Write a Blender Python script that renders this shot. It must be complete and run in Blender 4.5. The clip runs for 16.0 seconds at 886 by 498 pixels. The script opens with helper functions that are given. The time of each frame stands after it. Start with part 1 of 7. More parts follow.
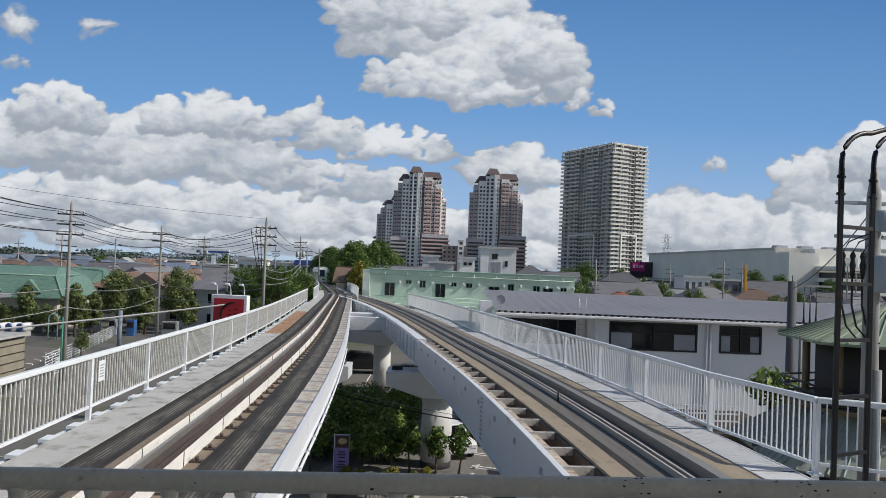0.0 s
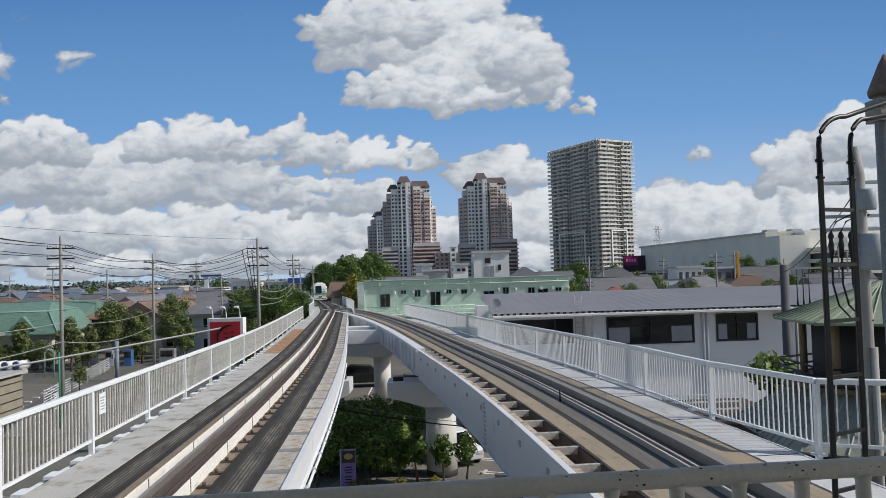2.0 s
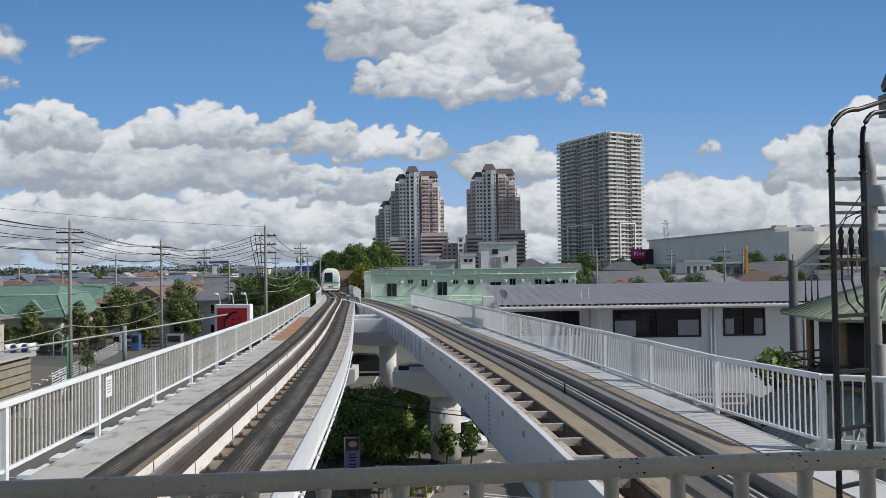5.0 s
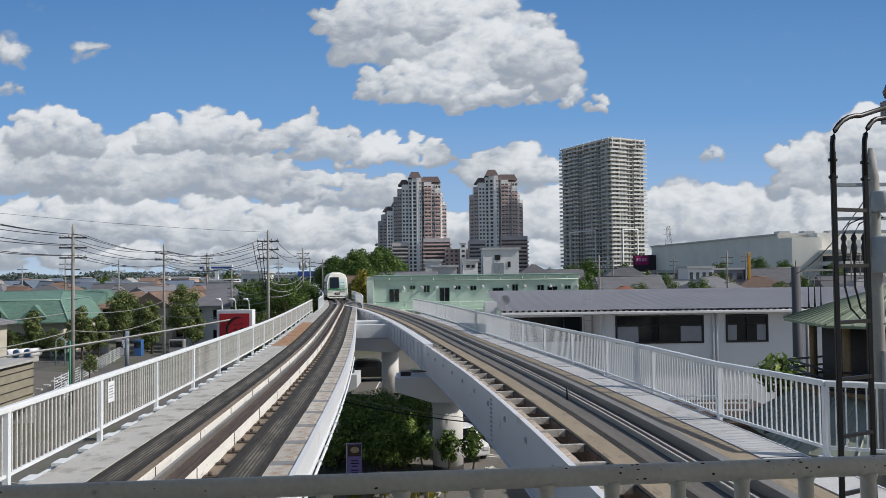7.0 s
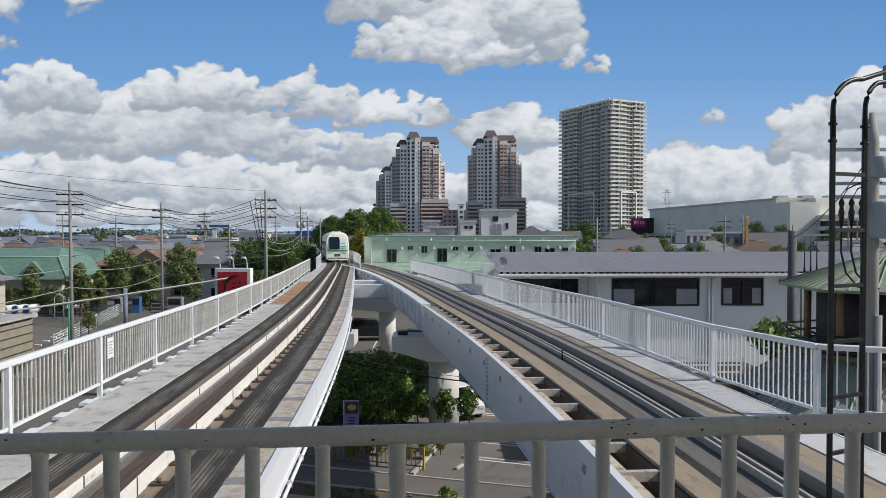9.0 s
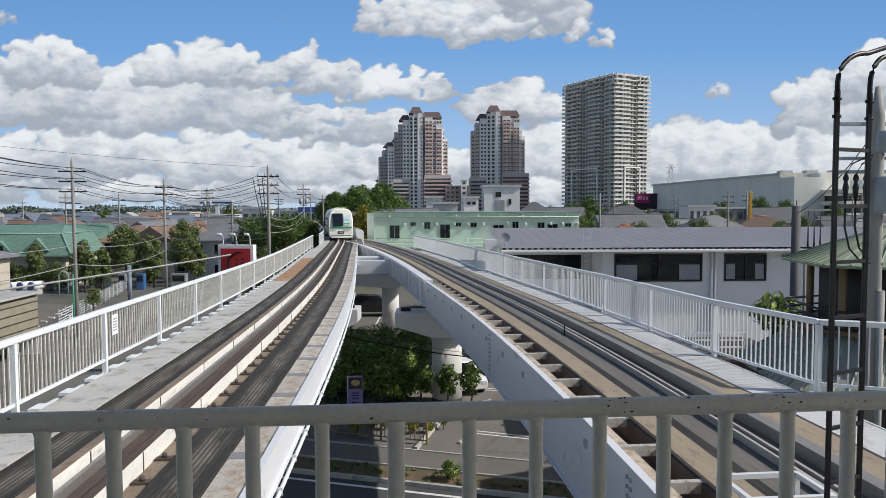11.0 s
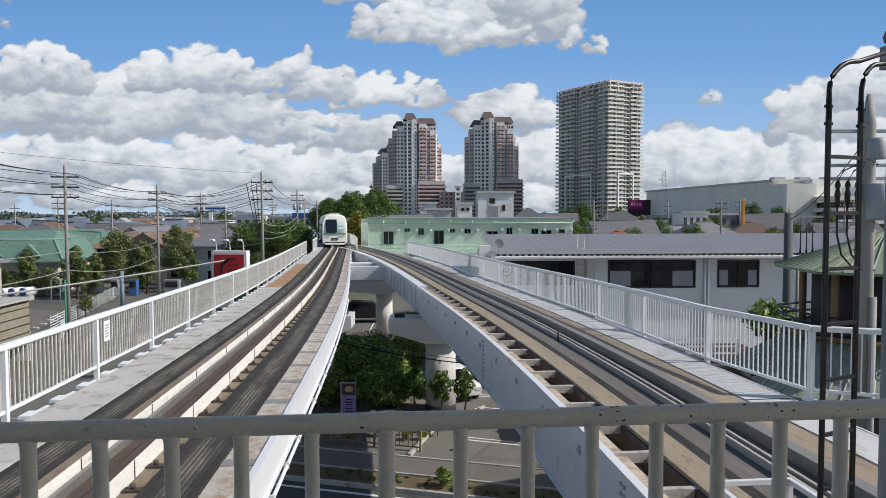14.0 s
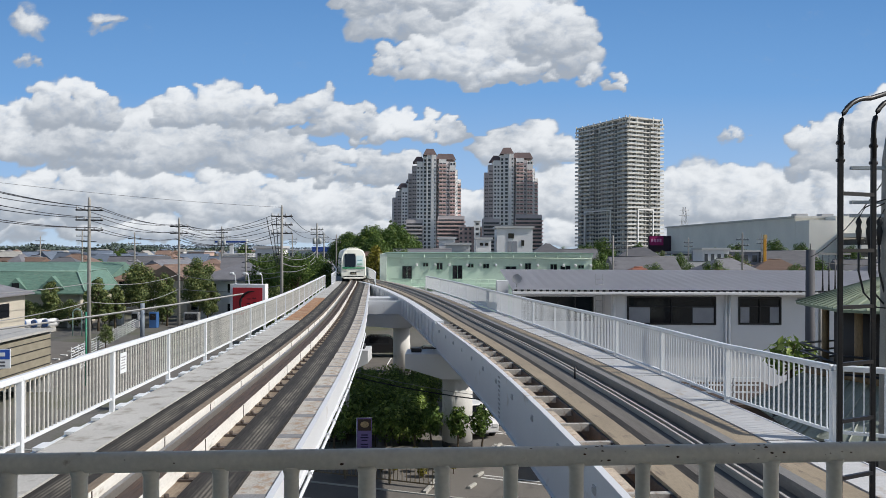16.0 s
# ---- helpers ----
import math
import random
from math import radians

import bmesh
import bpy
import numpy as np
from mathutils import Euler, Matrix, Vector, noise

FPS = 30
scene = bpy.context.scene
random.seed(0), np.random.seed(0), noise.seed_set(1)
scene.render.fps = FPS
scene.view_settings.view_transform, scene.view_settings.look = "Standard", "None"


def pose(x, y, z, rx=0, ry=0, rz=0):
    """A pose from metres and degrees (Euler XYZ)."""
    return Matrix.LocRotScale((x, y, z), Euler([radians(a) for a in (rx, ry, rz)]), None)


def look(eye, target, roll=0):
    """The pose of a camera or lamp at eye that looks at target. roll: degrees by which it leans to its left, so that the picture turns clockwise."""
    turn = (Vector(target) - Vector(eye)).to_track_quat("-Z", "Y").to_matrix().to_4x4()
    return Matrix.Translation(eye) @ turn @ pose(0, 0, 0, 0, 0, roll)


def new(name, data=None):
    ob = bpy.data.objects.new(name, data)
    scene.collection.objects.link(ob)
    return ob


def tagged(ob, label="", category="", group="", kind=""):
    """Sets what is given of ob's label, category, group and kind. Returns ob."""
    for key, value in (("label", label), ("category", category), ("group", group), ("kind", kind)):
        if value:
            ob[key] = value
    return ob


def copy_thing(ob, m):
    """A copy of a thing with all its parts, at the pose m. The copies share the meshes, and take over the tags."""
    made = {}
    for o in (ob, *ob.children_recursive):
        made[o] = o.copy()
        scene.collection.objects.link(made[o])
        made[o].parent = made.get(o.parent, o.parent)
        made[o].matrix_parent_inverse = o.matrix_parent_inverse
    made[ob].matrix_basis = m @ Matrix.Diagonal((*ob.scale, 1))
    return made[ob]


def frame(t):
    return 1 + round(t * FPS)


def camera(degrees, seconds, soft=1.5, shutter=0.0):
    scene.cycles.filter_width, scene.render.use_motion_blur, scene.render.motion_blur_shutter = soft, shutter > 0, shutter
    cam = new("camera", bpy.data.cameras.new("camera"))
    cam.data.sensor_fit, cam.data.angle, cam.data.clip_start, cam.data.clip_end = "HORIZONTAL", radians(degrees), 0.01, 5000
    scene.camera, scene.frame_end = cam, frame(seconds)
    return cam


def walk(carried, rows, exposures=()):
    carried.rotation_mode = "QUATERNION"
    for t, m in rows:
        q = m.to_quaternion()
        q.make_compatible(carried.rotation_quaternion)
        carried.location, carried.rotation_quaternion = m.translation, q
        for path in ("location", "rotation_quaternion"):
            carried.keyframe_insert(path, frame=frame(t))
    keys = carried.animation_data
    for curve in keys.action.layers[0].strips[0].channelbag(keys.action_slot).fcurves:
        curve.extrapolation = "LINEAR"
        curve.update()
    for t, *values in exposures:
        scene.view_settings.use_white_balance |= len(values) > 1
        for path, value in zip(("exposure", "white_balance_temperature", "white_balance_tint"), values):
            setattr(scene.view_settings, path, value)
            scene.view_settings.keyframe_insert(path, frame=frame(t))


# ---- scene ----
cam = camera(62.1, 16.0, soft=0.75)
PATH = [
    (0.0, -0.0242, 0.0475, 9.7017, 91.409, -2.327, -0.462),
    (0.5, -0.0330, 0.0285, 9.7043, 91.744, -1.401, -0.419),
    (1.0, -0.0297, 0.0296, 9.7084, 92.432, -1.114, 0.461),
    (1.5, -0.0356, -0.0100, 9.7203, 92.532, 0.209, -0.333),
    (2.0, -0.0146, -0.0143, 9.7163, 91.994, 1.712, -0.943),
    (2.5, -0.0107, -0.0103, 9.7118, 92.230, 1.261, -0.539),
    (3.0, -0.0047, -0.0043, 9.7085, 92.119, 0.838, -0.779),
    (3.5, -0.0051, 0.0080, 9.7038, 91.834, 0.971, -0.239),
    (6.0, -0.0012, 0.0045, 9.6994, 91.164, 0.682, -0.476),
    (6.5, -0.0011, 0.0051, 9.6994, 91.458, 0.806, -0.449),
    (7.0, -0.0000, 0.0000, 9.7000, 91.700, 0.700, -0.200),
    (7.5, 0.0030, -0.0028, 9.7015, 91.698, 0.939, -0.019),
    (8.0, 0.0008, -0.0105, 9.7011, 91.507, 0.573, -0.063),
    (8.5, 0.0033, -0.0114, 9.6982, 91.188, 0.284, -0.228),
    (9.0, 0.0007, -0.0137, 9.6939, 88.651, 0.093, -0.372),
    (9.5, 0.0008, -0.0175, 9.6965, 87.636, 0.326, -0.166),
    (12.0, 0.0190, -0.0046, 9.7019, 86.577, 0.079, -0.240),
    (12.5, 0.0199, 0.0078, 9.6980, 86.663, -0.102, -0.577),
    (13.0, 0.0172, -0.0005, 9.7005, 86.567, 0.303, -0.524),
    (13.5, 0.0168, -0.0068, 9.7044, 86.824, 0.257, -0.596),
    (14.0, 0.0168, -0.0054, 9.7045, 87.252, 0.167, -0.615),
    (14.5, 0.0146, 0.0024, 9.7070, 87.940, 0.118, -0.137),
    (15.0, 0.0152, -0.0094, 9.7079, 88.525, -0.049, -0.132),
    (15.5, 0.0307, -0.0178, 9.7102, 89.564, 0.229, -0.009),
    (16.0, 0.0889, -0.0058, 9.7057, 89.955, -0.185, 0.876),
]
walk(cam, [(t, pose(*p)) for t, *p in PATH], [(0.0, -0.09), (8.7, -0.09), (9.4, 0.04), (12.0, 0.06), (16.0, 0.06)])

# ---- world, sun, sky ----
SUN_ELEVATION, SUN_ROTATION = radians(39), radians(101)
world = bpy.data.worlds.new("world")
scene.world = world
world.use_nodes = True
wn = world.node_tree.nodes
sky = wn.new("ShaderNodeTexSky")
sky.sky_type, sky.sun_disc = "NISHITA", False
sky.sun_elevation, sky.sun_rotation = SUN_ELEVATION, SUN_ROTATION
wn["Background"].inputs["Strength"].default_value = 0.095
world.node_tree.links.new(sky.outputs[0], wn["Background"].inputs["Color"])
sun_data = bpy.data.lights.new("sun", "SUN")
sun_data.energy, sun_data.angle, sun_data.color = 4.1, radians(0.6), (1.0, 0.955, 0.88)
sun = new("sun", sun_data)
SUN_DIR = Vector((math.sin(SUN_ROTATION) * math.cos(SUN_ELEVATION), math.cos(SUN_ROTATION) * math.cos(SUN_ELEVATION), math.sin(SUN_ELEVATION)))
sun.matrix_world = look(SUN_DIR * 200, (0, 0, 0))
scene.view_settings.exposure = 0.0


# ---- materials ----
def mat(name, color, rough=0.6, metal=0.0, vary=0.15, scale=1.5, fine=40.0, bump=0.15, stain=None, stain_amount=0.0, stretch=(1, 1, 1), per_object=0.0, spec=0.4, along=False):
    """A surface with large patches, fine grain, optional stains and relief, in metres."""
    m = bpy.data.materials.new(name)
    m.use_nodes = True
    nt = m.node_tree
    n, l = nt.nodes, nt.links
    bsdf = n["Principled BSDF"]
    bsdf.inputs["Roughness"].default_value, bsdf.inputs["Metallic"].default_value = rough, metal
    bsdf.inputs["Specular IOR Level"].default_value = spec
    tc = n.new("ShaderNodeTexCoord")
    mp = n.new("ShaderNodeMapping")
    mp.inputs["Scale"].default_value = stretch
    l.new(tc.outputs["UV" if along else "Object"], mp.inputs[0])
    big, small = n.new("ShaderNodeTexNoise"), n.new("ShaderNodeTexNoise")
    big.inputs["Scale"].default_value, big.inputs["Detail"].default_value = scale, 6
    small.inputs["Scale"].default_value, small.inputs["Detail"].default_value = fine, 4
    l.new(mp.outputs[0], big.inputs["Vector"]), l.new(mp.outputs[0], small.inputs["Vector"])
    mix = n.new("ShaderNodeMath")
    mix.operation = "ADD"
    l.new(big.outputs[0], mix.inputs[0]), l.new(small.outputs[0], mix.inputs[1])
    ramp = n.new("ShaderNodeMapRange")
    ramp.inputs["From Min"].default_value, ramp.inputs["From Max"].default_value = 0.7, 1.3
    ramp.inputs["To Min"].default_value, ramp.inputs["To Max"].default_value = 1 - vary, 1 + vary
    l.new(mix.outputs[0], ramp.inputs["Value"])
    val = ramp.outputs[0]
    if per_object:
        info = n.new("ShaderNodeObjectInfo")
        r2 = n.new("ShaderNodeMapRange")
        r2.inputs["To Min"].default_value, r2.inputs["To Max"].default_value = 1 - per_object, 1 + per_object
        l.new(info.outputs["Random"], r2.inputs["Value"])
        mu = n.new("ShaderNodeMath")
        mu.operation = "MULTIPLY"
        l.new(val, mu.inputs[0]), l.new(r2.outputs[0], mu.inputs[1])
        val = mu.outputs[0]
    sc = n.new("ShaderNodeVectorMath")
    sc.operation = "SCALE"
    sc.inputs[0].default_value = color
    l.new(val, sc.inputs["Scale"])
    col = sc.outputs[0]
    if stain:
        st = n.new("ShaderNodeTexNoise")
        st.inputs["Scale"].default_value, st.inputs["Detail"].default_value, st.inputs["Roughness"].default_value = scale * 2.3, 8, 0.65
        l.new(mp.outputs[0], st.inputs["Vector"])
        sr = n.new("ShaderNodeMapRange")
        sr.inputs["From Min"].default_value, sr.inputs["From Max"].default_value = 0.62 - 0.3 * stain_amount, 0.75 - 0.15 * stain_amount
        l.new(st.outputs[0], sr.inputs["Value"])
        mc = n.new("ShaderNodeMix")
        mc.data_type = "RGBA"
        mc.inputs["B"].default_value = (*stain, 1)
        l.new(sr.outputs[0], mc.inputs["Factor"]), l.new(col, mc.inputs["A"])
        col = mc.outputs["Result"]
    l.new(col, bsdf.inputs["Base Color"])
    if bump:
        b = n.new("ShaderNodeBump")
        b.inputs["Strength"].default_value, b.inputs["Distance"].default_value = bump, 0.01
        l.new(small.outputs[0], b.inputs["Height"]), l.new(b.outputs[0], bsdf.inputs["Normal"])
    return m


def leaf_mat(name, color, warm):
    m = bpy.data.materials.new(name)
    m.use_nodes = True
    n, l = m.node_tree.nodes, m.node_tree.links
    bsdf = n["Principled BSDF"]
    bsdf.inputs["Roughness"].default_value = 0.55
    bsdf.inputs["Specular IOR Level"].default_value = 0.3
    geo = n.new("ShaderNodeNewGeometry")
    cr = n.new("ShaderNodeValToRGB")
    cr.color_ramp.elements[0].color = (*[c * 0.55 for c in color], 1)
    cr.color_ramp.elements[1].color = (*warm, 1)
    mid = cr.color_ramp.elements.new(0.6)
    mid.color = (*color, 1)
    l.new(geo.outputs["Random Per Island"], cr.inputs[0])
    l.new(cr.outputs[0], bsdf.inputs["Base Color"])
    tr = n.new("ShaderNodeBsdfTranslucent")
    l.new(cr.outputs[0], tr.inputs["Color"])
    mx = n.new("ShaderNodeMixShader")
    mx.inputs[0].default_value = 0.25
    out = n["Material Output"]
    l.new(bsdf.outputs[0], mx.inputs[1]), l.new(tr.outputs[0], mx.inputs[2]), l.new(mx.outputs[0], out.inputs["Surface"])
    return m


def ribbed(name, color):
    """Pale sheet with grime streaks; cross ribs every 6 cm along the track imitate baluster shadows."""
    m = mat(name, color, 0.75, scale=1.0, vary=0.12, stain=(0.36, 0.29, 0.22), stain_amount=0.2, along=True)
    n, l = m.node_tree.nodes, m.node_tree.links
    tc = n.new("ShaderNodeTexCoord")
    w = n.new("ShaderNodeTexWave")
    w.bands_direction = "Y"
    w.inputs["Scale"].default_value, w.inputs["Distortion"].default_value = 2.6, 0.0
    l.new(tc.outputs["UV"], w.inputs["Vector"])
    b = n.new("ShaderNodeBump")
    b.inputs["Strength"].default_value, b.inputs["Distance"].default_value = 0.15, 0.02
    l.new(w.outputs["Fac"], b.inputs["Height"])
    l.new(b.outputs[0], n["Principled BSDF"].inputs["Normal"])
    return m


CONCRETE = mat("concrete", (0.42, 0.41, 0.38), 0.85, scale=0.8, vary=0.18, stain=(0.2, 0.18, 0.15), stain_amount=0.25, bump=0.3)
WALKWAY = mat("walkway_concrete", (0.46, 0.45, 0.43), 0.85, scale=0.9, vary=0.15, stain=(0.22, 0.2, 0.17), stain_amount=0.35, bump=0.25)
STRIP = mat("running_strip", (0.042, 0.039, 0.036), 0.75, spec=0.15, scale=1.1, vary=0.35, fine=6, stretch=(6, 0.5, 1), stain=(0.075, 0.068, 0.06), stain_amount=0.3, bump=0.3, along=True)
def worn_lane(m, centre, half, tone):
    """Pale broken grooves in the wheel lane of a running strip, at a distance from the track's middle."""
    n, l = m.node_tree.nodes, m.node_tree.links
    bsdf = n["Principled BSDF"]
    old = bsdf.inputs["Base Color"].links[0].from_socket

    def calc(op, a, b=0.0, clamp=False):
        t = n.new("ShaderNodeMath")
        t.operation, t.use_clamp = op, clamp
        for i, x in enumerate((a, b)):
            if isinstance(x, (int, float)):
                t.inputs[i].default_value = x
            else:
                l.new(x, t.inputs[i])
        return t.outputs[0]

    tc, sep = n.new("ShaderNodeTexCoord"), n.new("ShaderNodeSeparateXYZ")
    l.new(tc.outputs["UV"], sep.inputs[0])
    off = calc("ABSOLUTE", calc("SUBTRACT", sep.outputs["X"], 0.035))
    lane = calc("SUBTRACT", 1.0, calc("DIVIDE", calc("ABSOLUTE", calc("SUBTRACT", off, centre)), half), True)
    groove = calc("ADD", calc("MULTIPLY", calc("SINE", calc("MULTIPLY", off, 2 * math.pi / 0.062)), 0.5), 0.5)
    mp, no = n.new("ShaderNodeMapping"), n.new("ShaderNodeTexNoise")
    mp.inputs["Scale"].default_value = (2.5, 0.55, 1)
    l.new(tc.outputs["UV"], mp.inputs[0]), l.new(mp.outputs[0], no.inputs["Vector"])
    no.inputs["Scale"].default_value, no.inputs["Detail"].default_value, no.inputs["Roughness"].default_value = 1.6, 8, 0.7
    worn = calc("MULTIPLY", calc("SUBTRACT", no.outputs[0], 0.36), 4.0, True)
    f = calc("MULTIPLY", calc("MULTIPLY", calc("MULTIPLY", lane, 1.8, True), calc("ADD", calc("MULTIPLY", groove, 0.85), 0.08)), worn, True)
    mx = n.new("ShaderNodeMix")
    mx.data_type = "RGBA"
    mx.inputs["B"].default_value = (*tone, 1)
    l.new(f, mx.inputs["Factor"]), l.new(old, mx.inputs["A"]), l.new(mx.outputs["Result"], bsdf.inputs["Base Color"])
    return m


worn_lane(STRIP, 0.95, 0.20, (0.27, 0.245, 0.20))
STRIP_TAN = mat("worn_strip", (0.30, 0.245, 0.175), 0.8, scale=0.9, vary=0.18, fine=16, stretch=(3, 0.7, 1), stain=(0.15, 0.12, 0.095), stain_amount=0.2, bump=0.3, along=True)
GIRDER = mat("painted_girder", (0.66, 0.67, 0.69), 0.45, scale=0.5, vary=0.05, stain=(0.42, 0.36, 0.3), stain_amount=0.02, bump=0.04)
KERB = mat("painted_kerb", (0.74, 0.72, 0.68), 0.6, scale=1.0, vary=0.12, fine=12, stretch=(3, 0.8, 1), stain=(0.38, 0.32, 0.25), stain_amount=0.12, bump=0.1, along=True)
RUST_AND_SHADE = mat("rusted_steel_and_gap_shade", (0.075, 0.058, 0.05), 0.75, scale=2, vary=0.35, stretch=(3, 0.5, 1), stain=(0.15, 0.09, 0.06), stain_amount=0.3, bump=0.4)
RUST_PLATE = mat("rusty_plate", (0.32, 0.17, 0.09), 0.8, scale=1.4, vary=0.3, stain=(0.42, 0.32, 0.22), stain_amount=0.5, bump=0.3)
DARK_STEEL = mat("dark_steel", (0.010, 0.010, 0.013), 0.42, metal=0.0, scale=3, vary=0.3, stain=(0.07, 0.04, 0.025), stain_amount=0.08, bump=0.1)
GUIDE = mat("guide_trough", (0.145, 0.133, 0.118), 0.75, scale=0.9, vary=0.25, fine=10, stretch=(5, 0.5, 1), stain=(0.12, 0.105, 0.09), stain_amount=0.35, bump=0.3, along=True)
RUST_LONG = mat("rusted_track_steel", (0.085, 0.062, 0.05), 0.75, scale=1.2, vary=0.4, fine=8, stretch=(12, 0.5, 1), stain=(0.17, 0.10, 0.065), stain_amount=0.35, bump=0.4, along=True)
RAIL_PALE = mat("pale_rail", (0.42, 0.39, 0.35), 0.5, vary=0.2, scale=2, stretch=(4, 0.4, 1), stain=(0.2, 0.16, 0.12), stain_amount=0.1, along=True)
GUIDE_GREY = mat("smooth_grey_kerb", (0.20, 0.195, 0.188), 0.7, scale=0.7, vary=0.15, fine=14, stretch=(3, 0.7, 1), stain=(0.2, 0.18, 0.16), stain_amount=0.15, bump=0.15, along=True)
BRACKET = mat("grimy_bracket", (0.42, 0.40, 0.37), 0.7, scale=3, vary=0.2, stain=(0.22, 0.14, 0.09), stain_amount=0.2)
GAP_LEDGE = mat("rusty_ledge", (0.50, 0.42, 0.33), 0.85, scale=2.5, vary=0.25, stain=(0.22, 0.12, 0.07), stain_amount=0.4, bump=0.3)
# the cross relief here stands for shadows of the fence balusters
PALE_WALK = ribbed("pale_walkway_bar_shadows", (0.54, 0.54, 0.54))
RAIL_STEEL = mat("worn_rail", (0.34, 0.32, 0.3), 0.4, metal=0.5, vary=0.2, stretch=(4, 0.4, 1))
LEDGE_RIB = mat("grey_ledge_rib", (0.23, 0.23, 0.235), 0.8, scale=3, vary=0.25, stain=(0.2, 0.13, 0.08), stain_amount=0.2)
FOOT_BED = mat("tan_rail_bed", (0.22, 0.175, 0.13), 0.85, scale=1.2, vary=0.25, fine=10, stretch=(3, 0.8, 1), stain=(0.15, 0.10, 0.07), stain_amount=0.35, bump=0.3, along=True)
LEDGE = mat("ledge_concrete", (0.50, 0.47, 0.42), 0.85, scale=1.6, vary=0.3, stain=(0.30, 0.17, 0.08), stain_amount=0.42, bump=0.3, per_object=0.12)
FENCE = mat("fence_paint", (0.74, 0.76, 0.78), 0.4, scale=2, vary=0.05, bump=0.03)
BALUSTER = mat("dusty_baluster", (0.62, 0.60, 0.55), 0.55, scale=3, vary=0.15, bump=0.05)
RAILING = mat("railing_paint", (0.68, 0.645, 0.575), 0.45, scale=6, vary=0.1, fine=90, stain=(0.16, 0.09, 0.045), stain_amount=0.0, bump=0.08)
CAR_PARK = mat("worn_car_park", (0.17, 0.158, 0.145), 0.9, scale=0.35, vary=0.2, fine=60, stain=(0.1, 0.095, 0.09), stain_amount=0.25, bump=0.3)
ASPHALT = mat("asphalt", (0.075, 0.075, 0.078), 0.9, scale=0.25, vary=0.2, fine=60, bump=0.3)
GROUND = mat("town_ground", (0.13, 0.125, 0.115), 0.95, scale=0.06, vary=0.3, fine=8, stain=(0.09, 0.10, 0.05), stain_amount=0.45)
PAVING = mat("pavement_tar", (0.15, 0.138, 0.125), 0.9, scale=0.6, vary=0.15, fine=50)
LINE_PAINT = mat("road_paint", (0.75, 0.75, 0.73), 0.7, scale=3, vary=0.12)
WHITE_WALL = mat("white_wall", (0.74, 0.74, 0.75), 0.75, scale=0.4, vary=0.06, bump=0.08)
GREY_WALL = mat("grey_wall", (0.48, 0.48, 0.49), 0.8, scale=0.4, vary=0.1)
BEIGE_WALL = mat("beige_wall", (0.80, 0.78, 0.72), 0.8, scale=0.15, vary=0.08)
CREAM_WALL = mat("cream_wall", (0.6, 0.55, 0.46), 0.8, scale=0.4, vary=0.1, per_object=0.2)
MINT_WALL = mat("mint_wall", (0.58, 0.71, 0.60), 0.7, scale=0.4, vary=0.1, stain=(0.42, 0.52, 0.45), stain_amount=0.12)
MINT_DARK = mat("mint_trim", (0.20, 0.32, 0.26), 0.6)
METAL_ROOF = mat("grey_metal_roof", (0.42, 0.42, 0.46), 0.5, scale=0.4, vary=0.06)
GLASS = mat("window_glass", (0.012, 0.014, 0.018), 0.08, vary=0.2, scale=0.7, bump=0.0, spec=0.5)
BLIND = mat("window_blind", (0.3, 0.31, 0.34), 0.7)
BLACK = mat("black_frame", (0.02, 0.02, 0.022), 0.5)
ROOF_GREY = mat("roof_tile_grey", (0.15, 0.15, 0.165), 0.7, scale=0.7, vary=0.2, fine=12, stretch=(1, 1, 4), per_object=0.3)
ROOF_BROWN = mat("roof_tile_brown", (0.20, 0.135, 0.105), 0.7, scale=0.7, vary=0.2, fine=12, stretch=(1, 1, 4), per_object=0.3)
ROOF_PALE = mat("roof_tile_pale", (0.34, 0.33, 0.31), 0.7, scale=0.7, vary=0.2, fine=12, stretch=(1, 1, 4), per_object=0.3)
ROOF_BLUE = mat("roof_tile_blue", (0.13, 0.16, 0.21), 0.7, scale=0.7, vary=0.2, fine=12, stretch=(1, 1, 4), per_object=0.3)
ROOF_RED = mat("roof_tile_red", (0.25, 0.095, 0.06), 0.7, scale=0.7, vary=0.15, fine=12, stretch=(1, 1, 4), per_object=0.15)
ROOF_GREEN = mat("roof_green", (0.12, 0.215, 0.175), 0.65, scale=1.2, vary=0.28, fine=5, stretch=(1, 1, 4), stain=(0.19, 0.26, 0.21), stain_amount=0.35)
ROOF_TRIM = mat("roof_green_trim", (0.2, 0.31, 0.26), 0.6, scale=1.2, vary=0.12)
COPPER = mat("weathered_green_roof", (0.24, 0.29, 0.21), 0.7, scale=0.8, vary=0.15)
WOOD = mat("old_wood", (0.22, 0.15, 0.08), 0.7, scale=1.5, vary=0.25, stretch=(1, 1, 0.2))
POLE_CONC = mat("pole_concrete", (0.33, 0.32, 0.30), 0.85, scale=1.2, vary=0.15)
WIRE = mat("wire", (0.03, 0.03, 0.035), 0.6, vary=0.05, bump=0)
CABLE_GREY = mat("grey_cable", (0.3, 0.3, 0.3), 0.6, vary=0.05, bump=0)
BARK = mat("bark", (0.10, 0.075, 0.05), 0.9, scale=4, vary=0.3, stretch=(1, 1, 0.3), bump=0.5)
LEAF = leaf_mat("leaf_green", (0.08, 0.145, 0.03), (0.2, 0.27, 0.06))
LEAF_DARK = leaf_mat("leaf_dark", (0.05, 0.10, 0.028), (0.12, 0.17, 0.04))
LEAF_BROWN = leaf_mat("leaf_olive", (0.13, 0.18, 0.06), (0.28, 0.29, 0.10))
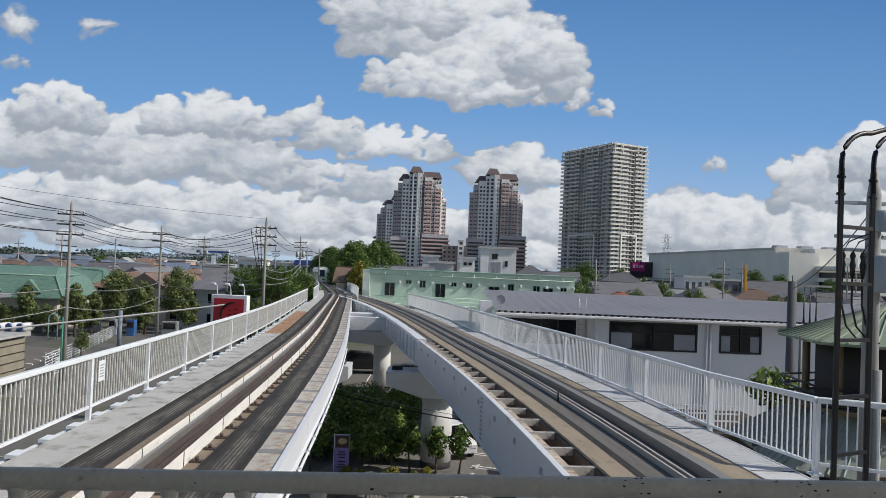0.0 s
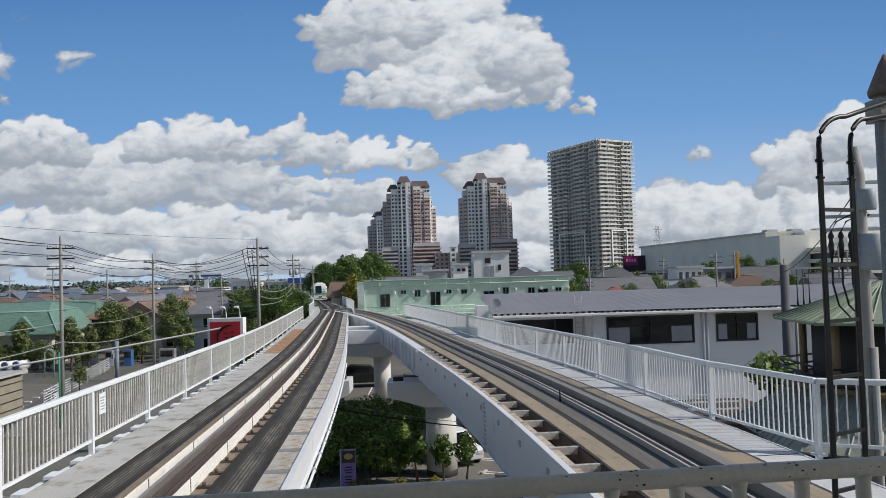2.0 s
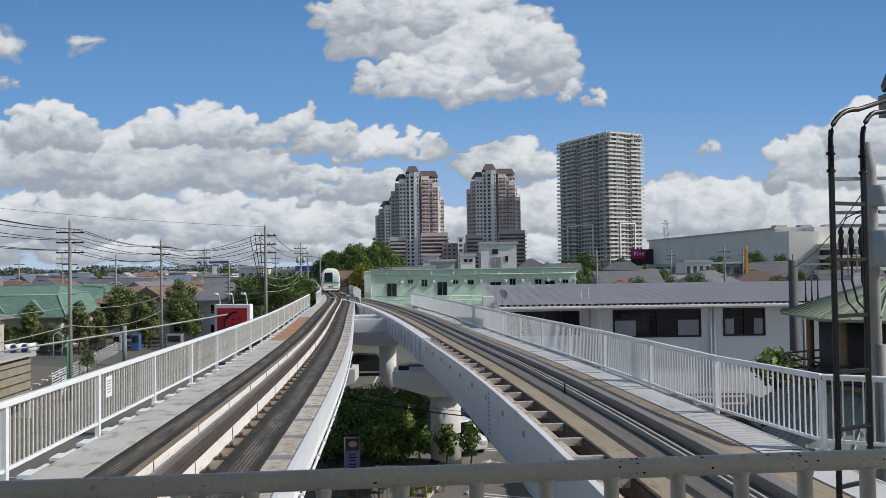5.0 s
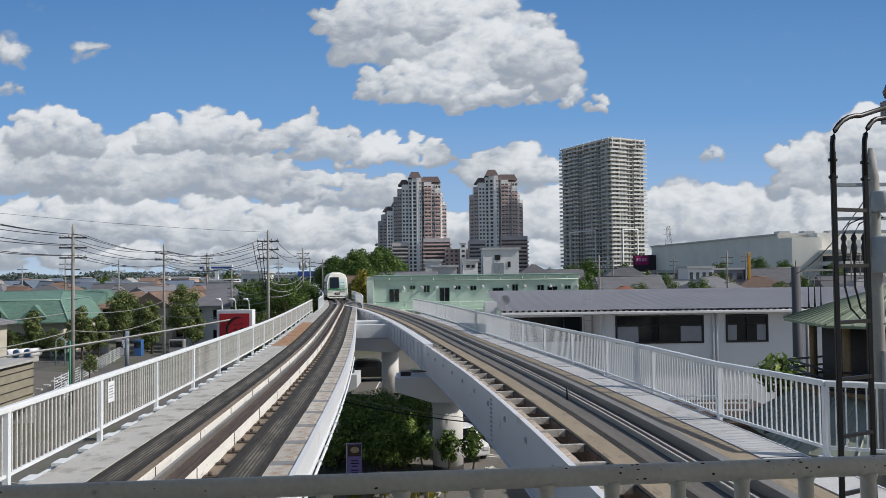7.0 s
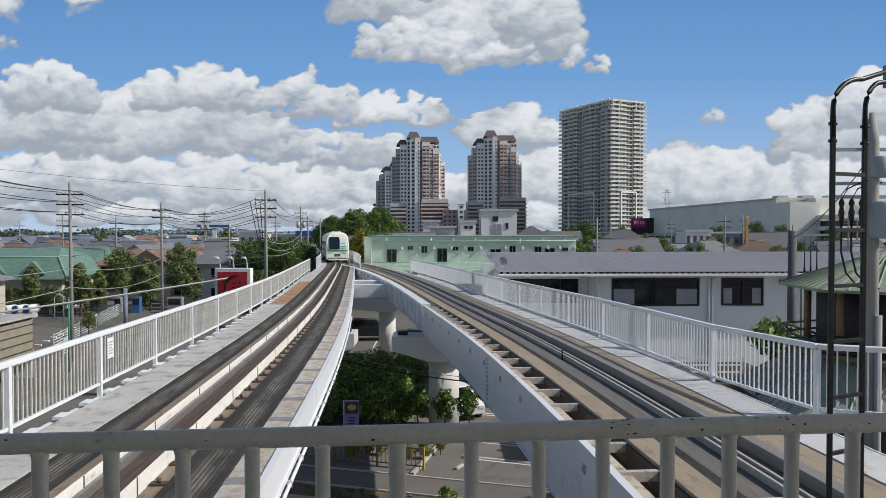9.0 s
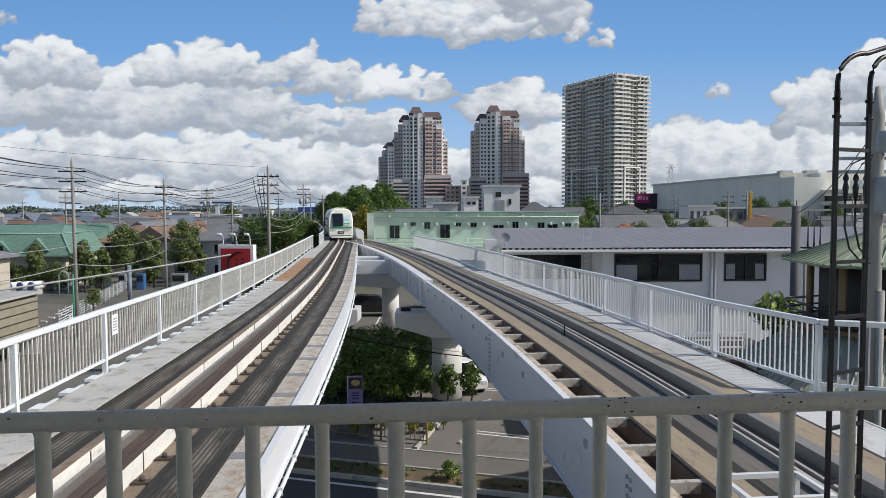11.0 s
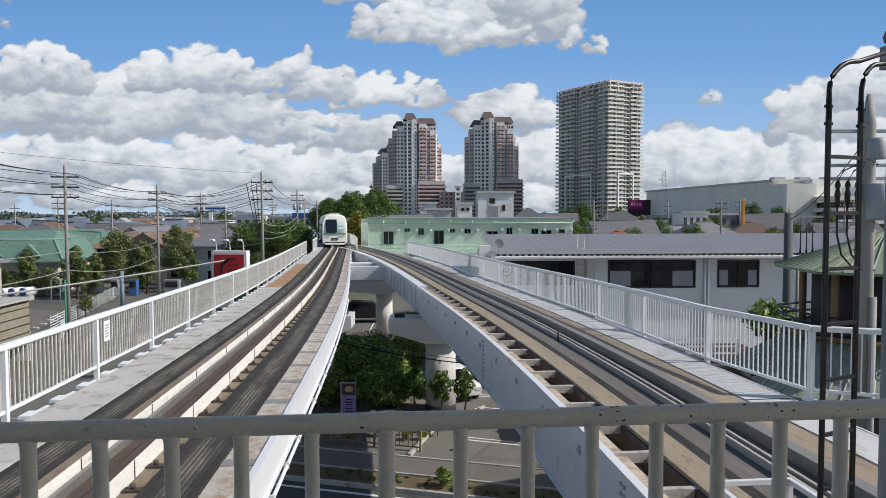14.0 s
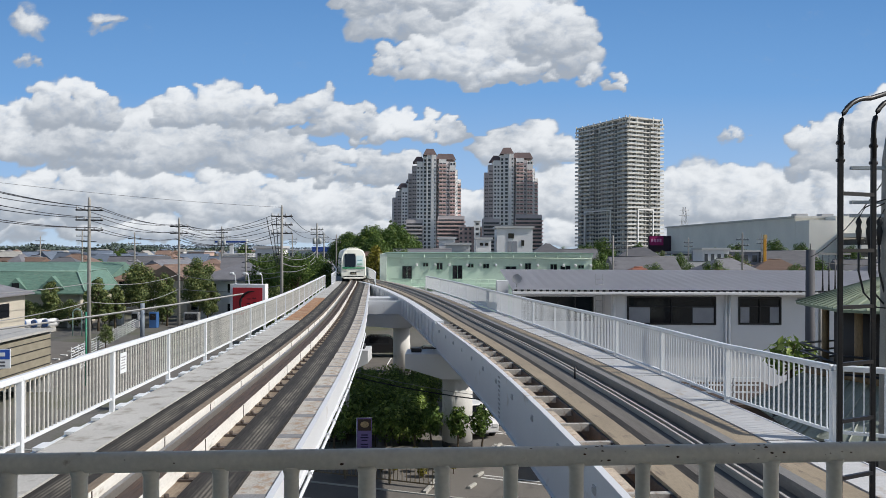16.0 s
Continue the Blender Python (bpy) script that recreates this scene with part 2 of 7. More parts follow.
LEAF_HEDGE = leaf_mat("leaf_hedge", (0.15, 0.23, 0.05), (0.34, 0.42, 0.10))
SOIL = mat("soil", (0.14, 0.10, 0.06), 0.95, scale=1.5, vary=0.3, fine=20, stain=(0.09, 0.1, 0.04), stain_amount=0.4)
LEAF_YELLOW = leaf_mat("leaf_yellow", (0.2, 0.19, 0.025), (0.32, 0.26, 0.04))
TOWER_WHITE = mat("tower_white", (0.84, 0.83, 0.82), 0.8, scale=0.1, vary=0.06, fine=3)
TOWER_MAUVE = mat("tower_mauve", (0.46, 0.42, 0.42), 0.8, scale=0.1, vary=0.08, fine=3)
TOWER_PINK = mat("tower_pink", (0.46, 0.34, 0.32), 0.8, scale=0.1, vary=0.08, fine=3)
TOWER_ROOF = mat("tower_roof", (0.15, 0.11, 0.11), 0.7, scale=0.2, vary=0.1)
TOWER_GREY = mat("tower_grey", (0.42, 0.41, 0.39), 0.8, scale=0.1, vary=0.08, fine=3)
TOWER_PALE = mat("tower_pale", (0.72, 0.70, 0.66), 0.8, scale=0.1, vary=0.06, fine=3)
FAR_GLASS = mat("far_glass", (0.07, 0.078, 0.09), 0.2, vary=0.5, scale=0.35, fine=1.5, bump=0)
RED_PAINT = mat("red_paint", (0.5, 0.025, 0.035), 0.5, scale=1, vary=0.08)
TRAIN_WHITE = mat("train_cream", (0.80, 0.80, 0.72), 0.35, scale=0.8, vary=0.04, bump=0)
TRAIN_GREEN = mat("train_green", (0.04, 0.30, 0.14), 0.35, vary=0.05, bump=0)
TRAIN_GLASS = mat("train_glass", (0.012, 0.018, 0.025), 0.06, vary=0.1, bump=0)
RUBBER = mat("rubber", (0.02, 0.02, 0.02), 0.8)


# ---- mesh helpers ----
def to_object(name, bm, material, parent=None, label=""):
    me = bpy.data.meshes.new(name)
    bm.to_mesh(me)
    bm.free()
    for m in material if isinstance(material, (list, tuple)) else [material]:
        me.materials.append(m)
    ob = new(name, me)
    if parent:
        ob.parent = parent
    if label:
        ob["label"] = label
    return ob


def part(name, bm, material, parent, label=""):
    return to_object(name, bm, material, parent, label)


def share(name, ob, parent, m):
    """Another object on the same mesh."""
    o = new(name, ob.data)
    o.parent = parent
    o.matrix_basis = m
    return o


def thing(name, label, category, group="", kind="", m=None):
    e = new(name)
    e.empty_display_size = 0.2
    if m is not None:
        e.matrix_basis = m
    return tagged(e, label, category, group, kind)


def box(bm, x0, x1, y0, y1, z0, z1, bevel=0.0, m=None):
    vs = [bm.verts.new((x, y, z)) for x in (x0, x1) for y in (y0, y1) for z in (z0, z1)]
    fs = [bm.faces.new([vs[i] for i in q]) for q in ((0, 1, 3, 2), (4, 6, 7, 5), (0, 4, 5, 1), (2, 3, 7, 6), (0, 2, 6, 4), (1, 5, 7, 3))]
    if bevel:
        es = list({e for f in fs for e in f.edges})
        r = bmesh.ops.bevel(bm, geom=es, offset=bevel, segments=1, affect="EDGES", profile=0.5)
        vs = list({v for f in r["faces"] for v in f.verts} | {v for v in vs if v.is_valid})
    if m is not None:
        for v in vs:
            v.co = m @ v.co
    return vs


def new_box(*a, **k):
    bm = bmesh.new()
    box(bm, *a, **k)
    return bm


def tube(bm, pts, r, n=8, caps=True):
    """A round bar along points; r is one radius or one for each point."""
    pts = [Vector(p) for p in pts]
    rs = r if isinstance(r, (list, tuple)) else [r] * len(pts)
    rings = []
    for i, p in enumerate(pts):
        d = (pts[min(i + 1, len(pts) - 1)] - pts[max(i - 1, 0)]).normalized()
        a = d.cross(Vector((0, 0, 1)) if abs(d.z) < 0.9 else Vector((1, 0, 0))).normalized()
        b = d.cross(a)
        rings.append([bm.verts.new(p + (a * math.cos(q) + b * math.sin(q)) * rs[i]) for q in (2 * math.pi * k / n for k in range(n))])
    for s, e in zip(rings, rings[1:]):
        for k in range(n):
            f = bm.faces.new((s[k], s[(k + 1) % n], e[(k + 1) % n], e[k]))
            f.smooth = n > 5
    if caps:
        bm.faces.new(rings[0][::-1]), bm.faces.new(rings[-1])


def prism(bm, outline, z0, z1):
    """An upright prism over a plan outline."""
    lo, hi = [bm.verts.new((x, y, z0)) for x, y in outline], [bm.verts.new((x, y, z1)) for x, y in outline]
    bm.faces.new(lo[::-1]), bm.faces.new(hi)
    n = len(outline)
    for i in range(n):
        bm.faces.new((lo[i], lo[(i + 1) % n], hi[(i + 1) % n], hi[i]))


def smooth_line(points, lo=-12, hi=420, sigma=6.0):
    ys = np.arange(lo, hi, 0.5)
    px, pv = [p[0] for p in points], [p[1] for p in points]
    vs = np.interp(ys, px, pv)
    k = np.exp(-0.5 * (np.arange(-40, 41) * 0.5 / sigma) ** 2)
    pad = np.pad(vs, 40, mode="reflect", reflect_type="odd")
    return ys, np.convolve(pad, k / k.sum(), "valid")


RUN = 6.7
LEFT = smooth_line([(-30, -2.6), (0, -3.35), (11, -3.93), (18.2, -4.33), (24.7, -4.9), (37.4, -6.13), (50, -7.55), (66.3, -9.3), (82, -11.0), (92, -12.75), (103, -14.7), (110, -16.0), (135, -20.0), (153, -23.2), (176, -27.2), (230, -40), (420, -66)])
RIGHT = smooth_line([(-30, 6.2), (0, 4.6), (12.3, 3.79), (14.6, 3.53), (18.3, 3.18), (24.8, 2.43), (31.1, 1.5), (39.1, 0.4), (49.9, -1.3), (60, -3.3), (68.6, -5.2), (78, -7.7), (86, -10.4), (94, -13.35), (103, -14.95), (420, -66)], sigma=4.0)
LEVEL = smooth_line([(-30, 6.72), (11, 6.70), (18, 6.61), (25, 6.45), (37, 6.24), (50, 6.15), (70, 6.08), (100, 5.97), (120, 5.6), (140, 5.2), (176, 4.8), (420, 4.2)])


def on(line, y, u=0.0, w=0.0):
    """A place on a track: y along, u to its right, w above its running surface."""
    x = np.interp(y, *line)
    s = (np.interp(y + 1, *line) - np.interp(y - 1, *line)) / 2
    k = math.hypot(1, s)
    return Vector((x + u / k, y - u * s / k, np.interp(y, *LEVEL) + w))


def heading(line, y):
    return math.degrees(math.atan2(-(np.interp(y + 1, *line) - np.interp(y - 1, *line)) / 2, 1))


def sweep(bm, line, y0, y1, profile, step=2.0):
    """A closed profile of (u, w) along a track."""
    n = max(1, round((y1 - y0) / step))
    rings = [[bm.verts.new(on(line, y0 + (y1 - y0) * i / n, u, w)) for u, w in profile] for i in range(n + 1)]
    m = len(profile)
    uv = bm.loops.layers.uv.verify()
    for i, (a, b) in enumerate(zip(rings, rings[1:])):
        s0, s1 = y0 + (y1 - y0) * i / n, y0 + (y1 - y0) * (i + 1) / n
        for k in range(m):
            f = bm.faces.new((a[k], b[k], b[(k + 1) % m], a[(k + 1) % m]))
            p, q = sum(profile[k]), sum(profile[(k + 1) % m])
            for loop, c in zip(f.loops, ((p, s0), (p, s1), (q, s1), (q, s0))):
                loop[uv].uv = c
    bm.faces.new(rings[0]), bm.faces.new(rings[-1][::-1])


def rect(u0, u1, w0, w1):
    return [(u0, w0), (u0, w1), (u1, w1), (u1, w0)]


def sweep_part(name, line, y0, y1, profile, material, parent, label="", step=2.0):
    bm = bmesh.new()
    sweep(bm, line, y0, y1, profile, step)
    bmesh.ops.recalc_face_normals(bm, faces=bm.faces)
    return part(name, bm, material, parent, label)


# ---- sky backdrop ----
def at_sky(px, py):
    """Slopes (right, up) from the eye for a place in a 1568 x 882 view that tilts slightly."""
    dx, dy = (px - 784) / 1302, (441 - py) / 1302
    return dx + 0.0035 + 0.0122 * dy, dy + 0.0297 - 0.0122 * dx


HIGH_CLOUDS = [(775, 55, 185, 85), (680, 25, 125, 55), (885, 115, 135, 78), (735, 150, 110, 48), (945, 95, 66, 60), (870, 172, 90, 26), (1035, 180, 42, 24), (160, 88, 28, 22), (8, 90, 30, 34), (8, 163, 24, 16), (965, 40, 28, 16), (1275, 282, 34, 12)]
LOW_CLOUDS = [(95, 235, 85, 55), (60, 290, 150, 65), (350, 235, 110, 55), (270, 300, 230, 80), (440, 320, 110, 45), (545, 250, 105, 45), (700, 275, 105, 38), (625, 340, 100, 48), (905, 300, 95, 48), (100, 400, 260, 60), (400, 400, 260, 55), (640, 430, 260, 55), (970, 390, 140, 60), (1230, 380, 130, 66), (1350, 400, 200, 70), (1450, 300, 85, 66), (1540, 250, 70, 66), (1560, 380, 150, 90), (800, 400, 200, 40), (200, 455, 400, 30), (650, 458, 300, 26), (1000, 450, 250, 32), (1350, 450, 300, 30)]


def build_sky():
    D, nx, nz = 3500.0, 720, 290
    us, vs = np.linspace(-0.95, 0.95, nx), np.linspace(-0.06, 0.62, nz)
    verts = [(u * D, D, 9.7 + v * D) for v in vs for u in us]
    faces = [(j * nx + i, j * nx + i + 1, (j + 1) * nx + i + 1, (j + 1) * nx + i) for j in range(nz - 1) for i in range(nx - 1)]
    me = bpy.data.meshes.new("backdrop_sky")
    me.from_pydata(verts, [], faces)
    U, V = np.meshgrid(us, vs)
    # billows: the outlines are pushed about by layered noise
    push = np.array([[[noise.fractal((u * 14, v * 18, s), 0.8, 2.1, 4) * 0.010 + noise.fractal((u * 50, v * 60, s + 9), 0.8, 2.1, 3) * 0.0045 for s in (0.5, 40.5)] for u in us] for v in vs])
    U, V = U + push[..., 0], V + push[..., 1]
    cover, lit = np.zeros(U.shape), np.zeros(U.shape)
    rng = random.Random(12)
    # every cloud is a heap of round puffs over a flat base, far ones first, lit from above and the right
    for px, py, rx, ry in sorted(LOW_CLOUDS, key=lambda c: -c[1]) + HIGH_CLOUDS:
        cu, cv = at_sky(px, py)
        a, b = 0.94 * rx / 1302, 0.92 * ry / 1302
        puffs = []
        for _ in range(int(min(150, max(16, rx * ry / 62)))):
            f = rng.uniform(-1, 1)
            h = rng.uniform(-0.6, 0.85 * math.sqrt(1 - f * f) + 0.02)
            puffs.append((f, h + rng.gauss(0, 0.07), rng.uniform(0.18, 0.46) * (1 - 0.4 * abs(f)) * (1.7 if ry < 35 else 1.0)))
        for f, h, r in sorted(puffs, key=lambda q: -q[1]):
            ru, rv = b * r * 1.55 + a * 0.05, b * r
            x0, y0 = cu + f * a, cv + h * b
            i0, i1 = np.searchsorted(us, (x0 - ru - 0.03, x0 + ru + 0.03))
            j0, j1 = np.searchsorted(vs, (y0 - rv - 0.03, y0 + rv + 0.03))
            if i1 <= i0 or j1 <= j0:
                continue
            w = (slice(j0, j1), slice(i0, i1))
            du, dv = (U[w] - x0) / ru, (V[w] - y0) / rv
            al = np.clip((1 - du * du - dv * dv) * 1.25, 0, 1)
            al = al * al * (3 - 2 * al) * (0.5 if rx < 36 else 1.0)
            side = np.clip(0.5 + 0.5 * (0.40 * du + 0.80 * dv), 0, 1)
            tall = np.clip((V[w] - cv) / (2 * b) + 0.42, 0, 1)
            lit[w] = lit[w] * (1 - 0.85 * al) + (0.46 * side + 0.54 * tall) * 0.85 * al
            cover[w] = 1 - (1 - cover[w]) * (1 - al)
    for name, data in (("cover", cover), ("lit", lit)):
        at = me.attributes.new(name, "FLOAT", "POINT")
        at.data.foreach_set("value", data.astype(np.float32).ravel())
    m = bpy.data.materials.new("sky_with_clouds")
    m.use_nodes = True
    n, l = m.node_tree.nodes, m.node_tree.links
    n.remove(n["Principled BSDF"])
    em = n.new("ShaderNodeEmission")
    tc = n.new("ShaderNodeTexCoord")

    def mapped(off, sc):
        mp = n.new("ShaderNodeMapping")
        mp.inputs["Scale"].default_value = sc
        mp.inputs["Location"].default_value = off
        l.new(tc.outputs["Object"], mp.inputs[0])
        return mp.outputs[0]

    def noise_tex(vec, scale, detail, rough, dist=0.0):
        t = n.new("ShaderNodeTexNoise")
        t.inputs["Scale"].default_value, t.inputs["Detail"].default_value, t.inputs["Roughness"].default_value, t.inputs["Distortion"].default_value = scale, detail, rough, dist
        l.new(vec, t.inputs["Vector"])
        return t.outputs[0]

    def math_node(op, a, b, clamp=False):
        t = n.new("ShaderNodeMath")
        t.operation, t.use_clamp = op, clamp
        for i, x in enumerate((a, b)):
            if isinstance(x, (int, float)):
                t.inputs[i].default_value = x
            else:
                l.new(x, t.inputs[i])
        return t.outputs[0]

    def ramp(x, a, b, c=0.0, d=1.0, kind="SMOOTHSTEP"):
        t = n.new("ShaderNodeMapRange")
        t.interpolation_type = kind
        for k, q in zip(("From Min", "From Max", "To Min", "To Max"), (a, b, c, d)):
            t.inputs[k].default_value = q
        l.new(x, t.inputs["Value"])
        return t.outputs[0]

    def mixed(f, a, b):
        t = n.new("ShaderNodeMix")
        t.data_type = "RGBA"
        for k, q in (("Factor", f), ("A", a), ("B", b)):
            if isinstance(q, tuple):
                t.inputs[k].default_value = (*q, 1)
            elif isinstance(q, (int, float)):
                t.inputs[k].default_value = q
            else:
                l.new(q, t.inputs[k])
        return t.outputs["Result"]

    here = mapped((0, 0, 0), (1 / 3500, 1 / 3500, 1.5 / 3500))
    mid, fine, wide = noise_tex(here, 30, 7, 0.6, 0.3), noise_tex(here, 110, 6, 0.62, 0.3), noise_tex(here, 7, 4, 0.5)
    attr = n.new("ShaderNodeAttribute")
    attr.attribute_name = "cover"
    glow = n.new("ShaderNodeAttribute")
    glow.attribute_name = "lit"
    dens = math_node("ADD", attr.outputs["Fac"], math_node("MULTIPLY", math_node("SUBTRACT", mid, 0.5), 1.0))
    dens = math_node("ADD", dens, math_node("MULTIPLY", math_node("SUBTRACT", fine, 0.5), 0.45))
    alpha = ramp(dens, 0.08, 1.05)
    sep = n.new("ShaderNodeSeparateXYZ")
    l.new(tc.outputs["Object"], sep.inputs[0])
    grad = ramp(sep.outputs["Z"], 0, 1500, 0, 1, "LINEAR")
    blue = n.new("ShaderNodeValToRGB")
    el = blue.color_ramp.elements
    el[0].color, el[1].color = (0.50, 0.63, 0.77, 1), (0.08, 0.22, 0.50, 1)
    for p, c in ((0.18, (0.34, 0.52, 0.78, 1)), (0.5, (0.17, 0.365, 0.69, 1))):
        e = el.new(p)
        e.color = c
    l.new(grad, blue.inputs[0])
    lit = math_node("ADD", glow.outputs["Fac"], math_node("MULTIPLY", math_node("SUBTRACT", mid, 0.5), 0.75))
    lit = math_node("ADD", lit, math_node("MULTIPLY", math_node("SUBTRACT", wide, 0.5), 0.75))
    lit = ramp(lit, 0.16, 0.86)
    cloud = mixed(lit, (0.36, 0.405, 0.47), (0.80, 0.83, 0.865))
    l.new(mixed(alpha, blue.outputs[0], cloud), em.inputs["Color"])
    em.inputs["Strength"].default_value = 1.0
    l.new(em.outputs[0], n["Material Output"].inputs["Surface"])
    me.materials.append(m)
    tagged(new("backdrop_sky", me), "blue summer sky with white cumulus clouds", "sky", kind="structure")


build_sky()


# ---- ground ----
def build_ground():
    bm = bmesh.new()
    box(bm, -4200, 4200, -600, 4200, -1.0, 0.0)
    tagged(to_object("ground", bm, GROUND), "mixed town ground reaching to the horizon", "ground", kind="structure")


build_ground()
SKEW = pose(0, 0, 0, 0, 0, -17)


def ground_piece(name, label, category, a0, a1, b0, b1, z, material, m=SKEW):
    """A slab on the ground in the skewed street's frame, a along it and b across."""
    ob = to_object(name, new_box(a0, a1, b0, b1, -0.05, z), material)
    ob.matrix_basis = m
    return tagged(ob, label, category, kind="structure")


ground_piece("road", "grey asphalt road passing under the elevated tracks", "road", -120, 120, 11.0, 23.7, 0.012, ASPHALT)
ground_piece("pavement", "asphalt pavement beside the road", "pavement", -120, 120, 25.25, 27.0, 0.12, PAVING)
ground_piece("planting_bed", "narrow bed of brown soil between the kerbs", "planting bed", -120, 120, 23.85, 25.15, 0.1, SOIL)
for b in (23.15, 17.4):
    ground_piece("road_line", "worn white line painted on the asphalt", "road marking", -110, 110, b, b + 0.15, 0.018, LINE_PAINT)
for b0, b1 in ((23.7, 23.85), (25.15, 25.25), (27.0, 27.1)):
    ground_piece("kerb", "grey concrete kerb along the pavement", "kerb", -120, 120, b0, b1, 0.16, CONCRETE)
ground_piece("car_park", "dark asphalt car park beneath the tracks", "car park", -15, 40, 27.1, 90, 0.014, CAR_PARK)
ground_piece("parking_lot", "grey asphalt parking lot in the town", "car park", -70, -14, 40, 60, 0.012, PAVING)


# ---- elevated tracks ----
def build_left_track():
    g = thing("guideway", "elevated concrete guideway with dark running strips and a raised guide trough", "railway track", kind="structure")
    y0, y1 = 1.2, 300
    sweep_part("slab", LEFT, y0, y1, rect(-1.98, 1.66, -0.34, -0.04), CONCRETE, g, step=3)
    sweep_part("walkway", LEFT, y0, 34, rect(-2.03, -1.245, -0.04, 0.06), WALKWAY, g, "weathered grey concrete walkway")
    sweep_part("walkway", LEFT, 52, y1, rect(-2.03, -1.245, -0.04, 0.06), WALKWAY, g, "weathered grey concrete walkway", step=3)
    sweep_part("walkway_plate", LEFT, 34, 52, rect(-2.0, -1.3, -0.04, 0.05), RUST_PLATE, g, "rust-brown steel walkway plate")
    sweep_part("running_strip", LEFT, y0, y1, rect(-1.235, -0.50, -0.04, 0.035), STRIP, g, "dark rubber-worn running strip")
    sweep_part("running_strip", LEFT, y0, y1, rect(0.60, 1.235, -0.04, 0.035), STRIP, g, "dark rubber-worn running strip")
    sweep_part("guide_kerb", LEFT, y0, y1, rect(-0.33, -0.22, -0.04, 0.26), KERB, g, "stained white guide kerb")
    sweep_part("guide_kerb", LEFT, y0, y1, rect(0.28, 0.37, -0.04, 0.23), KERB, g, "stained white guide kerb")
    sweep_part("kerb_cap", LEFT, y0, y1, rect(-0.335, -0.215, 0.26, 0.27), FOOT_BED, g, "grimy tan cap of the guide kerb")
    sweep_part("kerb_cap", LEFT, y0, y1, rect(0.275, 0.375, 0.23, 0.24), RUST_LONG, g, "rust-brown cap of the guide kerb")
    sweep_part("trough", LEFT, y0, y1, rect(-0.22, 0.27, -0.03, 0.0), RUST_LONG, g, "rust-brown guide trough")
    sweep_part("guide_rail", LEFT, y0, y1, rect(-0.01, 0.14, 0.0, 0.13), RUST_LONG, g, "rusted centre beam")
    sweep_part("guide_rail", LEFT, y0, y1, rect(0.19, 0.215, 0.0, 0.17), RUST_LONG, g, "dark rusted conductor rail")
    sweep_part("guide_rail", LEFT, y0, y1, rect(-0.15, -0.09, 0.0, 0.17), RAIL_STEEL, g, "rusted conductor rail")
    sweep_part("girder", LEFT, y0, y1, [(1.66, -0.50), (1.66, -0.05), (1.66, 0.03), (1.75, 0.03), (1.75, -0.03), (1.73, -0.03), (1.73, -0.46), (1.77, -0.46), (1.77, -0.50)], GIRDER, g, "white painted steel girder", step=3)
    sweep_part("girder", LEFT, y0, y1, [(-1.6, -1.42), (-1.6, -0.34), (-1.5, -0.34), (-1.5, -1.42)], GIRDER, g, "white painted steel girder", step=3)
    sweep_part("drain_pipe", LEFT, y0, 34, [(1.80 + 0.03 * math.cos(a), -0.56 + 0.03 * math.sin(a)) for a in np.linspace(0, 2 * math.pi, 8, endpoint=False)], FENCE, g, "white drain pipe")
    sweep_part("rail_bed", LEFT, y0, y1, rect(0.37, 0.60, -0.04, 0.0), FOOT_BED, g, "stained tan bed beside the guide kerb")
    sweep_part("rail_bed", LEFT, y0, y1, rect(-0.50, -0.33, -0.04, 0.0), FOOT_BED, g, "stained tan bed beside the guide kerb")
    # brackets of the pipe
    first = None
    for i in range(14):
        y = 4 + i * 1.25
        if first is None:
            first = part("pipe_bracket", new_box(1.75, 1.835, -0.012, 0.012, -0.60, -0.50), GIRDER, g)
            first.matrix_basis = Matrix.Translation(on(LEFT, y)) @ pose(0, 0, 0, 0, 0, heading(LEFT, y))
        else:
            share("pipe_bracket", first, g, Matrix.Translation(on(LEFT, y)) @ pose(0, 0, 0, 0, 0, heading(LEFT, y)))
    # feet of the guide kerb, with a bolt each
    bm = bmesh.new()
    box(bm, 0.39, 0.585, -0.055, 0.055, 0.0, 0.03)
    tube(bm, [(0.49, 0, 0.03), (0.49, 0, 0.085)], 0.03, 6)
    foot = part("rail_foot", bm, RUST_AND_SHADE, g, "rusted bolt foot")
    foot.matrix_basis = Matrix.Translation(on(LEFT, 4)) @ pose(0, 0, 0, 0, 0, heading(LEFT, 4))
    for i in range(1, 120):
        y = 4 + i * 0.78
        share("rail_foot", foot, g, Matrix.Translation(on(LEFT, y)) @ pose(0, 0, 0, 0, 0, heading(LEFT, y)))
    # slabs of the ledge with raised ribs between them
    slab = part("ledge_slab", new_box(1.245, 1.655, -0.70, 0.70, -0.04, 0.0), LEDGE, g, "stained pale concrete ledge slab")
    rib = part("ledge_rib", new_box(1.245, 1.655, -0.12, 0.12, -0.04, 0.012), LEDGE_RIB, g)
    for i in range(62):
        y = 2 + i * 1.5
        m = Matrix.Translation(on(LEFT, y)) @ pose(0, 0, 0, 0, 0, heading(LEFT, y))
        m2 = Matrix.Translation(on(LEFT, y + 0.75)) @ pose(0, 0, 0, 0, 0, heading(LEFT, y + 0.75))
        if i == 0:
            slab.matrix_basis, rib.matrix_basis = m, m2
        else:
            share("ledge_slab", slab, g, m), share("ledge_rib", rib, g, m2)
    joint = part("kerb_joint", new_box(0.366, 0.376, -0.012, 0.012, 0.0, 0.22), RUST_AND_SHADE, g, "dark joint in the guide kerb")
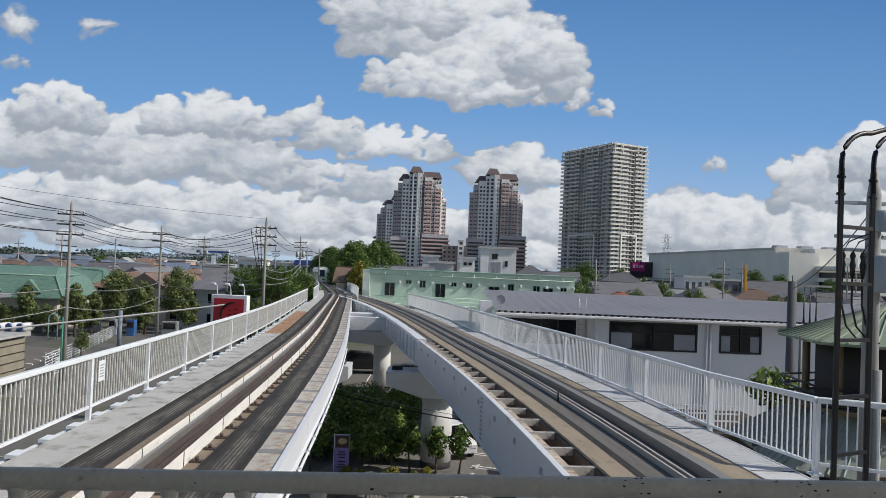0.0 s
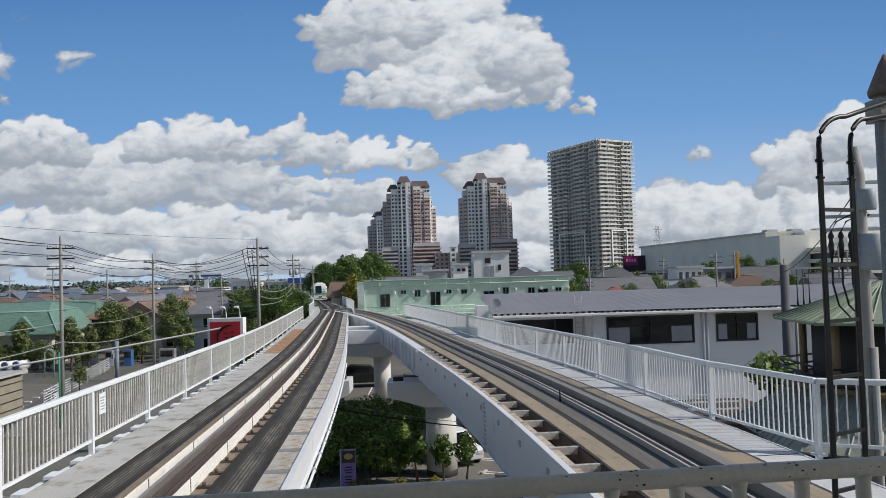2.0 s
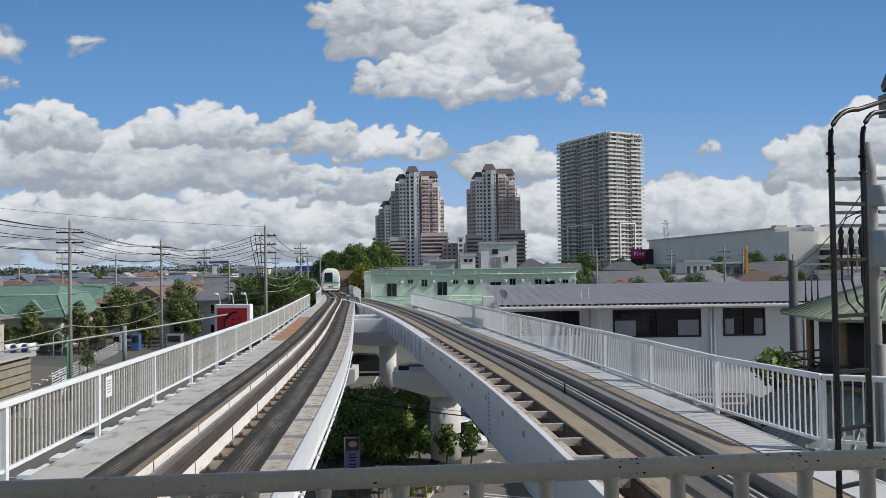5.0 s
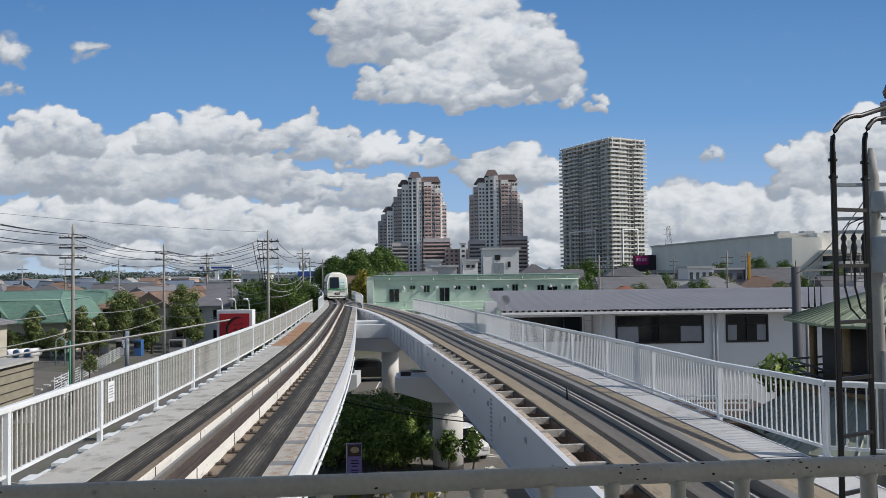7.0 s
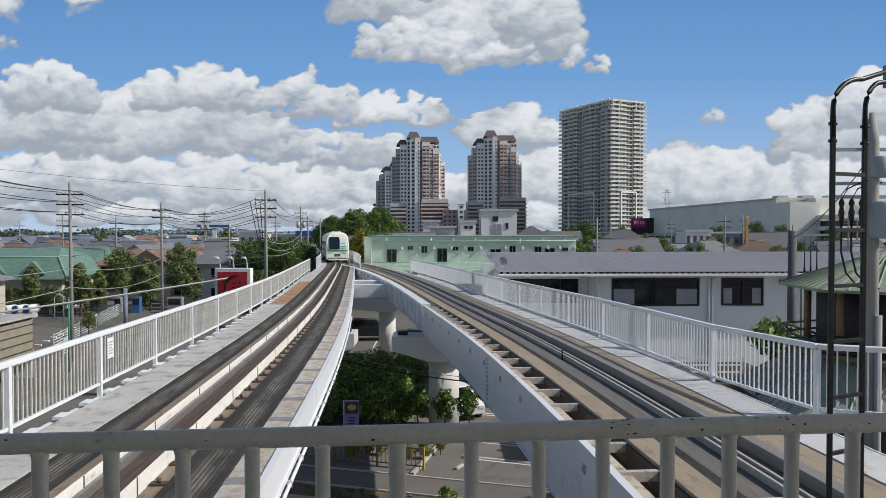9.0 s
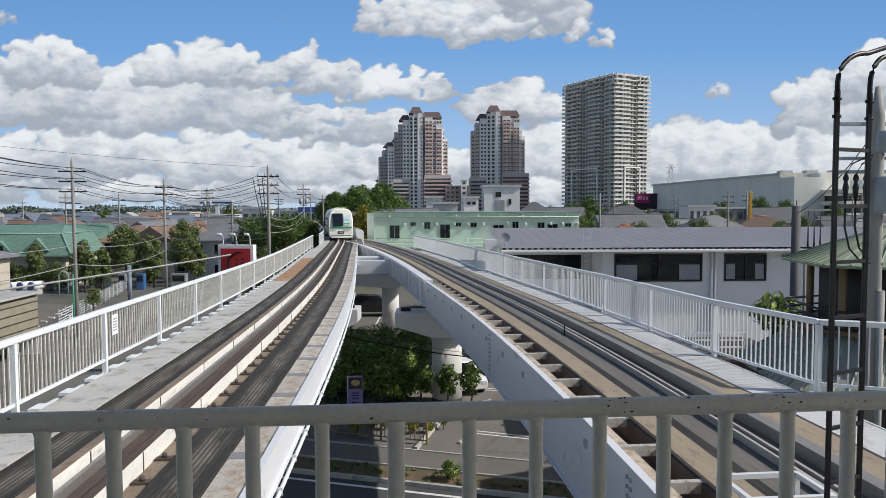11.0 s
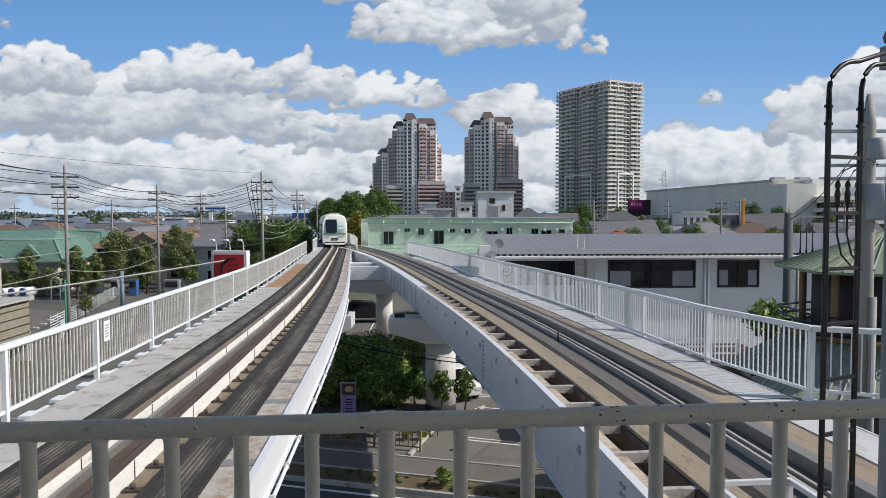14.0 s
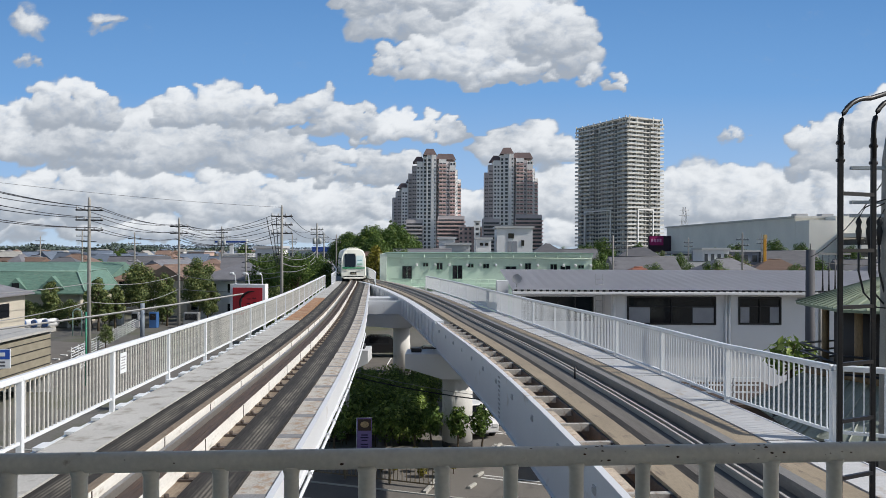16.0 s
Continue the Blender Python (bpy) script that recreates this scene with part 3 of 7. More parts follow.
    inner = part("kerb_joint", new_box(-0.224, -0.214, -0.012, 0.012, 0.0, 0.25), RUST_AND_SHADE, g, "dark joint in the guide kerb")
    for i in range(30):
        m = Matrix.Translation(on(LEFT, 3.4 + 2.45 * i)) @ pose(0, 0, 0, 0, 0, heading(LEFT, 3.4 + 2.45 * i))
        if i == 0:
            joint.matrix_basis = inner.matrix_basis = m
        else:
            share("kerb_joint", joint, g, m), share("kerb_joint", inner, g, m)
    # brackets that carry the fence, outside the walkway
    br = part("fence_bracket", new_box(-2.36, -2.03, -0.17, 0.17, -0.06, -0.01), FENCE, g, "white steel bracket")
    for i in range(60):
        y = 5.2 + i * 1.03
        m = Matrix.Translation(on(LEFT, y)) @ pose(0, 0, 0, 0, 0, heading(LEFT, y))
        if i == 0:
            br.matrix_basis = m
        else:
            share("fence_bracket", br, g, m)
    sweep_part("fence_sill", LEFT, y0, 60, rect(-2.42, -2.36, -0.24, -0.10), FENCE, g, "white sill beam")


def build_right_track():
    g = thing("guideway", "curved elevated guideway with tan worn running strips and a white girder", "railway track", kind="structure")
    y0, y1 = 1.2, 88
    joint = 34.0
    sweep_part("slab", RIGHT, y0, y1, rect(-1.20, 1.90, -0.34, -0.06), CONCRETE, g)
    sweep_part("walkway", RIGHT, y0, 60, rect(1.21, 1.94, -0.06, 0.05), PALE_WALK, g, "pale ribbed walkway")
    sweep_part("walkway_edge", RIGHT, y0, 60, rect(1.94, 1.97, -0.12, 0.06), GIRDER, g, "white edge strip of the walkway")
    # solid strip whose dark colour stands for shade in the walkway's gap
    sweep_part("walkway_edge", RIGHT, y0, 60, rect(1.15, 1.21, -0.06, 0.02), RUST_AND_SHADE, g, "dark strip coloured as the shaded gap beside the walkway")
    sweep_part("running_strip", RIGHT, y0, y1, rect(-1.17, -0.78, -0.06, 0.05), STRIP_TAN, g, "tan worn running strip")
    sweep_part("strip_edge", RIGHT, y0, y1, rect(-0.78, -0.58, -0.06, 0.02), STRIP, g, "dark inner edge of the running strip")
    sweep_part("running_strip", RIGHT, y0, y1, rect(0.50, 1.15, -0.06, 0.05), STRIP_TAN, g, "tan worn running strip")
    sweep_part("guide_kerb", RIGHT, y0, y1, rect(0.32, 0.50, -0.04, 0.16), GUIDE_GREY, g, "smooth grey guide kerb")
    sweep_part("trough", RIGHT, y0, y1, rect(-0.58, 0.32, -0.06, 0.0), GUIDE, g, "grimy grey guide trough")
    sweep_part("guide_rail", RIGHT, y0, y1, rect(-0.12, -0.08, 0.0, 0.10), RAIL_PALE, g, "pale worn guide rail")
    sweep_part("guide_rail", RIGHT, y0, y1, rect(-0.06, -0.02, 0.0, 0.07), RUST_LONG, g, "rusted conductor rail")
    sweep_part("guide_rail", RIGHT, y0, y1, rect(0.01, 0.05, 0.0, 0.10), RAIL_PALE, g, "pale worn guide rail")
    sweep_part("girder", RIGHT, y0, joint, [(-1.84, -1.22), (-1.84, 0.0), (-1.87, 0.0), (-1.87, 0.04), (-1.76, 0.04), (-1.76, -1.18), (-1.68, -1.22)], GIRDER, g, "white painted steel girder")
    sweep_part("girder", RIGHT, joint + 0.3, y1, [(-1.82, -1.15), (-1.82, -0.1), (-1.87, -0.1), (-1.87, 0.04), (-1.45, 0.04), (-1.45, -1.1), (-1.55, -1.15)], GIRDER, g, "white painted steel girder")
    sweep_part("girder", RIGHT, y0, y1, rect(1.5, 1.62, -1.22, -0.34), GIRDER, g, "white painted steel girder")
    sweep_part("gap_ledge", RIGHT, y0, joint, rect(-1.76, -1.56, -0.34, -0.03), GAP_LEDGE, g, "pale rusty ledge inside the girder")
    # dark floor and wall sheets put the open gap's shade into their colour
    sweep_part("gap_shade_floor", RIGHT, y0, joint, rect(-1.56, -1.22, -0.34, -0.28), RUST_AND_SHADE, g, "dark sheet standing for the shade in the open gap")
    sweep_part("gap_shade_wall", RIGHT, y0, joint, rect(-1.22, -1.175, -0.28, 0.0), RUST_AND_SHADE, g, "dark facing standing for the shade on the gap's side")
    sweep_part("bottom_flange", RIGHT, y0, joint, rect(-1.90, -1.6, -1.25, -1.22), GIRDER, g)
    sweep_part("bottom_flange", RIGHT, joint + 0.3, y1, rect(-1.90, -1.4, -1.20, -1.15), GIRDER, g)

    def along(name, line, bm, material, ys, label=""):
        first = None
        for y in ys:
            m = Matrix.Translation(on(line, y)) @ pose(0, 0, 0, 0, 0, heading(line, y))
            if first is None:
                first = part(name, bm, material, g, label)
                first.matrix_basis = m
            else:
                share(name, first, g, m)

    along("cross_bracket", RIGHT, new_box(-1.76, -1.175, -0.045, 0.045, -0.12, 0.01), BRACKET, np.arange(3, 34, 1.25), "white cross bracket over an open gap")
    along("web_rib", RIGHT, new_box(-1.89, -1.82, -0.03, 0.03, -1.15, -0.1), GIRDER, np.arange(35.4, 86, 1.75))
    bm = bmesh.new()
    box(bm, -1.87, -1.84, -0.06, 0.06, -0.36, -0.24)
    box(bm, -1.885, -1.87, -0.03, 0.03, -0.33, -0.27)
    along("bolt_plate", RIGHT, bm, GREY_WALL, np.arange(3.6, 34, 2.25), "square bolt plate on the girder")
    bm = bmesh.new()
    for k in range(10):
        tube(bm, [(-1.84, 0.06, -1.14 + 0.112 * k), (-1.87, 0.06, -1.14 + 0.112 * k)], 0.028, 6)
        tube(bm, [(-1.84, -0.06, -1.14 + 0.112 * k), (-1.87, -0.06, -1.14 + 0.112 * k)], 0.028, 6)
    along("splice_bolts", RIGHT, bm, GREY_WALL, [8.5, 18.9])
    along("walkway_joint", RIGHT, new_box(1.21, 1.94, -0.014, 0.014, 0.045, 0.056), BLACK, np.arange(5.3, 58, 3.1))
    bm = bmesh.new()
    tube(bm, [(-0.22, 0, 0.0), (-0.22, 0, 0.3)], 0.02, 6)
    along("marker_post", RIGHT, bm, DARK_STEEL, [17.7])


build_left_track()
build_right_track()


def build_cross_beams():
    for y, w in ((57.0, 1.4), (52.5, 0.4)):
        a, b = on(LEFT, y, 1.7), on(RIGHT, y, -1.5)
        if b.x - a.x > 0.2:
            tagged(to_object("cross_beam", new_box(a.x, b.x + 0.1, y - w / 2, y + w / 2, float(np.interp(y, *LEVEL)) - 1.15, float(np.interp(y, *LEVEL)) - 0.2, bevel=0.02), GIRDER), "white steel beam tying the two tracks together", "beam", kind="structure")


build_cross_beams()


def column(x, y, r, top, cap, label):
    c = thing("bridge_pier", label, "pier", group="piers under the tracks", kind="structure")
    bm = bmesh.new()
    tube(bm, [(x, y, -0.1), (x, y, top)], r, 40)
    part("shaft", bm, mat("pier_concrete", (0.58, 0.57, 0.55), 0.8, scale=0.5, vary=0.1, stain=(0.36, 0.34, 0.31), stain_amount=0.1), c, "smooth round concrete column")
    bm = bmesh.new()
    tube(bm, [(x, y, -0.1), (x, y, 0.3)], r + 0.012, 40)
    part("base_band", bm, mat("black_base", (0.03, 0.03, 0.03), 0.8), c, "black band round the foot")
    x0, x1, h = cap
    bm = bmesh.new()
    o = [(x0, top + 0.45 * h), (x0, top + h), (x1, top + h), (x1, top + 0.45 * h), (x + r, top), (x - r, top)]
    f = [bm.verts.new((a, y - 0.9, b)) for a, b in o]
    k = [bm.verts.new((a, y + 0.9, b)) for a, b in o]
    bm.faces.new(f), bm.faces.new(k[::-1])
    for i in range(6):
        bm.faces.new((f[i], k[i], k[(i + 1) % 6], f[(i + 1) % 6]))
    bmesh.ops.recalc_face_normals(bm, faces=bm.faces)
    part("pier_head", bm, GIRDER, c, "pale tapered pier head")
    for q in (x0 + 0.5, x1 - 0.5):
        part("bearing", new_box(q - 0.25, q + 0.25, y - 0.3, y + 0.3, top + h, top + h + 0.2), DARK_STEEL, c)


column(0.27, 36.2, 0.74, 3.42, (-2.25, 2.0, 1.2), "pale round concrete pier among the shrubs, carrying the curved track")
column(-6.0, 37.5, 0.75, 3.45, (-7.8, -4.2, 1.15), "pale round concrete pier carrying the straight track")
column(-4.0, 57.4, 0.66, 3.55, (-10.5, -2.7, 1.0), "pale round concrete pier beneath the tie beam")
column(-11.4, 80.0, 0.7, 3.3, (-13.2, -9.0, 1.15), "pale round concrete pier beneath the far track")


# ---- fences ----
def build_fence(name_label, line, u, y0, pitch, bays, base=-0.02, top=1.13, extra=(), low=0.12, bars=FENCE):
    f = thing("fence", name_label, "fence", kind="structure")
    posts = [on(line, y0 + pitch * i, u) for i in range(bays + 1)]
    posts = list(extra) + posts
    post = bal = None
    count = 0
    rest = bmesh.new()
    for i, p in enumerate(posts):
        a = heading(line, p.y)
        m = Matrix.Translation(p) @ pose(0, 0, 0, 0, 0, a)
        if post is None:
            bm = new_box(-0.042, 0.042, -0.042, 0.042, base - 0.2, top - 0.04)
            box(bm, -0.09, 0.09, -0.09, 0.09, base - 0.03, base)
            post = part("post", bm, FENCE, f, "square white post")
            post.matrix_basis = m
        else:
            share("post", post, f, m)
    for a, b in zip(posts, posts[1:]):
        d = b - a
        L = math.hypot(d.x, d.y)
        m = Matrix.Translation(a) @ pose(0, 0, 0, 0, 0, math.degrees(math.atan2(d.y, d.x)))
        grade = Matrix.Identity(4)
        grade[2][0] = d.z / L
        o = part("top_rail", new_box(-0.004, L - 0.004, -0.055, 0.055, top - 0.04, top + 0.05, bevel=0.012, m=grade), FENCE, f, "white flat-topped handrail")
        o.matrix_basis = m
        o = part("bottom_rail", new_box(0.05, L - 0.05, -0.025, 0.025, base + low, base + low + 0.05, m=grade), FENCE, f)
        o.matrix_basis = m
        n = round(L / 0.142)
        for k in range(1, n):
            p = m @ Matrix.Translation((L * k / n, 0, d.z * k / n))
            count += 1
            if count <= 300:
                if bal is None:
                    bal = part("baluster", new_box(-0.0105, 0.0105, -0.0105, 0.0105, base + low + 0.05, top - 0.04), bars, f)
                    bal.matrix_basis = p
                else:
                    share("baluster", bal, f, p)
            else:
                box(rest, -0.0105, 0.0105, -0.0105, 0.0105, base + low + 0.05, top - 0.04, m=p)
    if rest.verts:
        o = part("far_balusters", rest, bars, f)
        o["kind"] = "stuff"
    else:
        rest.free()
    return f, posts


fence_l, posts_l = build_fence("white painted steel fence along the straight track's walkway", LEFT, -2.36, 4.15, 3.36, 19, base=-0.12, top=1.10, low=0.25, bars=BALUSTER)
fence_r, posts_r = build_fence("white painted steel fence along the curved track's walkway", RIGHT, 2.04, 14.6, 3.35, 15, extra=[Vector((9.8, 10.2, RUN)), Vector((6.1, 11.75, RUN))])
# far stretch of fence beside the switch
build_fence("white fence beside the far track", LEFT, 2.3, 72.0, 2.6, 12)
build_fence("white fence beside the far track", LEFT, -1.92, 71.0, 3.1, 19)


def fence_notice():
    p = (posts_l[3] * 0.86 + posts_l[4] * 0.14) + Vector((0, 0, 0.78))
    a = heading(LEFT, p.y)
    s = thing("notice", "small white notice plate fixed to the fence balusters", "sign", m=Matrix.Translation(p) @ pose(0, 0, 0, 0, 0, a))
    part("plate", new_box(0.03, 0.04, -0.16, 0.16, -0.2, 0.2), FENCE, s)
    for k in range(5):
        part("text_bar", new_box(0.04, 0.044, -0.11, 0.1 - 0.02 * (k % 3), 0.1 - 0.055 * k, 0.125 - 0.055 * k), mat("grey_ink", (0.35, 0.35, 0.37), 0.7), s)


fence_notice()


# ---- station end where the camera stands ----
def build_station():
    tagged(to_object("platform_floor", new_box(-6, 6, -9, 1.35, 7.9, 8.2), CONCRETE), "concrete platform floor", "floor", kind="structure")
    # roof slab out of view, added to keep the sun off the railing
    tagged(to_object("unseen_shade_roof", new_box(-6, 7, -9, 1.9, 12.0, 12.2), GREY_WALL), "unseen grey roof slab added to shade the railing", "ceiling", kind="structure")
    tagged(to_object("wall_back", new_box(-6, 6, -9.2, -9, 7.9, 12.2), GREY_WALL), "plain grey station wall", "wall", kind="structure")
    r = thing("railing", "grey-white painted tubular railing with chipped rusty spots", "railing", kind="structure")

    def rail_y(x):
        return 1.447 + 0.078 * x

    bm = bmesh.new()
    tube(bm, [(x, rail_y(x), 9.291) for x in np.linspace(-2.5, 2.5, 11)], 0.0198, 24)
    part("top_bar", bm, RAILING, r, "round handrail with chipped paint")
    bm = bmesh.new()
    tube(bm, [(x, rail_y(x), 8.32) for x in np.linspace(-2.5, 2.5, 11)], 0.0225, 16)
    part("bottom_bar", bm, RAILING, r)
    bar = None
    seen = [-0.7614, -0.6298, -0.496, -0.3642, -0.228, -0.0816, 0.0663, 0.203, 0.3349, 0.4702, 0.6015, 0.7362, 0.8693]
    places = [seen[0] - 0.1337 * k for k in range(12, 0, -1)] + seen + [seen[-1] + 0.1337 * k for k in range(1, 12)]
    for x in places:
        wide = 1.18 if abs(x + 0.0816) < 0.01 else 1.0
        m = Matrix.Translation((x, rail_y(x), 0)) @ Matrix.Diagonal((wide, wide, 1, 1))
        if bar is None:
            bm = bmesh.new()
            tube(bm, [(0, 0, 8.3), (0, 0, 9.262), (0, 0, 9.27), (0, 0, 9.28)], [0.0148, 0.0148, 0.0165, 0.02], 16)
            bar = part("bar", bm, RAILING, r, "upright round bar")
            bar.matrix_basis = m
        else:
            share("bar", bar, r, m)
    # chips in the paint
    rng = random.Random(4)
    chip_mat = mat("rust_chip", (0.07, 0.04, 0.025), 0.9, vary=0.4, scale=60)
    for k in range(34):
        x = rng.choice((rng.gauss(0.38, 0.05), rng.gauss(0.72, 0.04), rng.uniform(-0.9, 0.95), rng.uniform(0.3, 0.95)))
        a = rng.uniform(-0.3, 1.5)
        c = Vector((x, rail_y(x) - 0.0194 * math.cos(a), 9.291 + 0.0194 * math.sin(a)))
        bm = bmesh.new()
        s = rng.uniform(0.0012, 0.003)
        bmesh.ops.create_icosphere(bm, subdivisions=1, radius=1.0, matrix=Matrix.Translation(c) @ Matrix.Diagonal((s * rng.uniform(1, 2.4), s * 0.4, s, 1)))
        part("chip", bm, chip_mat, r, "rusty paint chip")


build_station()


def build_ladder_mast():
    mast = thing("signal_mast", "black steel ladder fixed to a grey signal mast", "mast")
    bm = bmesh.new()
    tube(bm, [(3.50, 5.5, 0), (3.50, 5.5, 11.0)], 0.088, 20)
    part("pole", bm, POLE_CONC, mast, "grey steel pole")
    bm = bmesh.new()
    tube(bm, [(3.50, 5.5, 10.98), (3.50, 5.5, 11.02), (3.50, 5.5, 11.22), (3.50, 5.5, 11.3)], [0.12, 0.13, 0.05, 0.01], 20)
    part("cap", bm, mat("cap_brown", (0.22, 0.17, 0.145), 0.7, scale=6, vary=0.25), mast, "conical brown cap")
    bm = bmesh.new()
    box(bm, 3.39, 3.61, 5.4, 5.6, 10.78, 10.95)
    part("clamp", bm, POLE_CONC, mast)
    A, B = Vector((2.745, 5.1, 0)), Vector((3.055, 5.25, 0))
    lean = 0.012
    for s, end in ((A, Vector((3.5, 5.42, 10.93))), (B, Vector((3.52, 5.45, 10.83)))):
        top = 10.62
        pts = [(s.x + lean * (7.2 - 9), s.y, 6.9), (s.x, s.y, 10.45)]
        bm = bmesh.new()
        m = Matrix.Translation((s.x, s.y, 0))
        box(bm, -0.018, 0.018, -0.012, 0.012, 6.8, 10.5, bevel=0.004, m=m)
        part("stile", bm, DARK_STEEL, mast, "flat black steel stile")
        bm = bmesh.new()
        arc = [Vector((s.x, s.y, 10.35)), Vector((s.x, s.y, 10.55))]
        h = (end - Vector((s.x, s.y, end.z)))
        for q in np.linspace(0.15, 1.0, 7):
            arc.append(Vector((s.x, s.y, 10.55)) + h * (0.35 * (1 - math.cos(q * math.pi / 2))) + Vector((0, 0, 0.22 * math.sin(q * math.pi / 2))))
        arc.append(end)
        tube(bm, arc, 0.0175, 10)
        part("hoop", bm, DARK_STEEL, mast, "bent black hoop tube")
        for z in (10.32, 10.44):
            bm = bmesh.new()
            tube(bm, [(s.x - 0.028, s.y, z), (s.x + 0.026, s.y, z)], 0.013, 6)
            part("bolt", bm, DARK_STEEL, mast)
    z = 6.95
    while z < 10.4:
        bm = bmesh.new()
        d = B - A
        m = Matrix.Translation(A) @ pose(0, 0, 0, 0, 0, math.degrees(math.atan2(d.y, d.x)))
        box(bm, 0, d.length, -0.011, 0.011, z - 0.013, z + 0.013, m=m)
        part("rung", bm, DARK_STEEL, mast)
        z += 0.393


build_ladder_mast()


# ---- towers ----
def small_rows(t):
    """Storey-long rows of far windows and balconies are stuff."""
    for o in t.children_recursive:
        if o.name.split(".")[0] in ("glazing_band", "balcony", "balcony_rail"):
            o["kind"] = "stuff"


def balcony_tower(name, label, m, sx, sy, floors, fh):
    """A slab high-rise with a balcony on every floor; its two seen fronts lie along local x and y."""
    t = thing(name, label, "high-rise", group="high-rise towers", m=m)
    H = floors * fh
    part("core", new_box(0, sx, 0, sy, -1, H), TOWER_GREY, t, "grey concrete core")
    rail_mat = mat("balcony_panel", (0.50, 0.53, 0.55), 0.4, vary=0.1, scale=0.3)
    # balcony runs as shares of each front, with their depth; the gaps between are recesses
    runs_y = ((-0.03, 0.16, 1.9), (0.16, 0.24, 0.7), (0.24, 0.50, 1.5), (0.50, 0.62, 0.5), (0.62, 1.03, 1.9))
    runs_x = ((-0.03, 0.44, 1.8), (0.44, 0.64, 0.9), (0.64, 1.06, 2.1))
    slab = rail = glass = None
    for i in range(floors):
        mm = Matrix.Translation((0, 0, i * fh))
        if slab is None:
            bs, br, bg = bmesh.new(), bmesh.new(), bmesh.new()
            for a, b, o in runs_y:
                box(bs, -o, 0.0, sy * a, sy * b, -0.32, 0.22)
                if o > 1:
                    box(br, -o, -o + 0.1, sy * a, sy * b, 0.32, 1.05)
                    for k in range(1, max(2, round(sy * (b - a) / 6.5))):
                        q = sy * (a + (b - a) * k / max(2, round(sy * (b - a) / 6.5)))
                        box(bs, -o, 0.0, q - 0.1, q + 0.1, 0.22, fh - 0.32)
            for a, b, o in runs_x:
                box(bs, sx * a, sx * b, -o, 0.0, -0.32, 0.22)
                if o > 1:
                    box(br, sx * a, sx * b, -o, -o + 0.1, 0.32, 1.05)
                    q = sx * (a + b) / 2
                    box(bs, q - 0.1, q + 0.1, -o, 0.0, 0.22, fh - 0.32)
            box(bs, sx, sx + 2.0, 2, sy - 2, -0.32, 0.22)
            box(bs, 3, sx - 2, sy, sy + 1.9, -0.32, 0.22)
            for k in range(16):
                a = sy * (k + 0.2) / 16
                box(bg, -0.06, 0.02, a, a + sy / 16 * 0.6, 0.22, 2.2)
            for k in range(9):
                a = sx * (k + 0.2) / 9
                box(bg, a, a + sx / 9 * 0.6, -0.06, 0.02, 0.22, 2.2)
            slab = part("balcony", bs, TOWER_PALE, t, "pale balcony slab with partitions")
            rail = part("balcony_rail", br, rail_mat, t, "grey glass balcony rail")
            glass = part("glazing_band", bg, FAR_GLASS, t, "dark glazing band behind the balcony")
        else:
            share("balcony", slab, t, mm), share("balcony_rail", rail, t, mm), share("glazing_band", glass, t, mm)
    # crown: open frame of posts and beams over the top storeys
    for f in np.linspace(0, 1, 9):
        part("crown_post", new_box(-2.1, -1.6, sy * f - 0.3, sy * f + 0.3, H - 2.2 * fh, H + 2.0), TOWER_PALE, t)
    for f in (0.0, 0.24, 0.72, 1.0):
        part("crown_post", new_box(sx * f - 0.3, sx * f + 0.3, -2.1, -1.6, H - 2.2 * fh, H + 2.0), TOWER_PALE, t)
    for z in (H + 0.2, H - 1.1 * fh):
        part("crown_beam", new_box(-2.1, -1.7, 0, sy, z, z + 0.7), TOWER_PALE, t)
        part("crown_beam", new_box(0, sx, -2.1, -1.7, z, z + 0.7), TOWER_PALE, t)
    part("roof", new_box(-1.0, sx + 1, -1.0, sy + 1, H, H + 0.8), TOWER_PALE, t, "flat pale roof")
    part("roof_house", new_box(sx * 0.3, sx * 0.8, sy * 0.12, sy * 0.62, H + 0.8, H + 3.2), TOWER_GREY, t, "grey plant room")
    for x in (0.35, 0.5, 0.7):
        part("roof_tank", new_box(sx * x, sx * x + 2.2, sy * 0.1, sy * 0.1 + 3, H + 0.8, H + 2.6), TOWER_PALE, t)
    # white portal frames over the lower storeys
    top = 12.4 * fh
    for a in (0.28, 0.80):
        part("portal_post", new_box(-2.5, -2.0, sy * a - 0.45, sy * a + 0.45, 0, top), TOWER_WHITE, t, "white portal post")
    part("portal_beam", new_box(-2.5, -2.0, sy * 0.28 - 0.45, sy * 0.80 + 0.45, top, top + 1.0), TOWER_WHITE, t, "white portal beam")
    for a in (0.26, 0.72):
        part("portal_post", new_box(sx * a - 0.45, sx * a + 0.45, -2.5, -2.0, 0, top), TOWER_WHITE, t, "white portal post")
    part("portal_beam", new_box(sx * 0.26 - 0.45, sx * 0.72 + 0.45, -2.5, -2.0, top, top + 1.0), TOWER_WHITE, t, "white portal beam")
    small_rows(t)
    return t


balcony_tower("apartment_tower", "grey slab high-rise with a pale balcony on every floor", pose(123.2, 525, 0, 0, 0, 27), 30.0, 58.0, 34, 3.02)


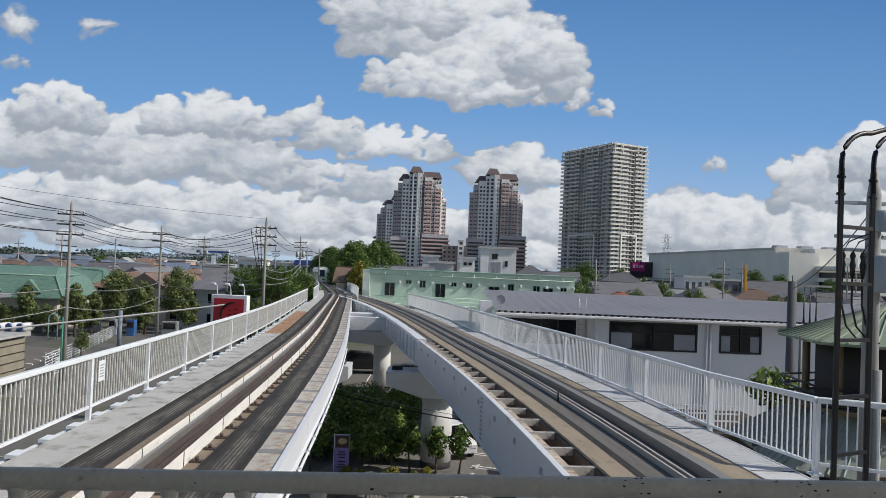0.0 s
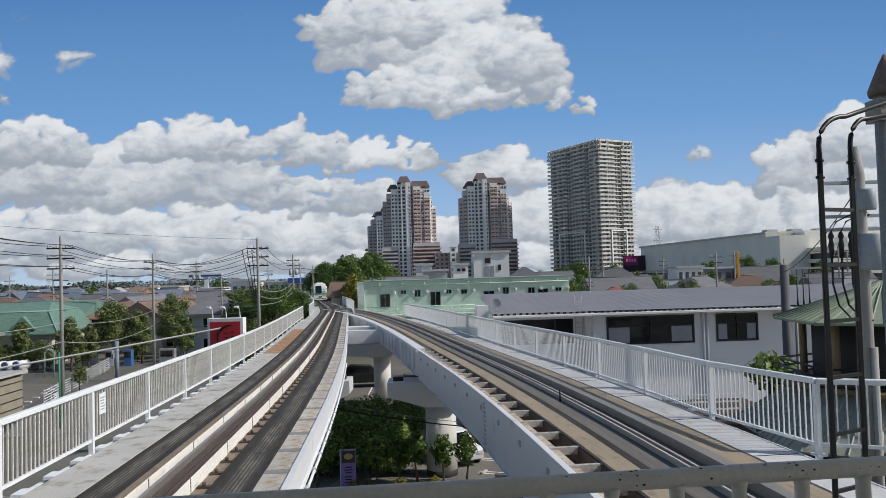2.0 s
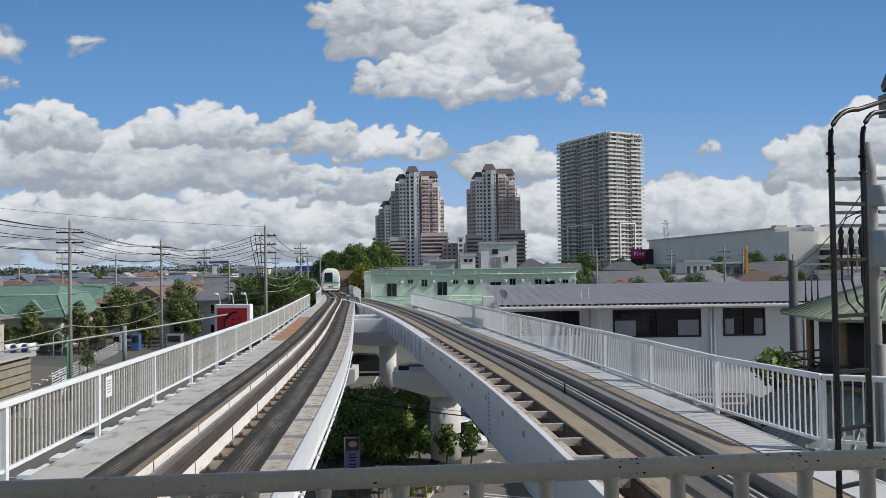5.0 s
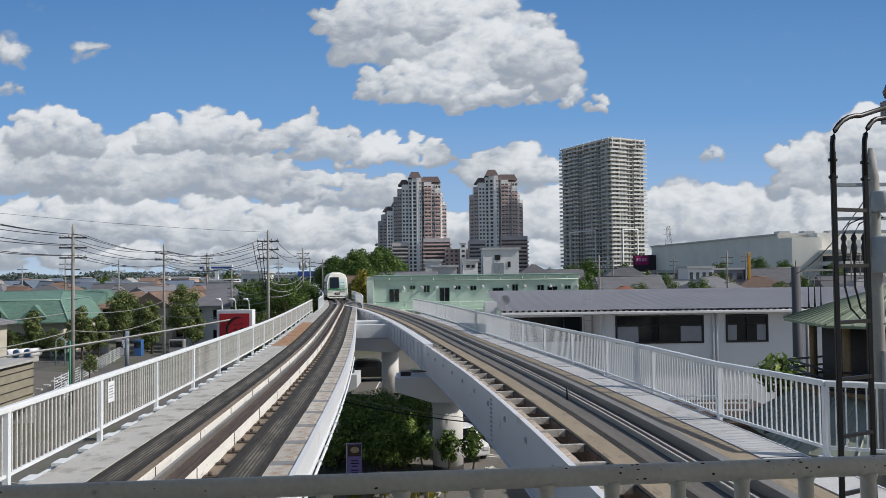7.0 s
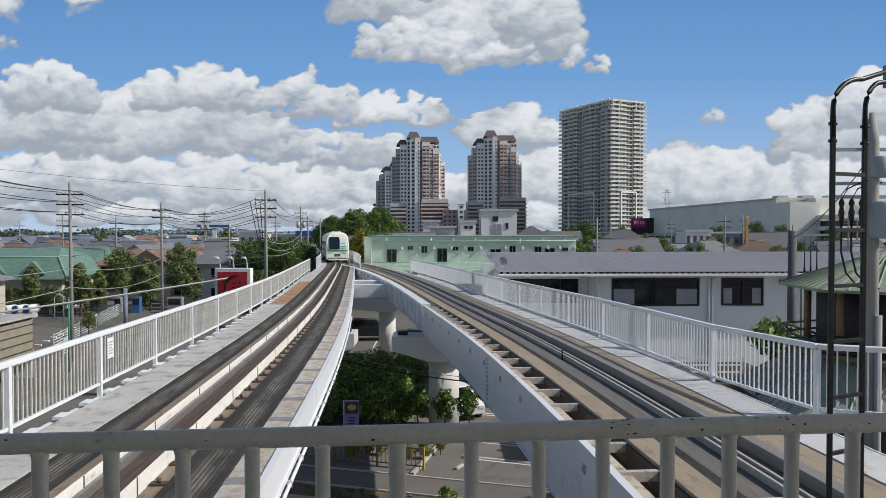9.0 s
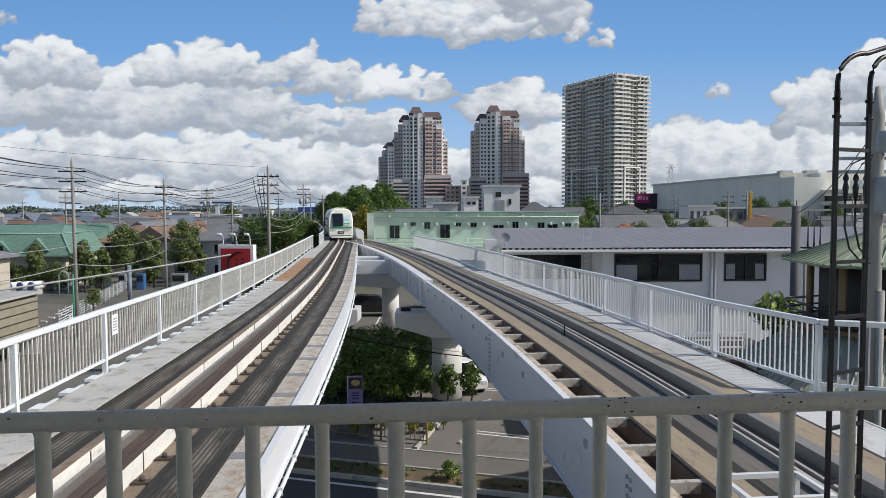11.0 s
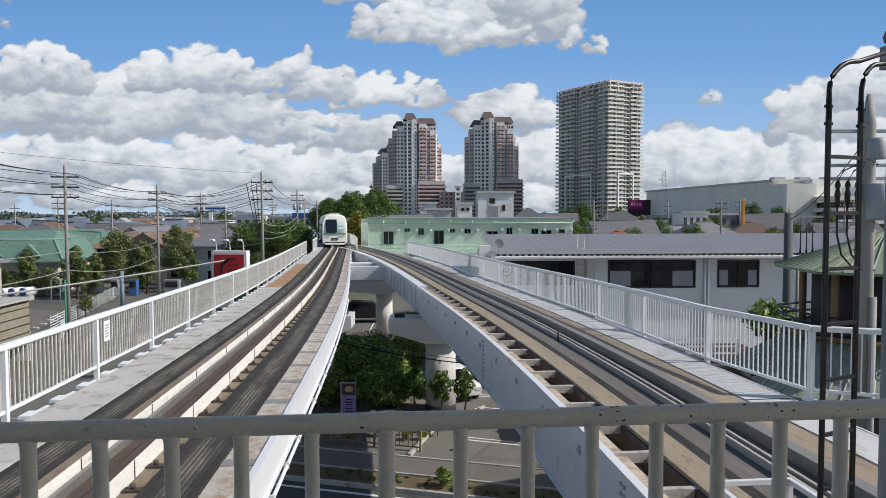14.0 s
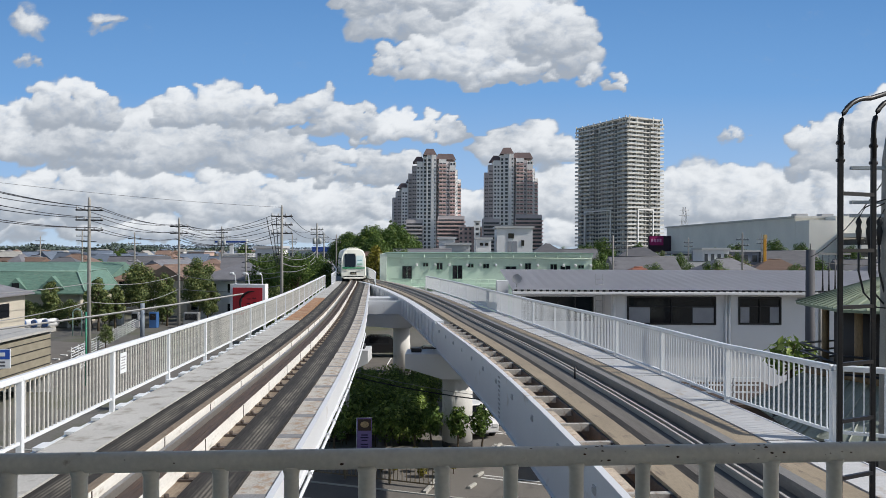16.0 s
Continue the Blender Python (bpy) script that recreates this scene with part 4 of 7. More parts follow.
def stepped_tower(label, m, fh=3.05):
    """A white high-rise in stepped upright bays, some with pink balconies, under brown roofs."""
    t = thing("apartment_tower", label, "high-rise", group="high-rise towers", m=m)
    # upright bays: x from, x to, front y, height, kind of front
    bays = ((-21.5, -18.3, 3.5, 71, "grey"), (-18.3, -14.6, 0.0, 77, "grey"), (-14.6, -9.2, -4.0, 80, "white"), (-9.2, -6.4, -5.2, 84, "stack"),
            (-6.4, -2.6, -7.4, 85, "stack"), (-2.6, 1.2, -8.2, 85, "plain"), (1.2, 3.2, -3.5, 82, "recess"), (3.2, 9.4, -8.0, 81.5, "pink"),
            (9.4, 12.0, -6.0, 80, "recess"), (12.0, 16.8, -7.2, 76, "pink"), (16.8, 18.6, -5.6, 73.5, "plain"), (18.6, 21.6, -1.5, 66, "pink"))
    pink = mat("balcony_pink", (0.70, 0.50, 0.47), 0.8, vary=0.12, scale=0.2)
    mauve = mat("bay_mauve", (0.56, 0.52, 0.53), 0.8, vary=0.1, scale=0.15)
    for x0, x1, y, top, kind in bays:
        # recess bays get the mauve-grey as shade in their colour, grey bays as paint
        body = mauve if kind in ("grey", "recess") else TOWER_WHITE
        bay = part("bay", new_box(x0, x1, y, 14, -1, top), body, t, {"pink": "white bay with pink balconies", "grey": "mauve-grey bay with balconies", "recess": "recess bay with its shade put into a mauve-grey colour"}.get(kind, "off-white bay"))
        n = int((top - 1) / fh)
        first = None
        for i in range(n):
            mm = Matrix.Translation((0, 0, i * fh))
            if first is None:
                w = x1 - x0
                bg, bb = bmesh.new(), bmesh.new()
                if kind == "plain":
                    box(bg, x0 + w * 0.62, x0 + w * 0.84, y - 0.08, y + 0.1, 0.9, 2.2)
                elif kind == "stack":
                    box(bg, x0 + w * 0.25, x0 + w * 0.8, y - 0.08, y + 0.1, 0.4, 2.3)
                elif kind == "white":
                    box(bg, x0 + w * 0.12, x0 + w * 0.4, y - 0.08, y + 0.1, 0.8, 2.3)
                    box(bg, x0 + w * 0.6, x0 + w * 0.88, y - 0.08, y + 0.1, 0.8, 2.3)
                else:
                    box(bg, x0 + 0.5, x0 + w * 0.44, y - 0.08, y + 0.1, 0.4, 2.2)
                    box(bg, x0 + w * 0.56, x1 - 0.5, y - 0.08, y + 0.1, 0.4, 2.2)
                first = [part("glazing_band", bg, FAR_GLASS, bay, "dark glazing band of a storey")]
                if kind in ("pink", "grey", "recess"):
                    o = 1.5 if kind == "pink" else 0.9
                    box(bb, x0 + 0.1, x1 - 0.1, y - o, y, -0.15, 0.12)
                    box(bb, x0 + 0.1, x1 - 0.1, y - o, y - o + 0.2, 0.12, 1.1)
                    first.append(part("balcony", bb, pink if kind == "pink" else mauve, bay, "pink balcony front" if kind == "pink" else "mauve balcony front"))
                else:
                    bb.free()
            else:
                for q in first:
                    share("balcony" if q is not first[0] else "glazing_band", q, bay, mm)
    # broader lower storeys in mauve and pink
    for x0, x1, y, top, mt in ((-23, -9.5, -5.0, 33, mauve), (2.4, 24, -9.6, 36, mauve)):
        low = part("podium", new_box(x0, x1, y, 13, -1, top), mt, t, "wider mauve lower storeys")
        for i in range(int(top / fh)):
            part("balcony", new_box(x0 - 0.8, x1 + 0.8, y - 1.6, y, i * fh - 0.1, i * fh + 1.0), pink if x0 > 0 else mauve, low)
            part("glazing_band", new_box(x0 + 0.5, x1 - 0.5, y - 0.06, y + 0.05, i * fh + 1.0, i * fh + 2.5), FAR_GLASS, low)
    # faceted roofs
    def hipped(name, x0, x1, y0, y1, z, rise, inset, lab):
        bm = bmesh.new()
        lo = [bm.verts.new(p) for p in ((x0, y0, z), (x1, y0, z), (x1, y1, z), (x0, y1, z))]
        md = [bm.verts.new(p) for p in ((x0 + inset * 0.5, y0 + inset * 0.5, z + rise * 0.5), (x1 - inset * 0.5, y0 + inset * 0.5, z + rise * 0.5), (x1 - inset * 0.5, y1 - inset * 0.5, z + rise * 0.5), (x0 + inset * 0.5, y1 - inset * 0.5, z + rise * 0.5))]
        hi = [bm.verts.new(p) for p in ((x0 + inset, y0 + inset, z + rise), (x1 - inset, y0 + inset, z + rise), (x1 - inset, y1 - inset, z + rise), (x0 + inset, y1 - inset, z + rise))]
        bm.faces.new(hi), bm.faces.new(lo[::-1])
        for p, q in ((lo, md), (md, hi)):
            for k in range(4):
                bm.faces.new((p[k], p[(k + 1) % 4], q[(k + 1) % 4], q[k]))
        part(name, bm, TOWER_ROOF, t, lab)

    hipped("dome_roof", -9.4, 1.6, -8.0, 10, 85.0, 5.2, 2.6, "faceted brown roof cap")
    hipped("shoulder_roof", 0.4, 17.0, -6.4, 12, 81.6, 4.8, 2.2, "sloped brown shoulder roof")
    hipped("shoulder_roof", -17.6, -7.5, -3.2, 12, 79.8, 4.6, 3.0, "sloped brown shoulder roof")
    part("gable_wall", new_box(12.2, 17.2, -7.0, 4, 76, 79.6), TOWER_WHITE, t, "white stepped gable")
    for x in (12.8, 15.0):
        part("gable_window", new_box(x, x + 1.3, -7.1, -6.9, 77.0, 78.7), FAR_GLASS, t)
    small_rows(t)
    return t


tower_a = stepped_tower("white and pink-balconied high-rise with faceted brown roofs", pose(-16.2, 600, 0, 0, 0, 3))
copy_thing(tower_a, pose(46.2, 600, 1.0, 0, 0, 1))
copy_thing(tower_a, pose(-36, 700, -13, 0, 0, 12))


def plain_block(name, label, x0, x1, y0, y1, h, wall, floors, cols, roof=None):
    """A far slab building with built windows."""
    t = thing(name, label, "building")
    part("wall", new_box(x0, x1, y0, y1, -0.5, h), wall, t)
    part("roof", new_box(x0 - 0.3, x1 + 0.3, y0 - 0.3, y1 + 0.3, h, h + 0.4), roof or GREY_WALL, t)
    if floors:
        fh = h / floors
        for i in range(floors):
            for k in range(cols):
                a = x0 + (x1 - x0) * (k + 0.25) / cols
                part("window", new_box(a, a + (x1 - x0) / cols * 0.5, y0 - 0.06, y0 + 0.05, i * fh + 0.9, i * fh + fh * 0.75), FAR_GLASS, t)
    return t


plain_block("apartment_block", "low brown apartment block between the towers", 3.5, 21, 560, 575, 26, TOWER_PINK, 8, 5)
plain_block("apartment_block", "white stair block beside the brown flats", 15, 19.5, 552, 559.5, 30, TOWER_WHITE, 8, 1)


# ---- buildings across the tracks ----
def build_mint_building():
    b = thing("mint_building", "long mint-green two-storey building with small windows", "building")
    x0, x1, y = -8.6, 17.8, 95.0
    part("wall", new_box(x0, x1, y, y + 14, -0.2, 8.6), MINT_WALL, b)
    part("parapet", new_box(x0 - 0.2, x1 + 0.1, y - 0.25, y + 14.1, 8.6, 9.05), MINT_WALL, b)
    part("coping", new_box(x0 - 0.3, x1 + 0.2, y - 0.4, y + 14.2, 9.05, 9.15), MINT_DARK, b, "dark green coping")
    part("corner_pillar", new_box(x0 - 0.9, x0 - 0.02, y - 0.3, y + 14, -0.2, 9.0), mat("pale_mint", (0.62, 0.70, 0.64), 0.7), b, "pale corner pillar")
    rng = random.Random(2)
    for k, (px, w, h, z) in enumerate([(-6.0, 1.2, 1.6, 5.8), (-3.6, 0.6, 0.4, 7.4), (-1.8, 0.7, 0.8, 7.0), (0.5, 1.2, 1.7, 5.8), (2.2, 0.7, 0.4, 7.3), (4.2, 0.7, 0.5, 7.2), (7.4, 1.3, 0.9, 6.5), (9.6, 0.7, 0.8, 7.0), (12.9, 0.8, 0.8, 6.9), (14.4, 1.2, 0.9, 6.6), (16.4, 0.7, 0.4, 7.2)]):
        w_ = part("window", new_box(px - w / 2, px + w / 2, y - 0.03, y + 0.1, z, z + h), GLASS, b, "dark window")
        fr = bmesh.new()
        for q in ((px - w / 2 - 0.06, px - w / 2, z - 0.06, z + h + 0.06), (px + w / 2, px + w / 2 + 0.06, z - 0.06, z + h + 0.06), (px - w / 2, px + w / 2, z - 0.06, z), (px - w / 2, px + w / 2, z + h, z + h + 0.06), (px - 0.03, px + 0.03, z, z + h)):
            box(fr, q[0], q[1], y - 0.08, y - 0.031, q[2], q[3])
        part("frame", fr, MINT_DARK, w_)
        hood = part("vent_hood", new_box(px + 1.1, px + 1.4, y - 0.3, y, 7.4, 7.75, bevel=0.05), WHITE_WALL, b, "small white vent hood")
    for k in range(9):
        x = x0 + 2 + k * 2.85
        bm = bmesh.new()
        tube(bm, [(x, y - 0.9, 8.55), (x, y - 0.02, 8.9)], 0.05, 6)
        tube(bm, [(x, y - 0.9, 8.55), (x, y - 0.9, 8.2)], 0.04, 6)
        part("stay", bm, MINT_WALL, b, "slanted stay rod")
    bm = bmesh.new()
    tube(bm, [(x0 + 0.3, y - 0.9, 8.5), (x1 - 0.2, y - 0.9, 8.5)], 0.05, 6)
    part("rail", bm, MINT_WALL, b)
    bm = bmesh.new()
    box(bm, x0 + 0.3, x0 + 14, y - 1.5, y, 4.6, 4.8)
    part("gallery", bm, MINT_WALL, b, "mint gallery floor")
    bm = bmesh.new()
    tube(bm, [(x0 + 0.3, y - 1.45, 5.8), (x0 + 14, y - 1.45, 5.8)], 0.04, 6)
    tube(bm, [(x0 + 0.3, y - 1.45, 5.3), (x0 + 14, y - 1.45, 5.3)], 0.03, 6)
    for k in range(15):
        tube(bm, [(x0 + 0.3 + k * 0.98, y - 1.45, 4.8), (x0 + 0.3 + k * 0.98, y - 1.45, 5.8)], 0.03, 6)
    part("gallery_rail", bm, MINT_WALL, b)


build_mint_building()


def build_workshop():
    b = thing("workshop", "white workshop building with a low grey metal roof and black windows", "building")
    y = 40.0
    # front wall with openings that go through it
    holes = [(9.45, 14.25, 5.62, 7.15), (15.45, 17.75, 5.65, 7.12), (21.2, 24.2, 5.62, 7.1)]
    xs = [8.6, 9.45, 14.25, 15.45, 17.75, 21.2, 24.2, 40.0]
    wall = bmesh.new()
    box(wall, 8.6, 40.0, y, y + 0.25, -0.1, 5.62)
    box(wall, 8.6, 40.0, y, y + 0.25, 7.15, 7.42)
    for a, c in ((8.6, 9.45), (14.25, 15.45), (17.75, 21.2), (24.2, 40.0)):
        box(wall, a, c, y, y + 0.25, 5.62, 7.15)
    box(wall, 8.6, 8.85, y + 0.25, y + 9, -0.1, 7.42)
    part("wall", wall, WHITE_WALL, b, "white rendered wall")
    # black backing behind the openings stands in for the room's darkness
    part("room_dark_backing", new_box(8.9, 39.9, y + 6, y + 6.2, 0, 7.4), BLACK, b, "black backing panel standing for the unlit room")
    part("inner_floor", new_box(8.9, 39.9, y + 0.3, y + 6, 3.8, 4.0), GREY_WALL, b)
    for x0, x1, z0, z1 in holes:
        w = part("window", new_box(x0 + 0.05, x1 - 0.05, y + 0.03, y + 0.05, z0 + 0.05, z1 - 0.05), GLASS, b, "dark reflecting window")
        for q in ((x0, x0 + 0.09, z0, z1), (x1 - 0.09, x1, z0, z1), (x0 + 0.09, x1 - 0.09, z0, z0 + 0.09), (x0 + 0.09, x1 - 0.09, z1 - 0.09, z1), ((x0 + x1) / 2 - 0.03, (x0 + x1) / 2 + 0.03, z0 + 0.09, z1 - 0.09), (x0 + 0.09, x1 - 0.09, z0 + 0.95, z0 + 1.0)):
            part("frame_bar", new_box(q[0], q[1], y - 0.05, y + 0.12, q[2], q[3]), BLACK, w, "black window frame")
        wd = (x1 - x0)
        part("blind", new_box(x0 + 0.12, x0 + wd * 0.26, y + 0.0, y + 0.025, z0 + 0.1, z0 + 0.93), BLIND, w, "grey lower blind")
        part("blind", new_box(x1 - wd * 0.26, x1 - 0.12, y + 0.0, y + 0.025, z0 + 0.1, z0 + 0.93), BLIND, w, "grey lower blind")
    # recessed wing
    bm = bmesh.new()
    box(bm, 3.4, 8.58, y + 1.8, y + 2.05, -0.1, 5.6)
    box(bm, 3.4, 8.58, y + 1.8, y + 2.05, 7.0, 7.42)
    box(bm, 3.4, 3.9, y + 1.8, y + 2.05, 5.6, 7.0)
    box(bm, 8.0, 8.58, y + 1.8, y + 2.05, 5.6, 7.0)
    part("wing_wall", bm, WHITE_WALL, b)
    part("wing_glass", new_box(3.9, 8.0, y + 1.9, y + 1.95, 5.6, 7.0), GLASS, b, "dark window band")
    for k in range(5):
        x = 4.0 + k * 0.98
        part("mullion", new_box(x, x + 0.07, y + 1.84, y + 1.9, 5.6, 7.0), BLACK, b)
    part("gable_block", new_box(2.5, 3.15, y + 1.5, y + 2.2, -0.1, 7.9), WHITE_WALL, b, "pale grey end block")
    # roof: corrugated low-pitched sheets with ribs
    bm = bmesh.new()
    n = 118
    prof = [(3.2 + 0.32 * i, 0.014 if i % 2 else 0.0) for i in range(n)]
    lo = [bm.verts.new((x, y - 0.7, 7.52 + h)) for x, h in prof]
    hi = [bm.verts.new((x, y + 10.5, 8.28 + h)) for x, h in prof]
    for i in range(n - 1):
        bm.faces.new((lo[i], lo[i + 1], hi[i + 1], hi[i]))
    bmesh.ops.solidify(bm, geom=bm.faces[:], thickness=0.06)
    part("roof", bm, METAL_ROOF, b, "grey ribbed metal roof")
    part("gutter", new_box(3.2, 40.5, y - 0.82, y - 0.66, 7.28, 7.42, bevel=0.02), WHITE_WALL, b, "white eaves gutter")
    part("soffit", new_box(3.2, 40.5, y - 0.66, y, 7.30, 7.36), WHITE_WALL, b)
    # the notches below the roof edge
    tooth = None
    for i in range(110):
        x = 3.3 + i * 0.335
        if tooth is None:
            tooth = part("roof_tooth", new_box(0, 0.16, y - 0.74, y - 0.69, 7.43, 7.53), BLACK, b)
            tooth.matrix_basis = Matrix.Translation((x, 0, 0))
        else:
            share("roof_tooth", tooth, b, Matrix.Translation((x, 0, 0)))
    for x in (8.75, 14.75, 14.95, 20.0):
        bm = bmesh.new()
        tube(bm, [(x, y - 0.09, 0), (x, y - 0.09, 7.3)], 0.06, 10)
        part("downpipe", bm, WHITE_WALL, b)
    for x in (18.6, 19.4):
        part("wall_vent", new_box(x, x + 0.42, y - 0.14, y, 6.85, 7.1, bevel=0.03), GREY_WALL, b)
    # ladder on the wall corner
    bm = bmesh.new()
    for x in (8.05, 8.45):
        tube(bm, [(x, y + 1.5, 4), (x, y + 1.5, 8.3)], 0.025, 6)
    for k in range(14):
        tube(bm, [(8.05, y + 1.5, 4.1 + 0.3 * k), (8.45, y + 1.5, 4.1 + 0.3 * k)], 0.016, 6)
    part("wall_ladder", bm, GREY_WALL, b, "thin steel wall ladder")


build_workshop()


def build_mall():
    b = thing("shopping_mall", "large beige windowless shopping mall on the rise", "building")
    bm = bmesh.new()
    prism(bm, [(107, 372), (115, 250), (210, 250), (210, 372)], -1, 20.3)
    part("wall", bm, BEIGE_WALL, b)
    bm = bmesh.new()
    prism(bm, [(106.4, 373), (114.5, 249.3), (211, 249.3), (211, 373)], 20.3, 21.0)
    part("roof", bm, mat("mall_roof", (0.56, 0.55, 0.52), 0.8), b)
    bm = bmesh.new()
    prism(bm, [(104.5, 372), (111.5, 262), (114.2, 262), (107.2, 372)], -1, 7.5)
    # solid block whose dark colour stands for shade inside the open deck
    part("parking_deck", bm, mat("open_deck_shade", (0.07, 0.065, 0.07), 0.7), b, "open parking deck, its inner shade drawn as a dark block")
    for z in (5.0, 8.0):
        bm = bmesh.new()
        prism(bm, [(104.2, 372), (111.2, 262), (111.6, 262), (104.6, 372)], z, z + 0.7)
        part("deck_edge", bm, GREY_WALL, b)
    for k in range(9):
        f = k / 8
        bm = bmesh.new()
        tube(bm, [(104.3 + 7 * f, 371 - 108 * f, 0), (104.3 + 7 * f, 371 - 108 * f, 8.6)], 0.35, 8)
        part("deck_post", bm, GREY_WALL, b)
    part("annexe", new_box(115, 125, 240, 249.8, -1, 19.2), BEIGE_WALL, b, "beige annexe")
    part("annexe", new_box(125, 200, 243, 249.9, -1, 20.8), BEIGE_WALL, b, "beige annexe")
    for i, z in enumerate((2.5, 6.2, 9.9, 13.6)):
        part("car_deck", new_box(124, 198, 226, 242.5, z, z + 1.3), BEIGE_WALL, b, "beige parapet of a car deck")
    # dark core carries the shade between the car decks
    part("deck_core", new_box(126, 198, 230, 242, -1, 13.0), mat("deck_shadow", (0.12, 0.12, 0.12), 0.8), b)
    for px in (133, 147, 166):
        part("stair_head", new_box(px, px + 6, 232, 240, 13.6, 18.0), BEIGE_WALL, b)
    for k in range(6):
        part("roof_unit", new_box(121 + 9 * k, 125 + 9 * k, 262, 266, 20.9, 22.4), GREY_WALL, b)
    # sign on the corner: dark board with a magenta field and plain bars
    s = thing("mall_sign", "dark board with a magenta panel on the mall's corner", "sign")
    part("board", new_box(96.5, 107.5, 366, 368, 8.0, 16.3), mat("sign_board", (0.035, 0.02, 0.035), 0.5), s)
    part("panel", new_box(96.8, 103.6, 365.8, 366, 11.6, 16.0), mat("magenta", (0.35, 0.015, 0.13), 0.5), s, "magenta panel")
    pink = mat("sign_pink", (0.75, 0.35, 0.55), 0.5)
    for k in range(4):
        part("letter_bar", new_box(97.6 + 1.35 * k, 98.5 + 1.35 * k, 365.7, 365.8, 13.2, 14.8), pink, s)


build_mall()


# ---- houses ----
def house(name, label, m, w, d, wall_h, roof_h, roof, wall, style="hip", over=0.6, wins=True, cat="house", group=""):
    h = thing(name, label, cat, group=group, m=m)
    part("wall", new_box(-w / 2, w / 2, -d / 2, d / 2, -0.2, wall_h), wall, h)
    bm = bmesh.new()
    a, b = w / 2 + over, d / 2 + over
    e = 0.16
    lo = [bm.verts.new(p) for p in ((-a, -b, wall_h - e), (a, -b, wall_h - e), (a, b, wall_h - e), (-a, b, wall_h - e))]
    up = [bm.verts.new((v.co.x, v.co.y, wall_h)) for v in lo]
    bm.faces.new(lo[::-1])
    for k in range(4):
        bm.faces.new((lo[k], lo[(k + 1) % 4], up[(k + 1) % 4], up[k]))
    z = wall_h + roof_h
    if style == "hip":
        r = max(a - b, 0.3) if a > b else 0.3
        r1, r2 = bm.verts.new((-r, 0, z)), bm.verts.new((r, 0, z))
        for f in ((up[0], up[1], r2, r1), (up[1], up[2], r2), (up[2], up[3], r1, r2), (up[3], up[0], r1)):
            bm.faces.new(f)
    elif style == "gable":
        r1, r2 = bm.verts.new((-a, 0, z)), bm.verts.new((a, 0, z))
        for f in ((up[0], up[1], r2, r1), (up[1], up[2], r2), (up[2], up[3], r1, r2), (up[3], up[0], r1)):
            bm.faces.new(f)
    elif style == "mansard":
        i = 1.5
        md = [bm.verts.new(p) for p in ((-a + i, -b + i, wall_h + roof_h * 0.72), (a - i, -b + i, wall_h + roof_h * 0.72), (a - i, b - i, wall_h + roof_h * 0.72), (-a + i, b - i, wall_h + roof_h * 0.72))]
        for k in range(4):
            bm.faces.new((up[k], up[(k + 1) % 4], md[(k + 1) % 4], md[k]))
        hips = [(up[k].co.copy(), md[k].co.copy()) for k in range(4)] + [(md[k].co.copy(), md[(k + 1) % 4].co.copy()) for k in range(4)]
        r1, r2 = bm.verts.new((-a + i + 1.5, 0, z)), bm.verts.new((a - i - 1.5, 0, z))
        for f in ((md[0], md[1], r2, r1), (md[1], md[2], r2), (md[2], md[3], r1, r2), (md[3], md[0], r1)):
            bm.faces.new(f)
    part("roof", bm, roof, h)
    if style == "mansard":
        for from_, to_ in hips:
            tb = bmesh.new()
            tube(tb, [from_, to_], 0.11, 6)
            part("hip_trim", tb, ROOF_TRIM, h, "paler green hip trim")
    if style in ("hip", "gable"):
        bm = bmesh.new()
        tube(bm, [r1c for r1c in ((-(a if style == "gable" else max(a - b, 0.3)), 0, z), ((a if style == "gable" else max(a - b, 0.3)), 0, z))], 0.12, 6)
        part("ridge", bm, roof, h)
    if wins:
        for fl in range(2 if wall_h > 4 else 1):
            for k in range(3):
                x = -w / 2 + w * (k + 0.28) / 3
                z0 = 0.9 + fl * 2.7
                ww = part("window", new_box(x, x + w / 3 * 0.5, -d / 2 - 0.05, -d / 2 + 0.05, z0, z0 + 1.2), GLASS, h)
                part("frame", new_box(x - 0.05, x + w / 3 * 0.5 + 0.05, -d / 2 - 0.1, -d / 2 - 0.051, z0 - 0.08, z0), WHITE_WALL, ww)
            ww = part("window", new_box(w / 2 - 0.05, w / 2 + 0.05, -d / 5, d / 5, 0.9 + fl * 2.7, 2.1 + fl * 2.7), GLASS, h)
    return h


def dormer(h, x, y, z, s, roof):
    bm = bmesh.new()
    o = [(-s, 0), (s, 0), (0, s * 1.1)]
    f = [bm.verts.new((x + a, y, z + b)) for a, b in o]
    k = [bm.verts.new((x + a, y + 3.5, z + b)) for a, b in o]
    bm.faces.new(f), bm.faces.new(k[::-1])
    for i in range(3):
        bm.faces.new((f[i], k[i], k[(i + 1) % 3], f[(i + 1) % 3]))
    part("dormer", bm, roof, h, "gabled dormer")
    part("dormer_window", new_box(x - s * 0.35, x + s * 0.35, y - 0.05, y + 0.02, z + 0.1, z + s * 0.6), GLASS, h)


